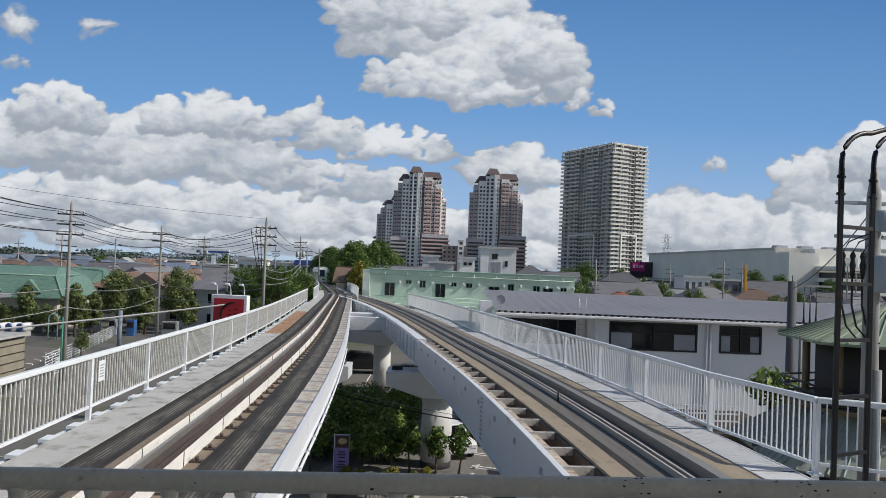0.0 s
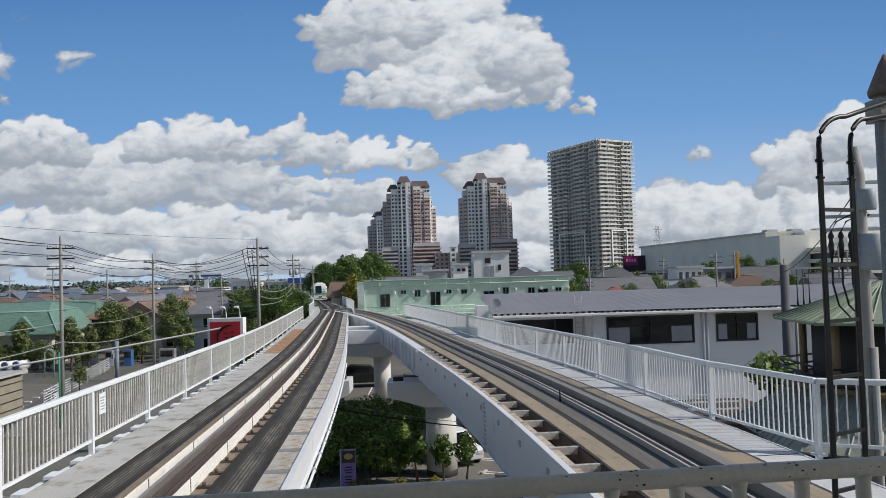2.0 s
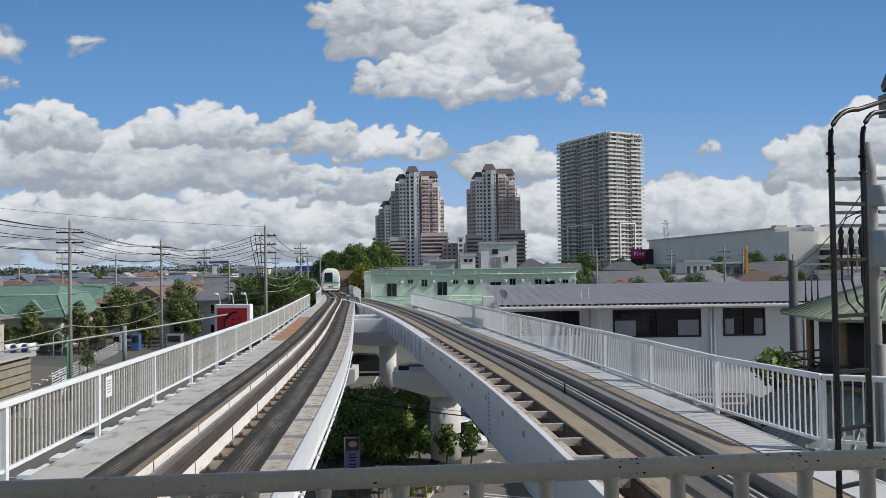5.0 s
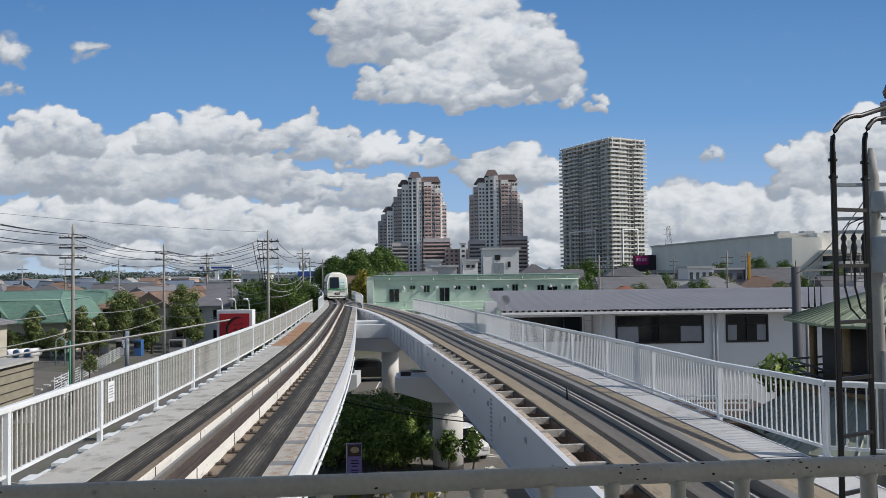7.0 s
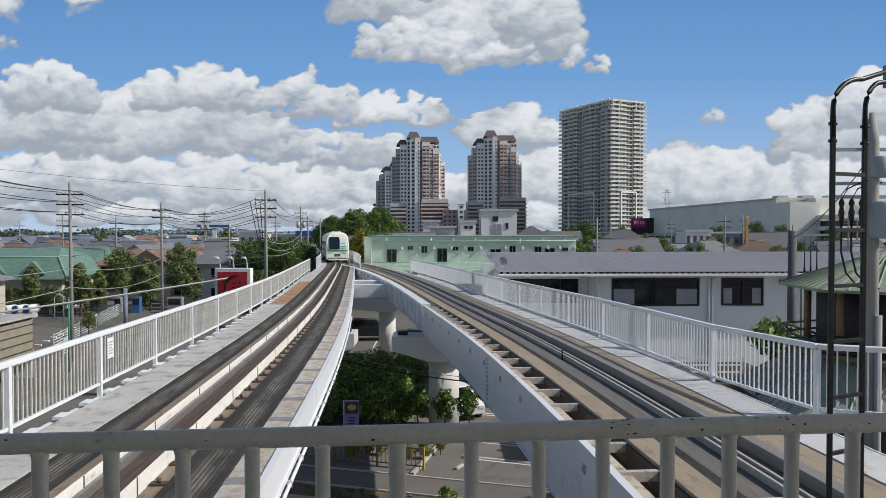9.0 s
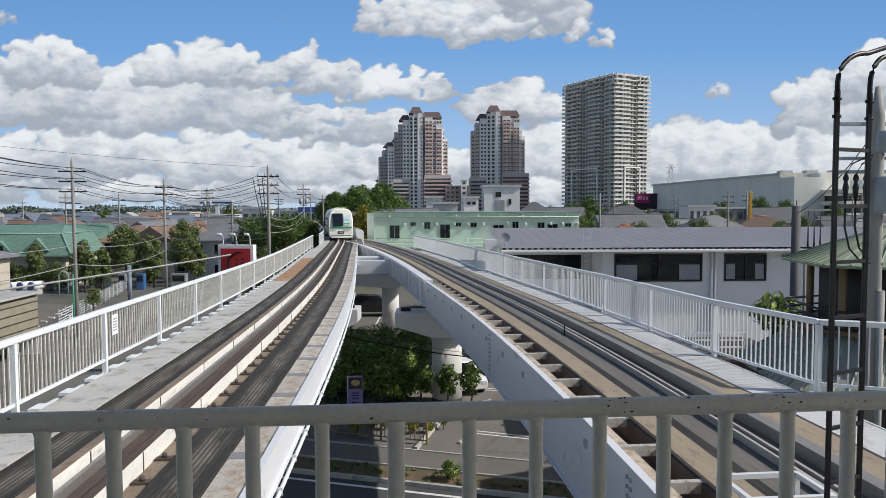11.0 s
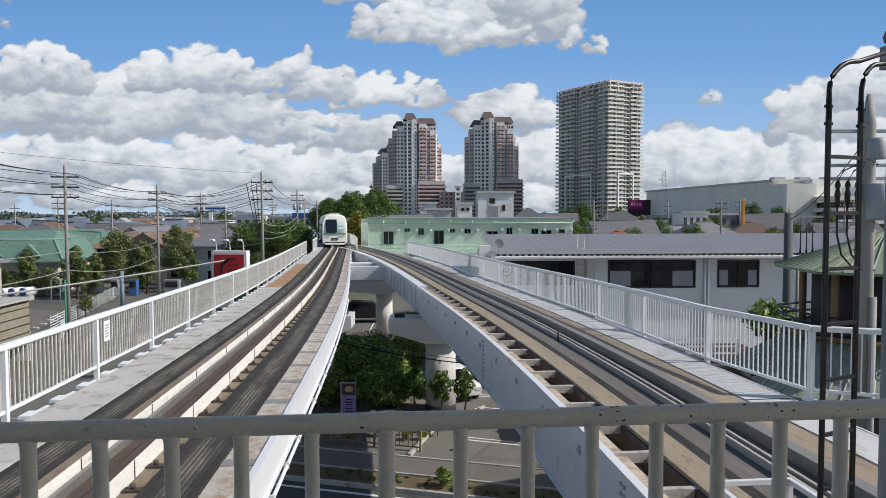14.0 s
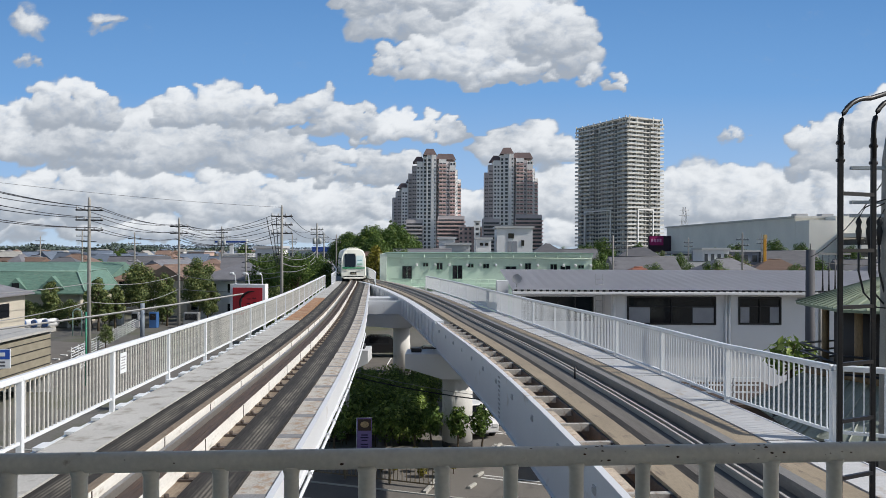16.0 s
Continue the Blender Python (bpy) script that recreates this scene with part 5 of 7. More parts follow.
gh = house("green_roof_house", "house with a large green mansard roof and gabled dormer", pose(-56.1, 96.5, 0, 0, 0, 8), 17, 12, 4.0, 3.7, ROOF_GREEN, CREAM_WALL, "mansard", 0.9)
dormer(gh, 5.4, -6.9, 4.55, 1.45, ROOF_GREEN)
dormer(gh, 1.2, -6.9, 4.55, 1.2, ROOF_GREEN)
house("green_roof_house", "wing with a green hipped roof beside the green house", pose(-57.6, 111, 0, 0, 0, 5), 14, 11, 5.5, 1.9, ROOF_GREEN, CREAM_WALL, "gable")
house("grey_roof_house", "beige two-storey house with a dark grey roof", pose(-42.6, 61.5, 0, 0, 0, 4), 8, 9, 5.6, 1.8, ROOF_GREY, CREAM_WALL, "hip")
house("grey_roof_house", "low annexe with a dark grey roof", pose(-37.5, 55, 0, 0, 0, 4), 6, 5, 2.6, 1.4, ROOF_GREY, CREAM_WALL, "hip")
house("brown_roof_house", "white house with a grey hipped roof", pose(-29.5, 104, 0, 0, 0, -6), 10, 9, 5.4, 2.2, ROOF_GREY, WHITE_WALL, "hip")
house("brown_roof_house", "house with a brown tiled roof", pose(-66, 128, 0, 0, 0, 5), 11, 9, 5.6, 2.9, ROOF_BROWN, CREAM_WALL, "hip")
house("brown_roof_house", "cream house with a brown tiled roof behind the trees", pose(-39.0, 108, 0, 0, 0, 62), 8, 8, 5.2, 2.0, ROOF_BROWN, CREAM_WALL, "gable")
house("brown_roof_house", "cream house with a low brown hipped roof beside the green wing", pose(-46.0, 112, 0, 0, 0, 10), 9.5, 8, 4.9, 2.2, ROOF_BROWN, CREAM_WALL, "hip")
house("grey_roof_house", "house with a dark gabled roof", pose(-31, 118, 0, 0, 0, 12), 11, 9, 5.4, 2.8, ROOF_GREY, CREAM_WALL, "gable")
for k, (x, y, w, d, rot, mt, st, wh, rh) in enumerate([(-56, 127, 9, 8, 4, ROOF_GREY, "hip", 5.0, 2.2), (-72, 117, 9, 8, -6, ROOF_BROWN, "hip", 5.0, 2.4), (-49, 126, 9, 8, 80, ROOF_GREY, "gable", 5.2, 2.4), (-60, 140, 10, 8, 10, ROOF_GREY, "gable", 5.4, 2.6), (-77, 130, 9, 8, -10, ROOF_BROWN, "gable", 5.4, 2.4), (-25.5, 116, 9, 8, 12, ROOF_GREY, "hip", 5.2, 2.4), (-40, 122, 9, 8, -4, ROOF_BROWN, "hip", 5.4, 2.4), (-66, 124, 10, 8, 8, ROOF_GREY, "hip", 5.4, 2.6)]):
    house("house", "cream house with a %s tiled roof in the suburb" % ("dark grey" if mt is ROOF_GREY else "brown"), pose(x, y, 0, 0, 0, rot), w, d, wh, rh, mt, CREAM_WALL, st, group="houses behind the street trees")
for k, (x, y, w, d, rot, mt, st, wh, rh) in enumerate([(24, 96, 11, 9, 10, ROOF_RED, "hip", 5.0, 2.6), (33, 92, 10, 8, -8, ROOF_RED, "hip", 4.9, 2.4), (41, 112, 13, 9, 14, ROOF_GREY, "hip", 5.6, 3.0), (30, 118, 12, 9, 4, ROOF_GREY, "gable", 5.6, 3.2), (52, 120, 12, 9, -12, ROOF_BROWN, "hip", 5.6, 2.8), (47, 88, 9, 8, 20, COPPER, "hip", 5.0, 2.4), (60, 104, 12, 9, 6, ROOF_GREY, "hip", 5.4, 2.8), (68, 122, 12, 9, -6, ROOF_GREY, "gable", 5.4, 3.0), (78, 108, 12, 10, 10, ROOF_BROWN, "hip", 5.2, 2.6), (23, 150, 14, 9, 4, ROOF_GREY, "gable", 6.4, 3.6), (40, 160, 15, 10, -8, ROOF_GREY, "hip", 6.6, 3.8), (56, 158, 14, 10, 8, ROOF_BROWN, "hip", 6.2, 3.4), (72, 160, 13, 9, -4, ROOF_GREY, "gable", 6.2, 3.6)]):
    house("house", "house with a %s roof beyond the workshop" % {"roof_tile_red": "red tiled", "roof_tile_grey": "dark grey tiled", "roof_tile_brown": "brown tiled", "weathered_green_roof": "pale green"}[mt.name], pose(x, y, 0, 0, 0, rot), w * 0.8, d * 0.85, wh, rh * 0.9, mt, CREAM_WALL, st, group="houses beyond the workshop")
# behind the mint building
plain_block("white_house", "white flat-roofed building with a door and small windows", 7.6, 13.9, 130, 138, 13.3, WHITE_WALL, 0, 0)
plain_block("plant_room", "grey roof block beside the white building", -1.4, 2.8, 125, 130, 10.3, GREY_WALL, 0, 0)
plain_block("white_house", "small white roof block", -2.7, 0.2, 132, 136, 11.4, WHITE_WALL, 0, 0)
plain_block("white_house", "small white block with two windows", 4.0, 6.6, 130, 134, 11.3, WHITE_WALL, 0, 0)
for x0, x1, z0, z1 in ((9.6, 10.6, 11.5, 12.4), (11.9, 12.4, 10.2, 11.2), (9.5, 10.2, 9.0, 11.0), (10.4, 11.2, 9.0, 11.0), (4.6, 5.2, 10.2, 10.7), (5.5, 6.1, 10.2, 10.7)):
    pale = z1 - z0 > 1.5
    tagged(to_object("door" if pale else "window", new_box(x0, x1, 129.9, 130.02, z0, z1), BLIND if pale else GLASS), "pale door of the white block" if pale else "dark window of the white block", "door" if pale else "window", kind="structure")
house("grey_roof_house", "house with a long dark grey roof behind the mint building", pose(-5.2, 122, 0, 0, 0, 0), 8.5, 7, 7.2, 2.4, ROOF_GREY, CREAM_WALL, "gable")
house("grey_roof_house", "house with a dark grey hipped roof", pose(19, 150, 0, 0, 0, 0), 10, 9, 7.5, 3.2, ROOF_GREY, WHITE_WALL, "hip")
plain_block("office_block", "grey-blue small office block", 54, 66, 160, 168, 9.2, mat("slate_wall", (0.2, 0.22, 0.27), 0.7), 3, 6)
plain_block("office_block", "white small office block", 48.5, 53.5, 144, 150, 9.6, WHITE_WALL, 3, 4)
plain_block("office_block", "white low building among the roofs", -33, -29, 122, 128, 9.6, WHITE_WALL, 3, 3)


def landmark_signs():
    y = thing("sign_post", "tall orange-yellow sign pillar among the roofs", "sign", m=pose(50.4, 120, 0))
    part("pillar", new_box(-0.2, 0.2, -0.2, 0.2, 0, 11.4, bevel=0.03), mat("orange_sign", (0.62, 0.30, 0.03), 0.5, vary=0.1), y)
    part("cap", new_box(-0.2, 0.3, -0.22, 0.22, 11.4, 12.1, bevel=0.03), mat("orange_cap", (0.55, 0.38, 0.16), 0.5), y)
    r = thing("roof_sign", "white flat-roofed shop with a blue and white sign on a mast", "building", m=pose(-46.5, 150, 0))
    part("wall", new_box(-1.6, 4.4, 0, 8, 0, 8.2), WHITE_WALL, r)
    part("roof", new_box(-1.8, 4.6, -0.2, 8.2, 8.2, 8.5), GREY_WALL, r)
    part("mast", new_box(0.6, 1.3, -0.1, 0.6, 8.5, 10.6), WHITE_WALL, r)
    board = part("board", new_box(-2.6, 4.2, -0.2, 0.2, 10.6, 11.5, bevel=0.02), FENCE, r, "white sign board")
    part("blue_field", new_box(-2.4, 4.0, -0.22, -0.2, 10.75, 11.1), mat("sign_blue", (0.03, 0.07, 0.3), 0.5), board)
    w = plain_block("warehouse", "long pale grey warehouse on the horizon", -78, -49, 300, 330, 8.6, mat("pale_sheet", (0.46, 0.5, 0.55), 0.6), 2, 14)
    part("sign_band", new_box(-58, -46, 299.2, 299.7, 8.2, 10.2), mat("band_blue", (0.04, 0.09, 0.35), 0.5), w, "dark blue sign band")
    plain_block("block_of_flats", "pink low block of flats in the suburb", -83.5, -78.5, 230, 240, 8.3, mat("pink_flats", (0.5, 0.36, 0.31), 0.8), 3, 3)


landmark_signs()


def far_town():
    """Rows of small houses out to the horizon, thinning into the haze."""
    rng = random.Random(11)
    protos = []
    palette = ((ROOF_GREY, "hip", CREAM_WALL), (ROOF_BROWN, "gable", WHITE_WALL), (ROOF_PALE, "gable", WHITE_WALL), (ROOF_GREY, "hip", WHITE_WALL), (ROOF_BLUE, "gable", CREAM_WALL), (ROOF_BROWN, "hip", CREAM_WALL))
    for k, (mt, st, wall) in enumerate(palette):
        h = house("far_house", "distant small house of the suburb with a %s roof" % {"roof_tile_pale": "pale", "roof_tile_grey": "grey", "roof_tile_brown": "brown", "roof_tile_blue": "slate blue"}[mt.name], pose(-95 - 16 * k, 140, 0), 9, 7, 5.3, 2.2, mt, wall, st, group="houses of the suburb", wins=False)
        for fl in (0, 1):
            part("glazing_band", new_box(-3.4, 3.2, -3.55, -3.45, 0.9 + 2.7 * fl, 2.1 + 2.7 * fl), FAR_GLASS, h, "dark glazing band of a storey")
        protos.append(h)
    for y in [122, 131, 141, 152, 164, 177, 191, 206, 222, 240, 260, 282, 306, 334, 366, 402, 444, 492, 548, 612, 690, 780]:
        x = -0.70 * y
        while x < -0.19 * y - 4:
            if rng.random() < 0.9 and not (y < 175 and x > -0.24 * y):
                k = rng.uniform(0.75, 1.05)
                copy_thing(rng.choice(protos), pose(x, y + rng.uniform(-5, 5), 0, 0, 0, rng.choice((0, 90)) + rng.uniform(-14, 14)) @ Matrix.Diagonal((k, k, rng.uniform(0.8, 1.12), 1)))
            x += rng.uniform(11, 17) * (1 + y / 700)
    for y in [136, 148, 172, 185, 210, 240, 280]:
        x = 0.13 * y
        while x < 0.36 * y:
            copy_thing(rng.choice(protos), pose(x, y + rng.uniform(-5, 5), 0.0, 0, 0, rng.uniform(0, 180)))
            x += rng.uniform(12, 17)


far_town()


def far_hills():
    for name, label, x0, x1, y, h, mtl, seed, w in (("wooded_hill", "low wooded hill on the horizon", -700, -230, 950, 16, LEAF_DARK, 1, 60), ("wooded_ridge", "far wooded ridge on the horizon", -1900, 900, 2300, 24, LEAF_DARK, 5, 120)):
        bm = bmesh.new()
        rng = random.Random(seed)
        n = 6500
        for k in range(n):
            f = rng.random()
            x = x0 + (x1 - x0) * f
            env = (math.sin(math.pi * min(1, max(0, f))) ** 0.5) * (0.75 + 0.25 * math.sin(f * 23 + seed) + 0.12 * math.sin(f * 61))
            z = h * env * rng.uniform(0.15, 1.0)
            r = rng.uniform(1.4, 3.4) * (y / 950) ** 0.6
            c = Vector((x, y + rng.uniform(0, w) - z * 1.2, z * 0.85))
            pts = [bm.verts.new(c + Vector((rng.uniform(-1, 1), rng.uniform(-1, 1), rng.uniform(-0.7, 0.9))) * r) for _ in range(4)]
            for tri in ((0, 1, 2), (0, 2, 3), (0, 3, 1), (1, 3, 2)):
                bm.faces.new([pts[i] for i in tri])
        # distance haze is put into the far ridge's paler, bluer base colour
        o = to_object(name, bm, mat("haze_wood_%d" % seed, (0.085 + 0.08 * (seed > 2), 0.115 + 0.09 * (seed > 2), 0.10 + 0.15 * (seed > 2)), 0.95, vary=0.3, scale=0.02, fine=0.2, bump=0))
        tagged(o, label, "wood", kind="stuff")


far_hills()


# ---- plants ----
def leaves(bm, rng, clumps, count, size, flat=0.6):
    """Small folded leaf cards in and around ball-shaped clumps (x, y, z, radius)."""
    weights = [c[3] ** 2 for c in clumps]
    for _ in range(count):
        x, y, z, r = rng.choices(clumps, weights)[0]
        d = Vector((rng.gauss(0, 1), rng.gauss(0, 1), rng.gauss(0, 1))).normalized()
        c = Vector((x, y, z)) + d * r * (rng.random() ** 0.33) * Vector((1, 1, 0.85)).length / 1.65
        nrm = (d + Vector((rng.uniform(-1, 1), rng.uniform(-1, 1), rng.uniform(-0.3, 1.2))) * flat).normalized()
        a = nrm.orthogonal().normalized()
        a.rotate(Matrix.Rotation(rng.uniform(0, 6.28), 3, nrm))
        b = nrm.cross(a)
        s = size * rng.uniform(0.6, 1.3)
        v = [bm.verts.new(c + p) for p in (a * s, b * s * 0.5 + nrm * s * 0.12, -a * s, -b * s * 0.5 + nrm * s * 0.12)]
        bm.faces.new(v)


def tree(name, label, m, h, r, leaf, seed, count=2600, size=0.2, trunk_h=0.3, cat="tree", group=""):
    rng = random.Random(seed)
    t = thing(name, label, cat, group=group, m=m)
    bm = bmesh.new()
    th = h * trunk_h
    tube(bm, [(0, 0, -0.1), (rng.uniform(-0.1, 0.1), rng.uniform(-0.1, 0.1), th), (rng.uniform(-0.2, 0.2), rng.uniform(-0.2, 0.2), h * 0.85)], [h * 0.025, h * 0.018, h * 0.005], 8)
    clumps = []
    n = 16
    for k in range(n):
        f = (k + 0.5) / n
        z = th + (h - th) * (0.08 + 0.86 * f)
        w = r * math.sin(math.pi * (0.15 + 0.8 * f)) ** 0.7
        a = k * 2.4 + rng.uniform(-0.5, 0.5)
        q = rng.uniform(0.35, 0.75) * w
        c = (q * math.cos(a), q * math.sin(a), z, max(0.3 * r, rng.uniform(0.32, 0.52) * w))
        clumps.append(c)
        tube(bm, [(0, 0, th + (z - th) * 0.5), (c[0] * 0.6, c[1] * 0.6, z * 0.95), c[:3]], [h * 0.009, h * 0.005, h * 0.002], 5)
    part("trunk", bm, BARK, t, "brown trunk and limbs")
    bm = bmesh.new()
    leaves(bm, rng, clumps, count, size)
    part("crown", bm, leaf, t, "uneven leafy crown")
    return t


def conifer(m, h, r, seed):
    rng = random.Random(seed)
    t = thing("conifer", "dark pointed conifer standing above the wood", "tree", m=m)
    bm = bmesh.new()
    tube(bm, [(0, 0, 0), (0, 0, h)], [h * 0.02, 0.03], 8)
    part("trunk", bm, BARK, t)
    bm = bmesh.new()
    cl = []
    for k in range(12):
        f = k / 12
        for j in range(5):
            a = j * 1.256 + k
            w = r * (1 - f) * 0.75
            cl.append((w * math.cos(a), w * math.sin(a), h * (0.2 + 0.78 * f), max(0.35, r * 0.35 * (1 - f))))
    leaves(bm, rng, cl, 1500, h * 0.028)
    part("crown", bm, LEAF_DARK, t)
    return t


T1 = tree("tree", "leafy green street tree beside the fence", pose(-38.8, 90.5, 0), 7.6, 2.95, LEAF_BROWN, 1, 7500, 0.15, 0.3, group="street trees")
T2 = tree("tree", "olive-green street tree beside the utility poles", pose(-33.4, 96, 0), 8.3, 2.8, LEAF_BROWN, 2, 7500, 0.15, 0.2, group="street trees")
T3 = tree("tree", "dark green tree by the railway", pose(-19.5, 92, 0), 9.0, 2.9, LEAF, 3, 5200, 0.15, group="street trees")
T4 = tree("tree", "large dark green tree of the wood beside the track", pose(-17.5, 152, 0), 14.0, 5.0, LEAF, 4, 8500, 0.28, 0.2, group="trees of the wood")
T5 = tree("tree", "yellow-green tree beside the mint building", pose(-12.4, 117, 0), 10.2, 2.5, LEAF_YELLOW, 5, 1800, 0.24)


def trees_from(src, spots):
    for x, y, s, a in spots:
        copy_thing(src, pose(x, y, 0, 0, 0, a) @ Matrix.Diagonal((s, s, s, 1)))


T6 = tree("tree", "slender olive-green tree by the parking lot", pose(-35.4, 90.4, 0), 6.7, 1.6, LEAF_BROWN, 6, 2800, 0.17, 0.18, group="street trees")
trees_from(T6, [(-41.1, 84.6, 0.94, 60), (-49.0, 88.5, 0.85, 170), (-43.6, 88, 0.75, 250), (-30.8, 92, 0.85, 120), (-40.0, 86.5, 0.8, 200)])
T7 = tree("small_tree", "small round tree inside the pale lot fence", pose(-32.4, 68.2, 0), 2.5, 0.78, LEAF_BROWN, 16, 1100, 0.09, 0.3, cat="tree")
T8 = tree("garden_bush", "spreading green garden bush beside the house", pose(-45.5, 87, 0), 3.5, 1.5, LEAF_BROWN, 17, 1500, 0.14, 0.12, cat="shrub", group="garden bushes")
trees_from(T8, [(-47.6, 87.6, 0.92, 100), (-50.4, 88, 0.85, 210), (-43.0, 90, 0.85, 10), (-52.5, 90, 0.9, 300), (-36.8, 92.5, 0.7, 40)])
trees_from(T2, [(-18.0, 74, 0.7, 60), (60, 215, 1.1, 50)])
trees_from(T3, [(-22.5, 95, 1.02, 40), (-25.5, 98, 0.95, 110), (-17.2, 97, 0.93, 200), (-27, 106, 0.95, 260), (-21, 110, 1.0, 300), (-16.5, 86, 0.72, 20), (-14.8, 80, 0.66, 120), (-31, 112, 0.9, 10), (32, 160, 1.32, 10), (29, 163, 1.2, 90), (42, 168, 1.22, 150), (-8.3, 113, 1.08, 30), (19, 165, 1.05, 200), (76, 200, 1.25, 70), (25, 172, 1.1, 30), (95, 220, 1.4, 10), (105, 225, 1.3, 80), (28, 104, 0.85, 20), (36.5, 104, 0.9, 60), (46, 100, 0.85, 110), (55, 112, 0.92, 160), (21, 106, 0.88, 210), (64, 96, 0.8, 250), (38, 126, 0.98, 30), (50, 132, 1.0, 70), (27, 134, 1.0, 300), (62, 190, 1.0, 140), (70, 196, 1.1, 240), (115, 215, 1.2, 100)])
trees_from(T4, [(-15, 140, 0.86, 50), (-20.8, 168, 0.92, 120), (-13, 128, 0.72, 210), (-25.5, 188, 0.95, 300), (-30, 208, 1.0, 30), (-16, 178, 1.05, 80), (-11, 155, 0.95, 170), (-35, 235, 1.0, 60), (-22, 200, 1.12, 140), (-17, 215, 1.2, 220), (-9, 170, 0.8, 100), (-46, 190, 0.72, 20), (-55, 210, 0.7, 90), (-66, 230, 0.75, 190), (-62, 150, 0.45, 40), (-78, 160, 0.5, 140), (-52, 165, 0.48, 230), (-95, 185, 0.52, 10), (-70, 190, 0.5, 70), (-110, 210, 0.5, 170), (-85, 225, 0.55, 100), (-58, 245, 0.6, 300), (-120, 260, 0.6, 20), (-100, 300, 0.62, 200), (-150, 330, 0.65, 60)])
conifer(pose(-22.5, 262, 0), 21, 4.2, 7)
conifer(pose(-19, 280, 0), 20, 4.5, 8)


def shrubbery(name, label, x0, x1, y0, y1, h, leaf, seed, count, size=0.1, m=None):
    """A planted bed of joined bushes."""
    rng = random.Random(seed)
    t = thing(name, label, "shrub", kind="stuff", m=m)
    n = max(6, int((x1 - x0) * (y1 - y0) * (1.6 if h > 0.5 else 6)))
    cl = [(rng.uniform(x0, x1), rng.uniform(y0, y1), h * rng.uniform(0.35, 0.72), h * rng.uniform(0.28, 0.42)) for _ in range(n)]
    bm = bmesh.new()
    for c in cl:
        tube(bm, [(c[0], c[1], -0.05), (c[0], c[1], c[2])], [0.03, 0.01], 5)
    part("stems", bm, BARK, t)
    bm = bmesh.new()
    leaves(bm, rng, cl, count, size)
    part("foliage", bm, leaf, t)
    return t


shrubbery("hedge", "clipped green hedge in front of the car park", -6.2, -0.6, 44.5, 47.5, 2.2, LEAF_HEDGE, 21, 9000, 0.11)
shrubbery("shrubs", "dark green shrubs growing beneath the tracks", -6.8, -1.7, 35.5, 43.0, 2.2, LEAF_HEDGE, 22, 14000, 0.12)
shrubbery("shrubs", "low yellowish shrubs at the bed's corner", -3.8, 0.2, 30.6, 33.5, 0.75, LEAF_YELLOW, 23, 3500, 0.07)
shrubbery("shrubs", "low yellow-green shrubs beside the pier", 1.9, 4.6, 39.5, 42.0, 0.9, LEAF_YELLOW, 24, 2600, 0.07)
shrubbery("verge_plants", "thin dry weeds in the kerbside bed", -20, 10, 23.95, 25.05, 0.22, LEAF_BROWN, 25, 12000, 0.045, SKEW)
S1 = tree("young_tree", "slender young tree by the pier's foot", pose(-0.9, 34.7, 0), 2.5, 0.62, LEAF, 31, 700, 0.11, 0.35, cat="tree", group="young trees by the pier")
trees_from(S1, [(0.3, 34.3, 0.95, 50), (1.35, 34.6, 0.95, 130), (-1.8, 35.0, 0.85, 210)])
S2 = tree("small_shrub", "small bright green shrub in the kerbside bed", pose(0.3, 25.45, 0.08), 0.75, 0.36, LEAF_HEDGE, 33, 420, 0.065, 0.15, cat="shrub")
tree("broad_leaf_tree", "small broad-leaved tree beside the pavilion", pose(11.9, 26, 0), 6.55, 1.0, LEAF_HEDGE, 34, 260, 0.17, 0.82)
tree("shrub", "leafy shrub beside the white girder", pose(-5.4, 33.6, 0), 3.0, 0.8, LEAF, 35, 700, 0.1, 0.3, cat="shrub")


# ---- under and beside the tracks ----
def small_fence():
    f = thing("low_fence", "low brown steel fence round the planted bed", "fence", m=Matrix.Translation((-6.4, 31.5, 0)) @ pose(0, 0, 0, 0, 0, -18))
    brown = mat("brown_paint", (0.20, 0.15, 0.09), 0.5, vary=0.15)
    part("top_rail", new_box(0, 6.1, -0.03, 0.03, 0.85, 0.92), brown, f)
    part("bottom_rail", new_box(0, 6.1, -0.02, 0.02, 0.15, 0.2), brown, f)
    b = None
    for k in range(32):
        m = Matrix.Translation((0.05 + k * 0.19, 0, 0))
        if b is None:
            b = part("baluster", new_box(-0.012, 0.012, -0.012, 0.012, 0.2, 0.85), brown, f)
            b.matrix_basis = m
        else:
            share("baluster", b, f, m)
    for k in range(4):
        part("post", new_box(2.03 * k - 0.04, 2.03 * k + 0.04, -0.04, 0.04, -0.1, 0.97), mat("post_yellow", (0.36, 0.28, 0.09), 0.6) if k == 3 else brown, f, "yellowish end post" if k == 3 else "")


small_fence()
edge = to_object("kerb", new_box(0, 5.6, -0.07, 0.07, -0.05, 0.16), CONCRETE)
edge.matrix_basis = pose(-1.05, 28.9, 0, 0, 0, 75.5)
tagged(edge, "pale concrete kerb round the shrub bed's corner", "kerb", kind="structure")


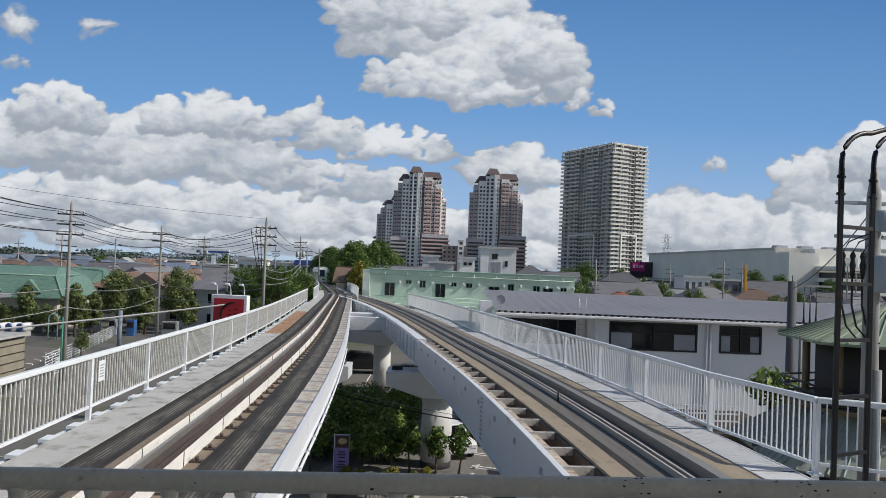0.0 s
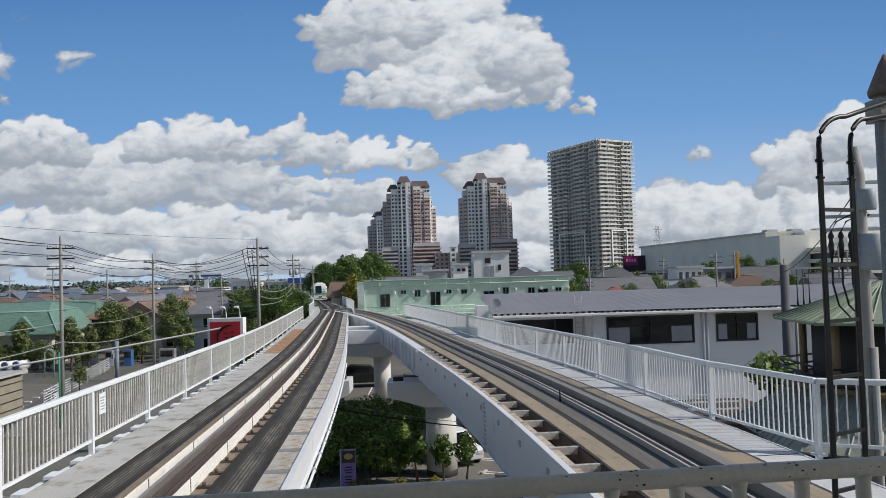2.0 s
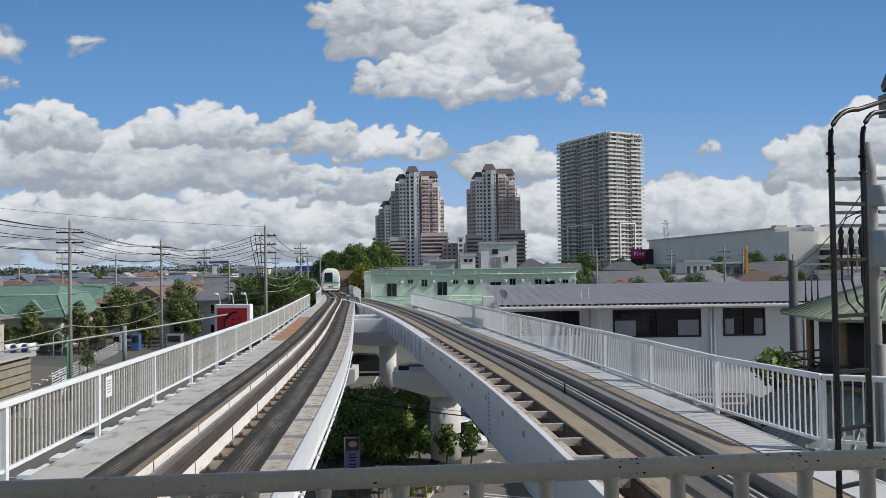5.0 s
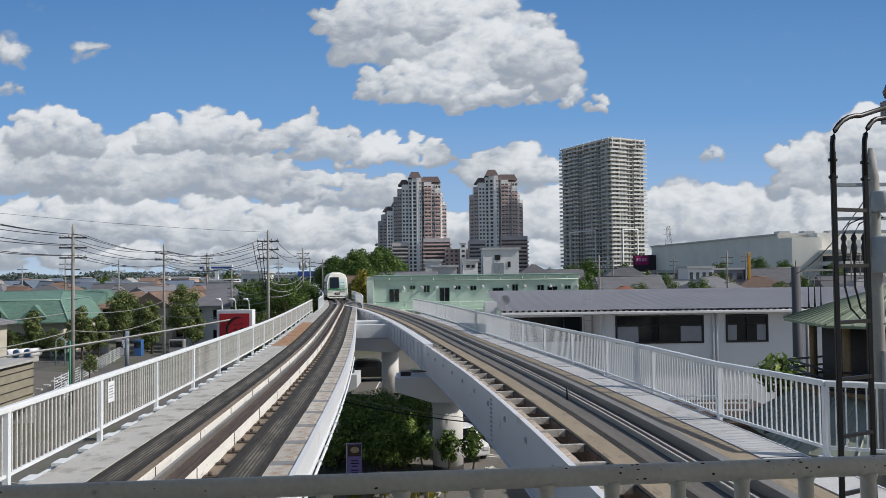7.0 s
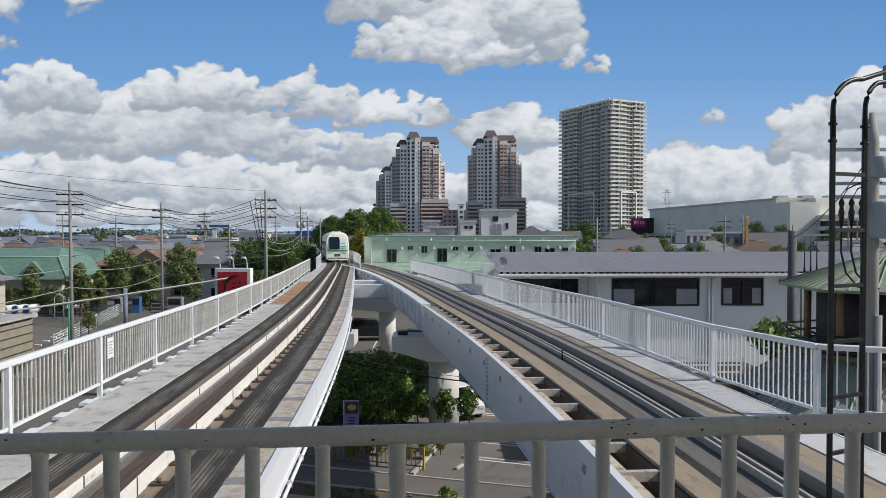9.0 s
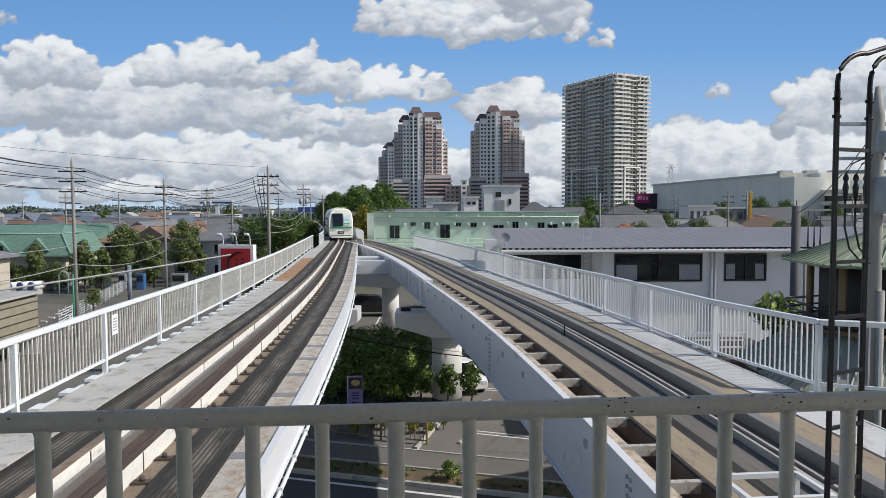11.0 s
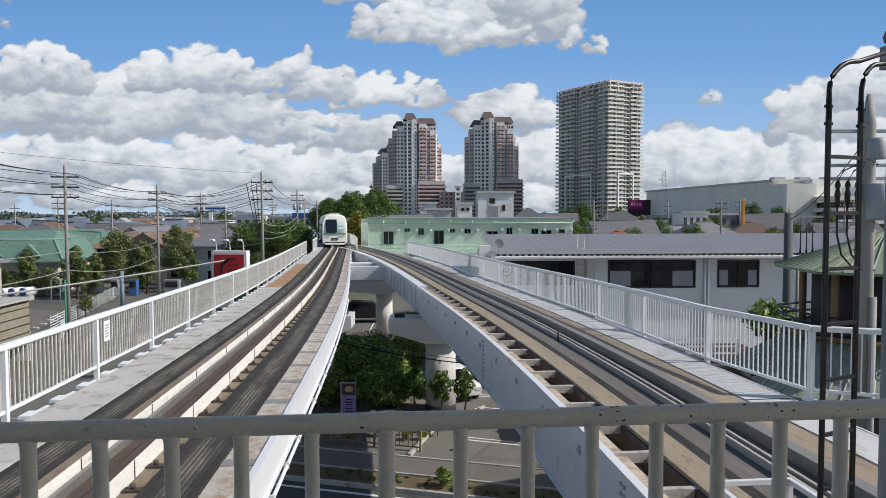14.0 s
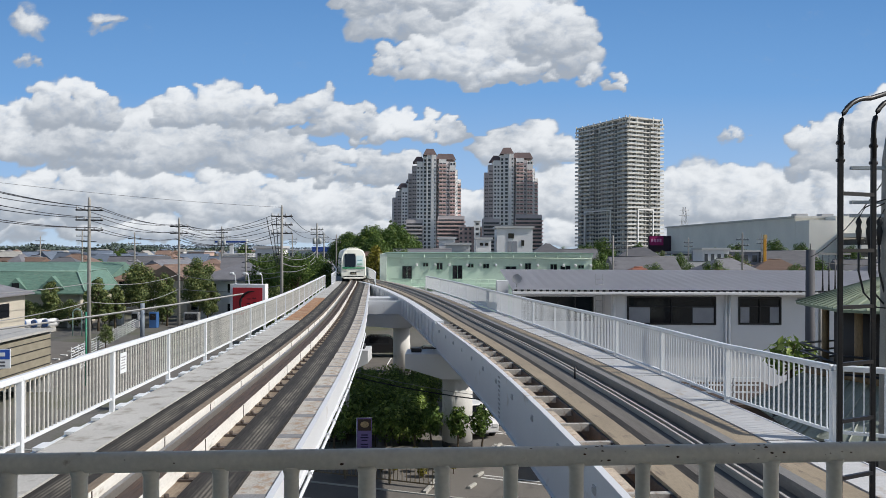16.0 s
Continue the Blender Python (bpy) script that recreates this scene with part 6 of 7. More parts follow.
def car(label, m, color):
    c = thing("car", label, "car", group="parked cars", m=m)
    paint = mat("car_paint", color, 0.25, vary=0.03, bump=0)
    bm = bmesh.new()
    side = [(-2.1, 0.35), (-2.15, 0.75), (-1.95, 0.95), (-1.0, 1.0), (-0.45, 1.5), (1.2, 1.52), (1.9, 1.05), (2.1, 0.9), (2.12, 0.35)]
    lf, rt = [bm.verts.new((-0.82 + 0.1 * (z > 1.2), x, z)) for x, z in side], [bm.verts.new((0.82 - 0.1 * (z > 1.2), x, z)) for x, z in side]
    bm.faces.new(lf), bm.faces.new(rt[::-1])
    for i in range(len(side)):
        bm.faces.new((lf[i], rt[i], rt[(i + 1) % len(side)], lf[(i + 1) % len(side)]))
    bmesh.ops.recalc_face_normals(bm, faces=bm.faces)
    bmesh.ops.bevel(bm, geom=bm.edges[:], offset=0.05, segments=2, affect="EDGES")
    part("body", bm, paint, c)
    for x, z0, y0, z1, y1 in ((0, 1.03, -0.93, 1.45, -0.5), (0, 1.08, 1.83, 1.45, 1.3)):
        bm = bmesh.new()
        s = 1 if y0 > 0 else -1
        v = [bm.verts.new(p) for p in ((-0.68, y0 + 0.04 * s, z0), (0.68, y0 + 0.04 * s, z0), (0.6, y1 + 0.04 * s, z1), (-0.6, y1 + 0.04 * s, z1))]
        bm.faces.new(v)
        bmesh.ops.solidify(bm, geom=bm.faces[:], thickness=0.03)
        part("windscreen", bm, GLASS, c)
    for s in (-1, 1):
        part("side_window", new_box(s * 0.79 - 0.02, s * 0.79 + 0.02, -0.4, 1.2, 1.05, 1.38), GLASS, c)
        part("headlight", new_box(s * 0.6 - 0.15, s * 0.6 + 0.15, -2.17, -2.05, 0.66, 0.8), mat("lamp_glass", (0.6, 0.6, 0.6), 0.1), c)
        for y in (-1.3, 1.3):
            bm = bmesh.new()
            tube(bm, [(s * 0.68, y, 0.32), (s * 0.86, y, 0.32)], 0.32, 20)
            w = part("wheel", bm, RUBBER, c)
            bm = bmesh.new()
            tube(bm, [(s * 0.8, y, 0.32), (s * 0.875, y, 0.32)], 0.19, 14)
            part("rim", bm, RAIL_STEEL, w)
    return c


car("white car parked behind the pier", pose(0.9, 39.2, 0, 0, 0, 20), (0.75, 0.75, 0.76))
car("black van parked in the shade under the tracks", pose(-6.2, 66, 0, 0, 0, 95) @ Matrix.Diagonal((1.1, 1.1, 1.25, 1)), (0.02, 0.02, 0.022))
car("dark car parked under the tracks", pose(-1.2, 62, 0, 0, 0, 92), (0.03, 0.03, 0.035))


def car_park_marks():
    for k in range(6):
        y = 29.9 + 2.5 * k
        for d in (0, 0.35):
            o = to_object("bay_line", new_box(0, 5, d, d + 0.1, 0.0, 0.022), LINE_PAINT)
            o.matrix_basis = pose(1.25 + 0.35 * k, y + 1.2, 0, 0, 0, -20)
            tagged(o, "white parking bay line on the asphalt", "road marking", kind="structure")
    for k in range(5):
        s = thing("wheel_stop", "pale concrete wheel stop in the car park", "wheel stop", group="wheel stops", m=pose(0.85 + 0.36 * k, 29.9 + 1.55 * k, 0, 0, 0, 62))
        part("block", new_box(-0.3, 0.3, -0.08, 0.08, 0, 0.13, bevel=0.03), CONCRETE, s)
    for k in range(5):
        o = to_object("bay_line", new_box(-5.5 + 2.6 * k, -5.4 + 2.6 * k, 60, 65, 0.0, 0.022), LINE_PAINT)
        tagged(o, "white parking bay line on the asphalt", "road marking", kind="structure")


car_park_marks()


def banner():
    b = thing("banner", "purple upright advertising banner on a thin pole", "banner", m=pose(-4.25, 33.0, 0, 0, 0, 4))
    bm = bmesh.new()
    tube(bm, [(-0.02, 0, 0), (-0.02, 0, 2.1)], 0.015, 8)
    tube(bm, [(-0.02, 0, 2.08), (0.68, 0, 2.08)], 0.01, 6)
    part("pole", bm, FENCE, b)
    part("cloth", new_box(0.0, 0.66, -0.008, 0.008, 0.3, 2.07), mat("purple_cloth", (0.27, 0.2, 0.45), 0.8, vary=0.1), b)
    part("picture", new_box(0.04, 0.62, -0.014, -0.009, 1.5, 2.02), mat("dark_print", (0.08, 0.05, 0.04), 0.7), b, "dark printed picture")
    bm = bmesh.new()
    bmesh.ops.create_uvsphere(bm, u_segments=16, v_segments=8, radius=1.0, matrix=Matrix.Translation((0.34, -0.015, 1.78)) @ Matrix.Diagonal((0.2, 0.006, 0.14, 1)))
    part("print_patch", bm, mat("food_print", (0.5, 0.36, 0.2), 0.7, vary=0.4, scale=12), b)
    ink = mat("ink", (0.03, 0.02, 0.06), 0.7)
    for z, w in ((1.28, 0.3), (1.16, 0.36), (1.04, 0.26), (0.86, 0.34), (0.74, 0.3), (0.62, 0.34)):
        part("text_bar", new_box(0.33 - w / 2, 0.33 + w / 2, -0.013, -0.009, z, z + 0.05), ink, b)


banner()


house("house", "small house with a brown tiled roof at the wood's edge", pose(-13.5, 132, 0), 8, 7, 6.4, 2.6, ROOF_BROWN, CREAM_WALL, "gable")


def street_board():
    s = thing("street_board", "blue and white notice board on a post", "sign", m=pose(-19.0, 30, 0, 0, 0, 6))
    bm = bmesh.new()
    tube(bm, [(0, 0.06, 0), (0, 0.06, 5.3)], 0.06, 8)
    part("post", bm, POLE_CONC, s)
    part("board", new_box(-0.8, 0.8, -0.03, 0.03, 4.7, 5.5), FENCE, s, "white board")
    part("blue_field", new_box(-0.78, 0.78, -0.036, -0.03, 5.08, 5.48), mat("board_blue", (0.03, 0.09, 0.4), 0.5), s, "blue upper half")
    for z in (4.78, 4.92):
        part("text_bar", new_box(-0.65, 0.6, -0.036, -0.03, z, z + 0.07), mat("board_ink", (0.1, 0.1, 0.12), 0.6), s)
    part("text_bar", new_box(-0.65, 0.6, -0.042, -0.036, 5.2, 5.36), FENCE, s)


street_board()


def red_sign():
    s = thing("shop_sign", "red square shop sign in a pale frame on a post", "sign", m=pose(-11.75, 42, 0, 0, 0, -6))
    bm = bmesh.new()
    tube(bm, [(0, 0.2, 0), (0, 0.2, 6.0)], 0.15, 14)
    part("post", bm, POLE_CONC, s)
    part("cabinet", new_box(-1.05, 1.05, 0, 0.5, 5.75, 7.62, bevel=0.02), WHITE_WALL, s, "pale sign cabinet")
    part("face", new_box(-0.88, 0.88, -0.02, 0.0, 5.85, 7.42), RED_PAINT, s, "red sign face")
    ink = mat("sign_black", (0.02, 0.008, 0.01), 0.6)
    bm = bmesh.new()
    tube(bm, [(0.3 + 0.72 * math.cos(a), -0.022, 6.5 + 0.72 * math.sin(a)) for a in np.linspace(1.4, 3.9, 14)], [0.02 + 0.06 * math.sin(math.pi * k / 13) for k in range(14)], 6)
    part("arc", bm, ink, s, "black brushed arc")
    for x, z in ((0.05, 6.75), (0.05, 6.5), (0.4, 6.8), (0.42, 6.55), (0.2, 6.3)):
        part("text_bar", new_box(x - 0.1, x + 0.12, -0.026, -0.02, z, z + 0.05), ink, s)
    for x in (-0.8, 0.0, 0.8):
        bm = bmesh.new()
        tube(bm, [(x, 0.25, 7.6), (x, 0.1, 8.15), (x, -0.3, 8.25)], 0.035, 6)
        part("lamp_arm", bm, FENCE, s)
        part("lamp_head", new_box(x - 0.12, x + 0.12, -0.45, -0.25, 8.18, 8.3, bevel=0.03), FENCE, s)


red_sign()


def shed():
    s = thing("shed", "long open shed with a pale corrugated roof and brown panels", "shed", m=pose(-32.6, 45, 0, 0, 0, 3))
    part("roof", new_box(-6.5, 6.0, -4, 4, 4.1, 4.25), mat("shed_roof", (0.42, 0.41, 0.39), 0.7, vary=0.15), s)
    part("panel", new_box(-6.3, 5.8, -3.7, -3.6, 1.6, 3.9), mat("shed_panel", (0.20, 0.175, 0.13), 0.8, vary=0.2), s, "brown screen panel")
    part("back_wall", new_box(-6.3, 5.8, 3.6, 3.7, 0, 4.1), GREY_WALL, s)
    part("side_panel", new_box(5.75, 5.85, -3.6, 3.6, 1.2, 3.9), mat("shed_side", (0.26, 0.235, 0.18), 0.8, vary=0.2), s, "pale brown side panel")
    for k in range(5):
        x = -6.2 + 3 * k
        part("post", new_box(x - 0.06, x + 0.06, -3.86, -3.74, 0, 4.1), DARK_STEEL, s)
    for k in range(5):
        part("batten", new_box(-6.3 + 0.02, 5.7, -3.74, -3.7, 1.75 + 0.5 * k, 1.79 + 0.5 * k), DARK_STEEL, s)
        part("side_batten", new_box(5.85, 5.89, -3.6, 3.6, 1.4 + 0.55 * k, 1.44 + 0.55 * k), DARK_STEEL, s)


shed()


def mesh_fence(x0, y0, x1, y1, h=1.6):
    d = Vector((x1 - x0, y1 - y0, 0))
    f = thing("panel_fence", "pale horizontal-bar fence round the parking lot", "fence", group="parking lot fences", m=Matrix.Translation((x0, y0, 0)) @ pose(0, 0, 0, 0, 0, math.degrees(math.atan2(d.y, d.x))))
    L = d.length
    for k in range(6):
        part("bar", new_box(0, L, -0.02, 0.02, 0.2 + h * k / 6, 0.25 + h * k / 6), FENCE, f)
    for k in range(int(L / 2) + 1):
        part("post", new_box(2 * k - 0.03, 2 * k + 0.03, -0.05, -0.02, -0.1, h + 0.2), FENCE, f)


mesh_fence(-31.4, 60.0, -33.2, 68.2, 1.3)
mesh_fence(-33.3, 68.6, -37.2, 85.8, 1.3)
mesh_fence(-29.3, 57.5, -29.9, 59.8, 1.3)


def roadside_box(x, y):
    p = thing("meter_post", "grey concrete post with a meter box", "post", m=pose(x, y, 0))
    bm = bmesh.new()
    tube(bm, [(0, 0, 0), (0, 0, 3.95)], 0.21, 12)
    part("post", bm, mat("meter_post_paint", (0.22, 0.26, 0.31), 0.7, vary=0.15), p)
    part("meter_box", new_box(-0.62, -0.22, -0.2, 0.2, 1.5, 2.2, bevel=0.03), GREY_WALL, p)
    bm = bmesh.new()
    tube(bm, [(0, -0.1, 3.3), (-0.6, -0.25, 3.1), (-1.3, -0.3, 3.1)], 0.03, 6)
    part("cable_bracket", bm, GREY_WALL, p)
    bm = bmesh.new()
    tube(bm, [(-0.4, -0.1, 2.2), (-0.4, -0.15, 2.6), (-0.1, -0.2, 3.0)], 0.03, 6)
    part("cable", bm, BLACK, p)


roadside_box(-32.0, 75.3)


def lot_clutter():
    """Low wall, drums, cabinets and a hoop gate at the back of the parking lot."""
    w = to_object("low_wall", new_box(0, 11.5, -0.1, 0.1, -0.05, 0.75), CONCRETE)
    w.matrix_basis = pose(-57.5, 84.2, 0, 0, 0, 25)
    tagged(w, "low pale concrete wall behind the parking lot", "wall", kind="structure")
    e = to_object("wall_end", new_box(-0.35, 0.35, -0.12, 0.12, -0.05, 1.9), WHITE_WALL)
    e.matrix_basis = pose(-46.9, 89.2, 0, 0, 0, 25)
    tagged(e, "pale tall end of the garden wall", "wall", kind="structure")
    blue = mat("blue_plastic", (0.03, 0.09, 0.25), 0.4)
    for k in range(3):
        d = thing("drum", "white plastic drum with a dark blue lid lying on its side", "drum", group="drums on the low wall", m=pose(-48.6 + 1.02 * k, 82.5 + 0.4 * k, 0.5))
        bm = bmesh.new()
        tube(bm, [(0, 0, 0.5), (0.5, 1.4, 0.5)], 0.5, 16)
        part("body", bm, WHITE_WALL, d)
        bm = bmesh.new()
        tube(bm, [(-0.06, -0.16, 0.5), (0, 0, 0.5)], 0.46, 16)
        part("lid", bm, blue, d, "dark blue lid")
        part("cradle", new_box(-0.45, 0.6, 0.1, 1.2, -0.55, 0.12), CONCRETE, d)
    for x, y, w2, h, wh in ((-42.6, 91.5, 0.42, 1.7, 1), (-41.7, 91.6, 0.42, 1.65, 1), (-46.2, 88.2, 0.35, 1.6, 1), (-45.3, 88.3, 0.35, 1.6, 1)):
        c = thing("cabinet", "pale grey steel cabinet with two doors", "cabinet", group="outdoor cabinets", m=pose(x, y, 0, 0, 0, 20))
        part("body", new_box(-w2, w2, -0.3, 0.3, 0, h, bevel=0.02), GREY_WALL, c)
        for s in (-1, 1):
            part("door", new_box(min(s * 0.02, s * (w2 - 0.03)), max(s * 0.02, s * (w2 - 0.03)), -0.32, -0.3, 0.1, h - 0.08), WHITE_WALL, c)
    g = thing("hoop_gate", "pale green hoop gate of bent steel pipe", "gate", m=pose(-41.2, 80, 0, 0, 0, 15))
    bm = bmesh.new()
    tube(bm, [(-0.45, 0, -0.02), (-0.45, 0, 2.5)] + [(-0.45 * math.cos(a * 0.314), 0, 2.5 + 0.45 * math.sin(a * 0.314)) for a in range(1, 10)] + [(0.45, 0, 2.5), (0.45, 0, 0)], 0.06, 8)
    part("hoop", bm, mat("pale_green_pipe", (0.3, 0.45, 0.42), 0.5), g)
    for k in range(7):
        s = thing("wheel_stop", "pale concrete wheel stop in the parking lot", "wheel stop", group="lot wheel stops", m=pose(-33.6 - 0.55 * k, 60.5 + 2.3 * k, 0, 0, 0, -15))
        part("block", new_box(-0.35, 0.35, -0.08, 0.08, 0, 0.14, bevel=0.03), LINE_PAINT, s)


lot_clutter()
g = thing("green_post", "thin green steel lamp post", "post", m=pose(-25.6, 51, 0))
bm = bmesh.new()
tube(bm, [(0, 0, 0), (0, 0, 5.2)], 0.06, 10)
part("post", bm, mat("green_paint", (0.03, 0.22, 0.13), 0.5), g)
for x0, w, c in ((-36.2, 0.45, (0.05, 0.13, 0.32)), (-38.4, 0.4, (0.25, 0.27, 0.3)), (-31.6, 0.9, (0.3, 0.3, 0.3))):
    q = thing("vending_machine", "coloured vending machine beside the trees", "vending machine", m=pose(x0, 88.5, 0))
    part("body", new_box(-w, w, -0.4, 0.4, 0, 1.9, bevel=0.03), mat("machine", c, 0.4), q)
    part("window", new_box(-w * 0.8, w * 0.8, -0.42, -0.4, 1.0, 1.7), GLASS, q)


# yard in front of the workshop
y_ = thing("low_shed", "low shed with a dark brown roof in the workshop yard", "shed", m=pose(11.5, 32.5, 0))
part("roof", new_box(-4.6, 3.2, -2.6, 2.6, 3.3, 3.42), mat("brown_shed_roof", (0.07, 0.05, 0.04), 0.8, vary=0.25), y_)
part("wall", new_box(-4.4, 3.0, -2.4, 2.4, 0, 3.3), mat("dark_boards", (0.09, 0.07, 0.06), 0.8, vary=0.2), y_)
y_ = thing("storage_rack", "white pipe rack standing on the shed roof", "rack", m=pose(11.2, 31.0, 3.42))
for x in (-1.6, -0.5, 0.6, 1.7):
    part("post", new_box(x - 0.03, x + 0.03, -0.03, 0.03, 0, 0.9), FENCE, y_)
for z in (0.3, 0.6, 0.9):
    part("bar", new_box(-1.63, 1.73, -0.03, 0.03, z - 0.03, z + 0.03), FENCE, y_)


# ---- poles and wires ----
def utility_pole(label, x, y, h, arms=2, transformer=False, rot=0, thick=0.17, group="utility poles"):
    p = thing("utility_pole", label, "utility pole", group=group, m=pose(x, y, 0, 0, 0, rot))
    bm = bmesh.new()
    tube(bm, [(0, 0, -0.1), (0, 0, h * 0.98), (0, 0, h)], [thick, thick * 0.62, thick * 0.3], 14)
    part("shaft", bm, POLE_CONC, p, "tapered concrete pole")
    for k in range(arms):
        z = h - 1.0 - 0.75 * k
        arm = part("cross_arm", new_box(-0.95, 0.95, -0.05, 0.05, z - 0.05, z + 0.05), DARK_STEEL, p)
        for ix in (-0.85, -0.3, 0.35, 0.85):
            bm = bmesh.new()
            tube(bm, [(ix, 0, z + 0.05), (ix, 0, z + 0.12), (ix, 0, z + 0.2), (ix, 0, z + 0.26)], [0.03, 0.07, 0.04, 0.06], 8)
            part("insulator", bm, GREY_WALL, arm)
    if transformer:
        for s in (-1, 1):
            bm = bmesh.new()
            tube(bm, [(s * 0.42, -0.1, h - 3.2), (s * 0.42, -0.1, h - 2.3)], 0.24, 14)
            part("transformer", bm, mat("transformer_paint", (0.35, 0.37, 0.38), 0.5), p, "grey transformer drum")
    for k in range(8):
        bm = bmesh.new()
        z = 2.5 + k * 0.9
        tube(bm, [(-0.32 if k % 2 else 0.0, -0.1, z), (0.0 if k % 2 else 0.32, -0.1, z)], 0.015, 5)
        part("step_bolt", bm, DARK_STEEL, p)
    for z in (h - 3.4, h - 3.9, h - 4.4):
        part("bracket", new_box(-0.55, 0.5, -0.04, 0.04, z, z + 0.06), DARK_STEEL, p)
    return p


utility_pole("tall concrete utility pole with cross arms and clustered insulators", -27.4, 55, 13.5, 3, False, 15)
utility_pole("concrete utility pole among the street trees", -30.0, 80, 13.0, 2, False, 10)
utility_pole("concrete utility pole further along the street", -38.0, 120, 13.2, 2, True, 10)
utility_pole("tall utility pole beside the fence with hanging cables", -15.2, 65, 13.5, 3, False, 20)
utility_pole("utility pole beside the track", -20.5, 110, 13.5, 2, True, 20)
for x, y, h in ((-27.5, 97, 10.5), (-48, 110, 12), (-60, 118, 12.5), (-23, 130, 12.5), (-33, 150, 12.5), (-55, 175, 13), (-24, 150, 12.5), (-85, 150, 12), (-44, 200, 12.5), (-70, 230, 12), (20.5, 95, 11.5), (39, 100, 12.0), (54, 130, 12.5), (30, 128, 11.5), (66, 118, 12.5), (46, 145, 12.0), (80, 140, 12.0)):
    utility_pole("distant concrete utility pole among the roofs", x, y, h, 2, False, 15, group="distant utility poles")


def wire(a, b, sag, r=0.024, mt=None, label="black power line strung between the poles"):
    a, b = Vector(a), Vector(b)
    bm = bmesh.new()
    n = 14
    tube(bm, [a.lerp(b, k / n) + Vector((0, 0, -sag * 4 * (k / n) * (1 - k / n))) for k in range(n + 1)], r, 5)
    o = to_object("power_line", bm, mt or WIRE)
    tagged(o, label, "cable", group="overhead cables")


A, P2, P3, PB, P4 = (-27.4, 55), (-30.0, 80), (-38.0, 120), (-15.2, 65), (-20.5, 110)
for dx, z in ((-0.85, 12.7), (0.35, 12.75), (0.85, 12.7), (-0.6, 11.95), (0.8, 11.95), (-0.3, 11.2), (0.5, 11.2)):
    wire((-24.0 + dx, 22, z + 1.7), (A[0] + dx, A[1], z), 0.7)
    wire((A[0] + dx, A[1], z), (P2[0] + dx, P2[1], z - 0.5), 0.5)
    wire((P2[0] + dx, P2[1], z - 0.5), (P3[0] + dx, P3[1], z - 0.4), 0.8)
    wire((P2[0] + dx, P2[1], z - 0.6), (PB[0] + dx, PB[1], z - 0.1), 0.9)
for dx, z in ((-0.7, 12.6), (0.7, 12.6), (0.3, 11.9)):
    wire((PB[0] + dx, PB[1], z), (P4[0] + dx, P4[1], z - 0.2), 0.9)
    wire((P4[0] + dx, P4[1], z - 0.3), (-24 + dx, 150, z - 0.8), 0.8)
for z, s in ((9.0, 0.8), (8.4, 1.0), (7.6, 0.6)):
    wire((PB[0], PB[1], z), (P4[0], P4[1], z + 0.4), s, 0.03, CABLE_GREY, "grey telephone cable strung between poles")
    wire((PB[0], PB[1], z), (-27.5, 97, z), s, 0.02, CABLE_GREY, "grey telephone cable strung between poles")
for k, dx in enumerate((-0.45, 0.0, 0.4)):
    wire((PB[0] - 0.9 + dx, PB[1], 12.4), (PB[0] - 0.3 + dx * 0.3, PB[1], 8.2), 0.25, 0.035, WIRE, "black cable hanging down the pole")
wire((-24.5, 24, 6.6), (A[0], A[1], 5.6), 0.6, 0.03, CABLE_GREY, "grey telephone cable strung between poles")
wire((A[0], A[1], 5.6), (P2[0], P2[1], 5.2), 0.7, 0.03, CABLE_GREY, "grey telephone cable strung between poles")
wire((A[0], A[1], 7.0), (P2[0], P2[1], 6.8), 0.5, 0.025, CABLE_GREY, "grey telephone cable strung between poles")
wire((-24.5, 24, 8.0), (A[0], A[1], 7.0), 0.4, 0.025, CABLE_GREY, "grey telephone cable strung between poles")
wire((P2[0], P2[1], 6.8), (PB[0], PB[1], 7.2), 0.6, 0.03, CABLE_GREY, "grey telephone cable strung between poles")
wire((P2[0], P2[1], 5.2), (PB[0], PB[1], 6.4), 0.4, 0.03, CABLE_GREY, "grey telephone cable strung between poles")
for z in (0.08,):
    wire((-24, 24.5, 5.75 + z), (-11.9, 42.2, 7.0 + z), 0.12, 0.05, CABLE_GREY, "thick pale cable running behind the fence")
utility_pole("tall concrete utility pole carrying a thin wire", -42, 40, 15.6, 1, False, 15)
wire((-42, 40, 15.5), (PB[0], PB[1], 13.3), 0.5, 0.012)
wire((-5.25, 37.5, 3.2), (14.35, 30, 3.6), 0.9, 0.03, WIRE, "black cable crossing in front of the pier")
wire((-5.25, 37.5, 3.45), (14.35, 30, 3.8), 0.95, 0.015, CABLE_GREY, "thin cable crossing in front of the pier")


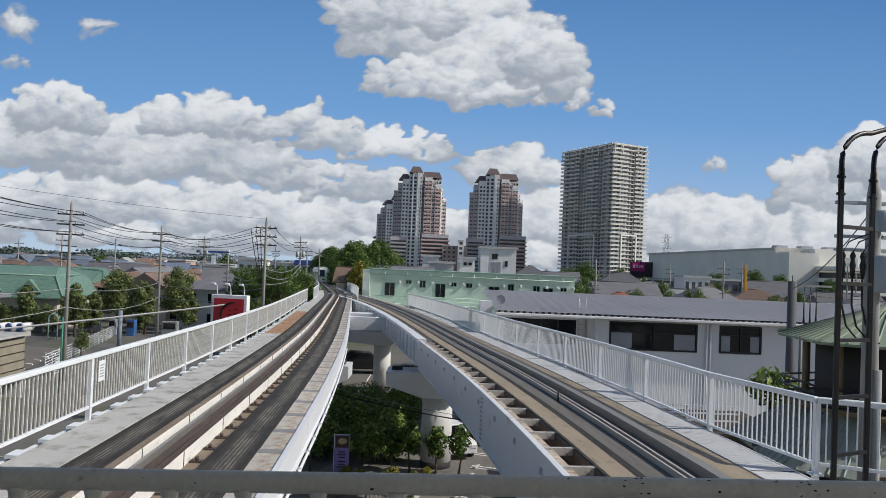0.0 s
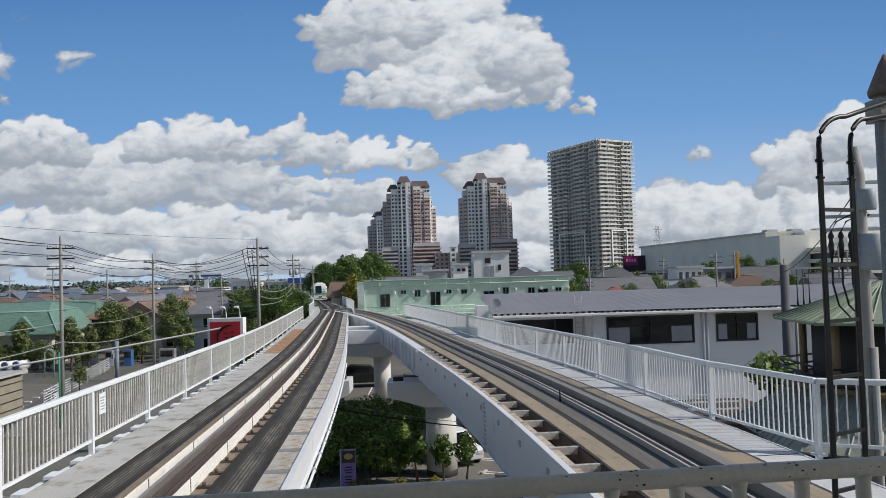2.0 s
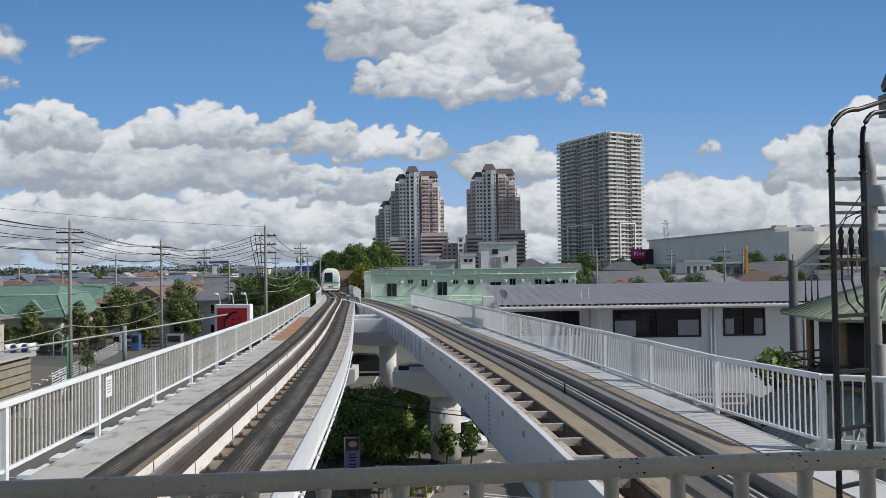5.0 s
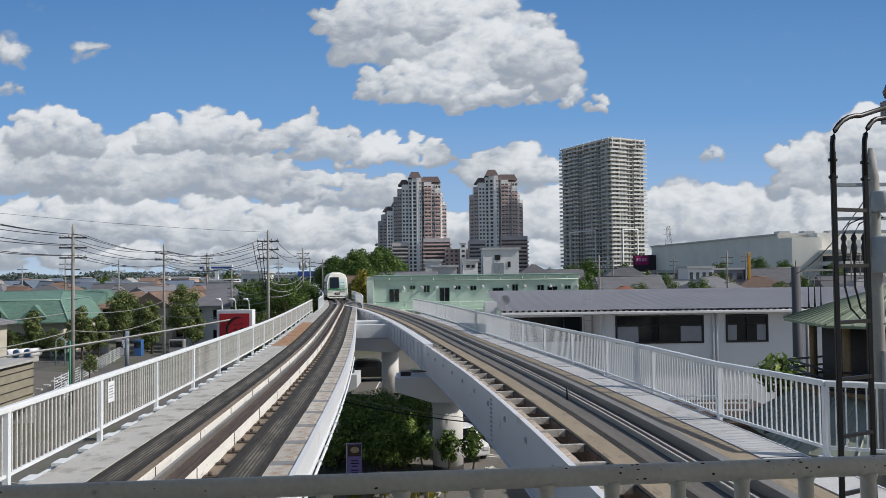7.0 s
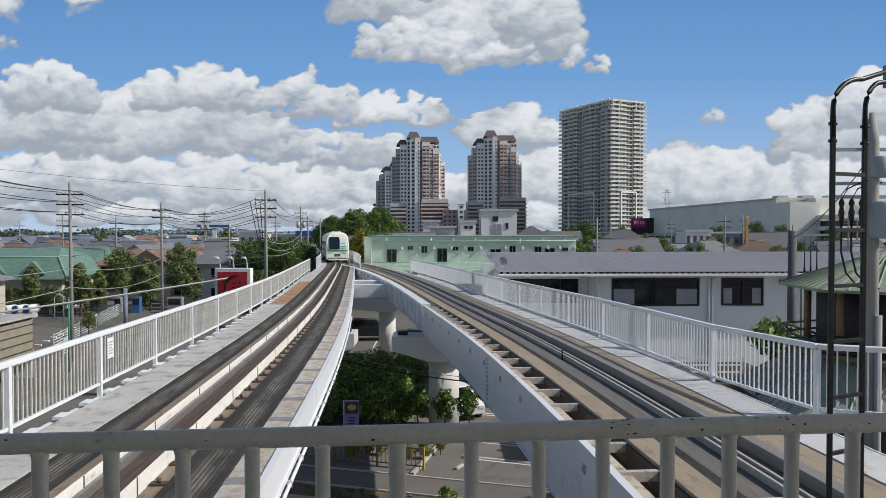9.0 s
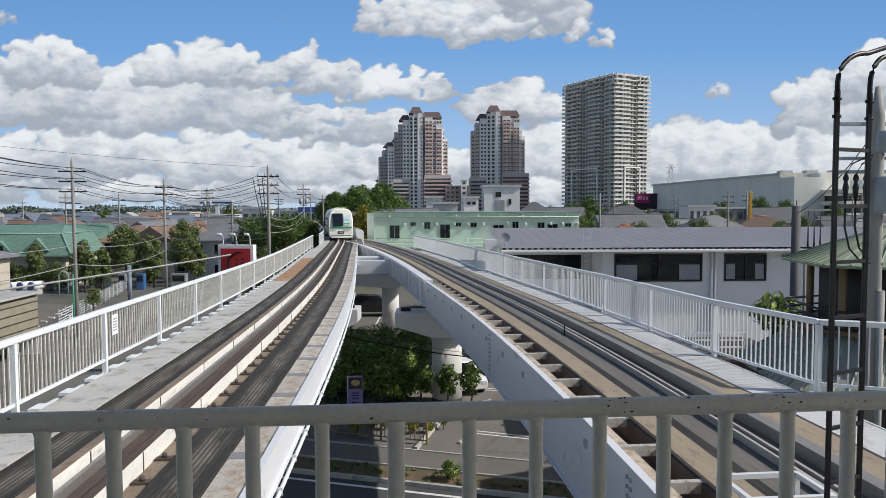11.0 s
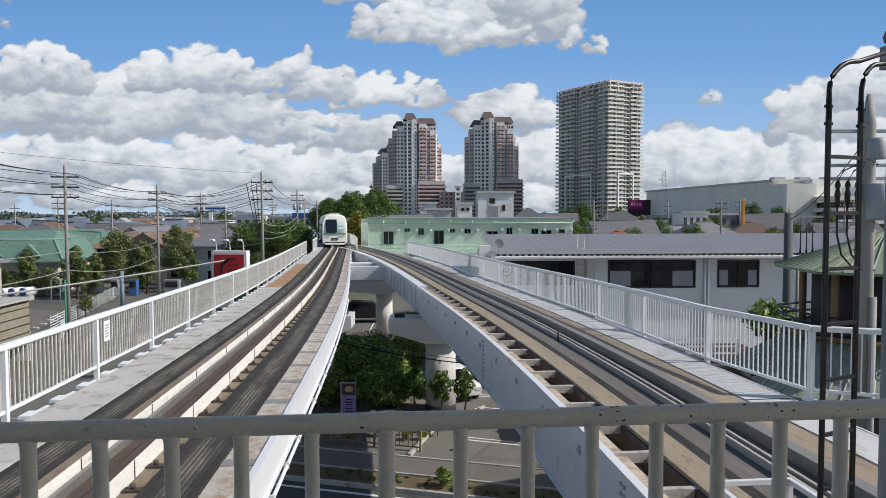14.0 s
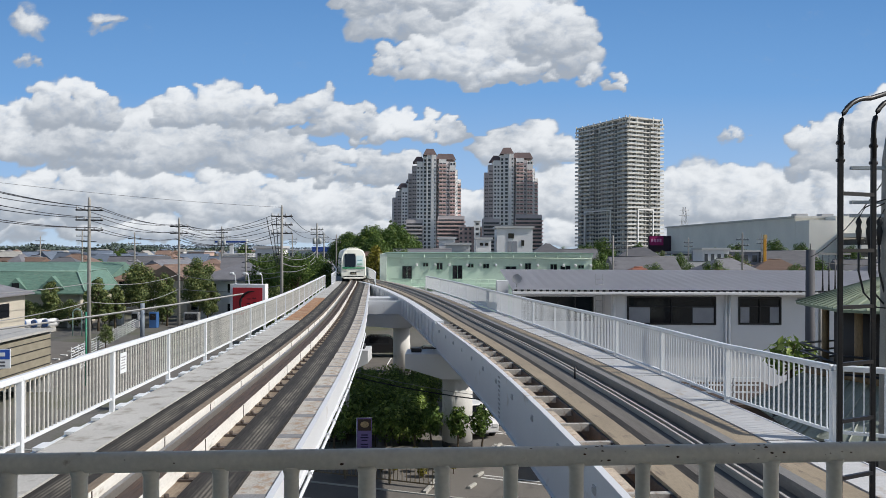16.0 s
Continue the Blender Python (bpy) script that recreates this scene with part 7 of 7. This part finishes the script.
def near_poles():
    p = thing("utility_pole", "near concrete utility pole with transformers and cable terminals", "utility pole", m=Matrix.Translation((10.75, 18.2, 0)) @ Matrix.Diagonal((1.25, 1.25, 1, 1)))
    bm = bmesh.new()
    tube(bm, [(0, 0, -0.1), (0, 0, 11.91), (0, 0, 12.62)], [0.2, 0.13, 0.05], 18)
    part("shaft", bm, POLE_CONC, p)
    tp = mat("transformer_grey", (0.33, 0.36, 0.38), 0.5)
    for z0, z1, r, x in ((9.51, 10.42, 0.24, 0.12), (11.0, 11.52, 0.17, 0.05)):
        bm = bmesh.new()
        tube(bm, [(x, -0.2, z0), (x, -0.2, z0 + 0.04), (x, -0.2, z1 - 0.05), (x, -0.2, z1)], [r * 0.9, r, r, r * 0.8], 16)
        part("transformer", bm, tp, p, "grey transformer drum")
    for z in (11.71, 10.87, 10.54):
        part("cross_arm", new_box(-0.75, 0.6, -0.05, 0.05, z - 0.04, z + 0.04), tp, p)
    for k, x in enumerate((-0.62, -0.42, -0.22)):
        bm = bmesh.new()
        tube(bm, [(x, -0.05, 10.48), (x, -0.05, 10.38), (x, -0.05, 10.29), (x, -0.05, 10.16), (x, -0.05, 9.83)], [0.03, 0.06, 0.035, 0.06, 0.03], 8)
        part("cable_terminal", bm, BLACK, p, "black cable terminal")
        bm = bmesh.new()
        tube(bm, [(x, -0.05, 9.83), (x, -0.05, 9.18), (x + 0.1, -0.05, 8.66), (x + 0.35, -0.05, 8.3), (0.1, -0.12, 8.27)], 0.02, 6)
        part("cable", bm, BLACK, p)
        bm = bmesh.new()
        tube(bm, [(x, -0.05, 10.48), (x + 0.12, -0.05, 10.74), (x + 0.4, -0.05, 10.9), (0.05, -0.1, 11.0)], 0.016, 6)
        part("cable", bm, BLACK, p)
    bm = bmesh.new()
    tube(bm, [(0.05, -0.2, 0.0), (0.05, -0.2, 7.62)], 0.07, 10)
    part("conduit", bm, POLE_CONC, p, "grey cable conduit")
    q = thing("utility_pole", "dark utility pole in front of the workshop", "utility pole", m=pose(14.5, 30, 0))
    bm = bmesh.new()
    tube(bm, [(0, 0, -0.1), (0, 0, 9.7)], [0.22, 0.17], 14)
    part("shaft", bm, mat("dark_pole", (0.10, 0.10, 0.11), 0.8), q)
    bm = bmesh.new()
    tube(bm, [(0, 0, 9.7), (0, 0, 9.95)], 0.015, 6)
    part("spike", bm, DARK_STEEL, q)
    part("cross_arm", new_box(-0.1, 1.6, -0.05, 0.05, 9.5, 9.58), POLE_CONC, q)
    for x in (0.5, 0.75, 1.0):
        bm = bmesh.new()
        tube(bm, [(x, 0, 9.5), (x, 0, 8.3), (x, 0, 8.0)], [0.012, 0.03, 0.045], 8)
        part("cable_terminal", bm, BLACK, q)
    bm = bmesh.new()
    tube(bm, [(0.35, -0.1, 0), (0.35, -0.1, 7.6), (0.1, -0.1, 7.9)], 0.06, 8)
    part("conduit", bm, POLE_CONC, q)
    wire((14.5, 30, 9.4), (10.75, 18.2, 11.6), 0.3, 0.015)
    wire((14.5, 30, 9.2), (30, 34, 9.4), 0.3, 0.015)


near_poles()


def pavilion():
    p = thing("pavilion", "old hexagonal pavilion with a pale green sheet roof and timber balcony", "pavilion", m=pose(13.5, 21.8, 0, 0, 0, 25))

    def ring(r, z):
        return [Vector((r * math.cos(a), r * math.sin(a), z)) for a in (k * math.pi / 3 for k in range(6))]

    def slope(name, r0, z0, r1, z1, label, sheet=COPPER):
        lo, hi = ring(r0, z0), ring(r1, z1)
        bm = bmesh.new()
        for k in range(6):
            v = [bm.verts.new(q) for q in (lo[k], lo[(k + 1) % 6], hi[(k + 1) % 6], hi[k])]
            bm.faces.new(v)
        bmesh.ops.remove_doubles(bm, verts=bm.verts, dist=0.001)
        bmesh.ops.solidify(bm, geom=bm.faces[:], thickness=0.08)
        rf = part(name, bm, sheet, p, label)
        for k in range(6):
            n = max(3, round((lo[(k + 1) % 6] - lo[k]).length / 0.36))
            for j in range(n + 1):
                f = j / n
                a, b = lo[k].lerp(lo[(k + 1) % 6], f), hi[k].lerp(hi[(k + 1) % 6], f)
                bm = bmesh.new()
                tube(bm, [a + Vector((0, 0, 0.02)), b + Vector((0, 0, 0.02))], 0.028, 4)
                part("seam", bm, sheet, rf)

    slope("roof", 3.1, 8.05, 0.12, 9.1, "pale green standing-seam roof")
    slope("lower_roof", 4.5, 4.7, 2.4, 6.1, "pale weathered lower roof", mat("weathered_sheet", (0.30, 0.33, 0.28), 0.6, scale=1.0, vary=0.2, stain=(0.14, 0.15, 0.13), stain_amount=0.25))
    bm = bmesh.new()
    tube(bm, [(0, 0, 5.4), (0, 0, 8.12)], 2.15, 6)
    part("body", bm, mat("pavilion_dark", (0.035, 0.03, 0.028), 0.7), p, "dark timber body")
    for k in range(6):
        a = k * math.pi / 3
        bm = bmesh.new()
        tube(bm, [(2.25 * math.cos(a), 2.25 * math.sin(a), 5.6), (2.25 * math.cos(a), 2.25 * math.sin(a), 8.05)], 0.11, 8)
        part("post", bm, WOOD, p, "brown timber post")
    for z in (6.25, 6.5, 6.75):
        bm = bmesh.new()
        pts = ring(2.95, z)
        tube(bm, pts + [pts[0]], 0.035, 6)
        part("balcony_rail", bm, DARK_STEEL, p)
    bm = bmesh.new()
    tube(bm, [(0, 0, 6.05), (0, 0, 6.2)], 3.0, 6)
    part("balcony_floor", bm, WOOD, p)
    bm = bmesh.new()
    tube(bm, [(0, 0, -0.1), (0, 0, 4.85)], 3.9, 6)
    part("lower_wall", bm, mat("lower_dark", (0.06, 0.05, 0.045), 0.8), p)


pavilion()


def track_frame():
    f = thing("steel_frame", "small white angle-steel frame beside the curved track", "frame", m=pose(3.2, 6.9, 6.66, 0, 0, 5))
    for x in (-0.4, 0.4):
        for y in (-0.3, 0.3):
            part("leg", new_box(x - 0.025, x + 0.025, y - 0.025, y + 0.025, 0, 0.33), GIRDER, f)
    for y in (-0.3, 0.3):
        part("bar", new_box(-0.425, 0.425, y - 0.025, y + 0.025, 0.33, 0.38), GIRDER, f)
    for x in (-0.4, 0.4):
        part("bar", new_box(x - 0.025, x + 0.025, -0.275, 0.275, 0.33, 0.38), GIRDER, f)


track_frame()


def pylon(x, y, h):
    p = thing("pylon", "distant grey lattice power pylon", "pylon", m=pose(x, y, 0))
    bm = bmesh.new()
    w = h * 0.09
    for sx in (-1, 1):
        for sy in (-1, 1):
            tube(bm, [(sx * w, sy * w, 0), (sx * w * 0.25, sy * w * 0.25, h)], 0.28, 4)
    for k in range(8):
        f0, f1 = k / 8, (k + 1) / 8
        a, b = w * (1 - 0.75 * f0), w * (1 - 0.75 * f1)
        tube(bm, [(-a, -a, h * f0), (b, -b, h * f1)], 0.18, 4)
        tube(bm, [(a, -a, h * f0), (-b, -b, h * f1)], 0.18, 4)
    for z in (0.72, 0.83, 0.94):
        tube(bm, [(-w * 1.1, 0, h * z), (w * 1.1, 0, h * z)], 0.3, 4)
    part("lattice", bm, GREY_WALL, p)


pylon(280, 900, 61)


def dish():
    d = thing("satellite_dish", "pale round satellite dish on the workshop roof", "dish", m=pose(3.5, 40.2, 7.6) @ Matrix.Diagonal((0.62, 0.62, 0.62, 1)))
    bm = bmesh.new()
    tube(bm, [(0, 0, -0.1), (0, 0, 0.5)], 0.04, 8)
    part("mount", bm, GREY_WALL, d)
    bm = bmesh.new()
    rings = [[bm.verts.new((r * math.cos(a), -0.1 - 0.5 * (0.45 - r) * 0.3 - 0.15 * (r / 0.45) ** 2, 0.75 + r * math.sin(a))) for a in (k * math.pi / 12 for k in range(24))] for r in (0.02, 0.15, 0.3, 0.42)]
    for a, b in zip(rings, rings[1:]):
        for k in range(24):
            bm.faces.new((a[k], a[(k + 1) % 24], b[(k + 1) % 24], b[k]))
    bmesh.ops.solidify(bm, geom=bm.faces[:], thickness=0.02)
    part("dish", bm, GREY_WALL, d)


dish()


# ---- train ----
def build_train():
    t = thing("train", "cream light-rail train with a green band and dark windscreen", "train")
    section = [(-1.2, 0.35), (-1.25, 0.7), (-1.25, 2.1), (-1.17, 2.75), (-0.98, 3.12), (-0.62, 3.3), (0.62, 3.3), (0.98, 3.12), (1.17, 2.75), (1.25, 2.1), (1.25, 0.7), (1.2, 0.35)]

    def shell(length, nose):
        bm = bmesh.new()
        stations = [(0.0, 0.93, 0.05), (0.12, 0.985, 0.02), (0.45, 1.0, 0.0), (length - 0.3, 1.0, 0.0), (length, 0.95, 0.0)]
        rings = [[bm.verts.new((x * k, y + (nose * max(0, z - 1.4) ** 1.5 * 0.22 if i < 3 else 0), 1.7 + (z - 1.7) * k)) for x, z in section] for i, (y, k, q) in enumerate(stations)]
        n = len(section)
        for a, b in zip(rings, rings[1:]):
            for k in range(n):
                f = bm.faces.new((a[k], b[k], b[(k + 1) % n], a[(k + 1) % n]))
                f.smooth = True
        bm.faces.new(rings[0]), bm.faces.new(rings[-1][::-1])
        bmesh.ops.recalc_face_normals(bm, faces=bm.faces)
        return bm

    cars = []
    for i in range(3):
        body = part("car_body", shell(8.8, 1.0 if i == 0 else 0.0), TRAIN_WHITE, t, "cream rounded car body")
        cars.append(body)
        for s in (-1, 1):
            part("green_band", new_box(s * 1.256 - 0.008, s * 1.256 + 0.008, 0.5, 8.5, 1.22, 1.42), TRAIN_GREEN, body, "green side band")
            for k in range(4):
                part("side_window", new_box(s * 1.25 - 0.02, s * 1.25 + 0.02, 0.9 + 1.95 * k, 2.4 + 1.95 * k, 1.55, 2.25), TRAIN_GLASS, body)
        for y in (1.6, 7.2):
            for s in (-1, 1):
                bm = bmesh.new()
                tube(bm, [(s * 0.78, y, 0.42), (s * 1.08, y, 0.42)], 0.385, 20)
                part("tyre", bm, RUBBER, body)
        part("underframe", new_box(-0.95, 0.95, 0.3, 8.5, 0.2, 0.5), DARK_STEEL, body)
        part("roof_unit", new_box(-0.55, 0.55, 3.2, 5.6, 3.26, 3.42, bevel=0.05), TRAIN_WHITE, body)
    lead = cars[0]

    def face(name, x0, x1, z0, z1, y, mt, label="", d=0.03):
        bm = bmesh.new()
        zs = np.linspace(z0, z1, 6)

        def yy(z):
            return y + max(0, z - 1.4) ** 1.5 * 0.22

        f = [[bm.verts.new((x, yy(z), z)) for x in (x0, x1)] for z in zs]
        b = [[bm.verts.new((x, yy(z) + d, z)) for x in (x0, x1)] for z in zs]
        for k in range(5):
            bm.faces.new((f[k][0], f[k][1], f[k + 1][1], f[k + 1][0]))
            bm.faces.new((b[k][1], b[k][0], b[k + 1][0], b[k + 1][1]))
            bm.faces.new((f[k][0], f[k + 1][0], b[k + 1][0], b[k][0]))
            bm.faces.new((f[k][1], b[k][1], b[k + 1][1], f[k + 1][1]))
        bm.faces.new((f[0][0], b[0][0], b[0][1], f[0][1])), bm.faces.new((f[5][0], f[5][1], b[5][1], b[5][0]))
        part(name, bm, mt, lead, label)

    face("windscreen", -0.86, 0.2, 1.48, 2.82, -0.015, TRAIN_GLASS, "large dark windscreen")
    face("door_panel", 0.28, 0.98, 1.62, 2.62, -0.012, mat("pale_poster", (0.62, 0.74, 0.74), 0.4, vary=0.1, scale=3), "pale blue front panel")
    face("panel_bar", 0.36, 0.9, 1.72, 1.82, -0.018, TRAIN_GREEN)
    face("panel_bar", 0.4, 0.86, 2.1, 2.2, -0.018, mat("panel_ink", (0.2, 0.4, 0.45), 0.5))
    face("green_band", -1.14, 1.14, 1.32, 1.44, -0.013, TRAIN_GREEN, "green front band")
    face("route_plate", -0.32, 0.3, 0.72, 0.98, -0.02, BLACK, "black destination plate")
    for x in (-0.95, -0.62, 0.55, 0.88):
        face("headlight", x - 0.12, x + 0.12, 1.08, 1.22, -0.03, mat("head_lamp", (0.7, 0.68, 0.6), 0.15))
    face("text_bar", -0.2, 0.2, 0.82, 0.88, -0.025, mat("plate_ink", (0.5, 0.45, 0.3), 0.6))
    part("bumper", new_box(-1.0, 1.0, -0.12, 0.3, 0.28, 0.46, bevel=0.04), TRAIN_WHITE, lead, "cream bumper beam")
    # dark box draws the shade of the gap above the bumper
    part("nose_gap_shade", new_box(-1.02, 1.02, -0.03, 0.3, 0.46, 0.56), DARK_STEEL, lead, "dark strip coloured as the shaded gap under the nose")
    return t, cars


train, cars = build_train()

DISTANCE = [(0, 165), (1, 155), (2, 145), (3, 134.5), (4, 123.5), (5, 112.5), (6, 103), (7, 96), (8, 90.5), (9, 86.5), (10, 83.8), (11, 82), (12, 80.8), (13, 80.2), (14, 79.9), (15, 79.8), (16, 79.8)]
TRAIN_SIZE = 1.08


def motions():
    rows, back = [], [[], []]
    train.scale = (TRAIN_SIZE,) * 3
    for i in range(33):
        s = i * 0.5
        y = float(np.interp(s, [d[0] for d in DISTANCE], [d[1] for d in DISTANCE]))
        p = on(LEFT, y, 0.0, 0.02)
        m = Matrix.Translation(p) @ pose(0, 0, 0, 0, 0, heading(LEFT, y + 4))
        rows.append((s, m))
        for k in (1, 2):
            yk = y + 8.9 * TRAIN_SIZE * k * math.cos(radians(heading(LEFT, y)))
            mk = Matrix.Translation(on(LEFT, yk, 0.0, 0.02)) @ pose(0, 0, 0, 0, 0, heading(LEFT, yk + 4))
            local = m.inverted() @ mk
            local.translation /= TRAIN_SIZE
            back[k - 1].append((s, local))
    walk(train, rows)
    for k in (1, 2):
        walk(cars[k], back[k - 1])


motions()
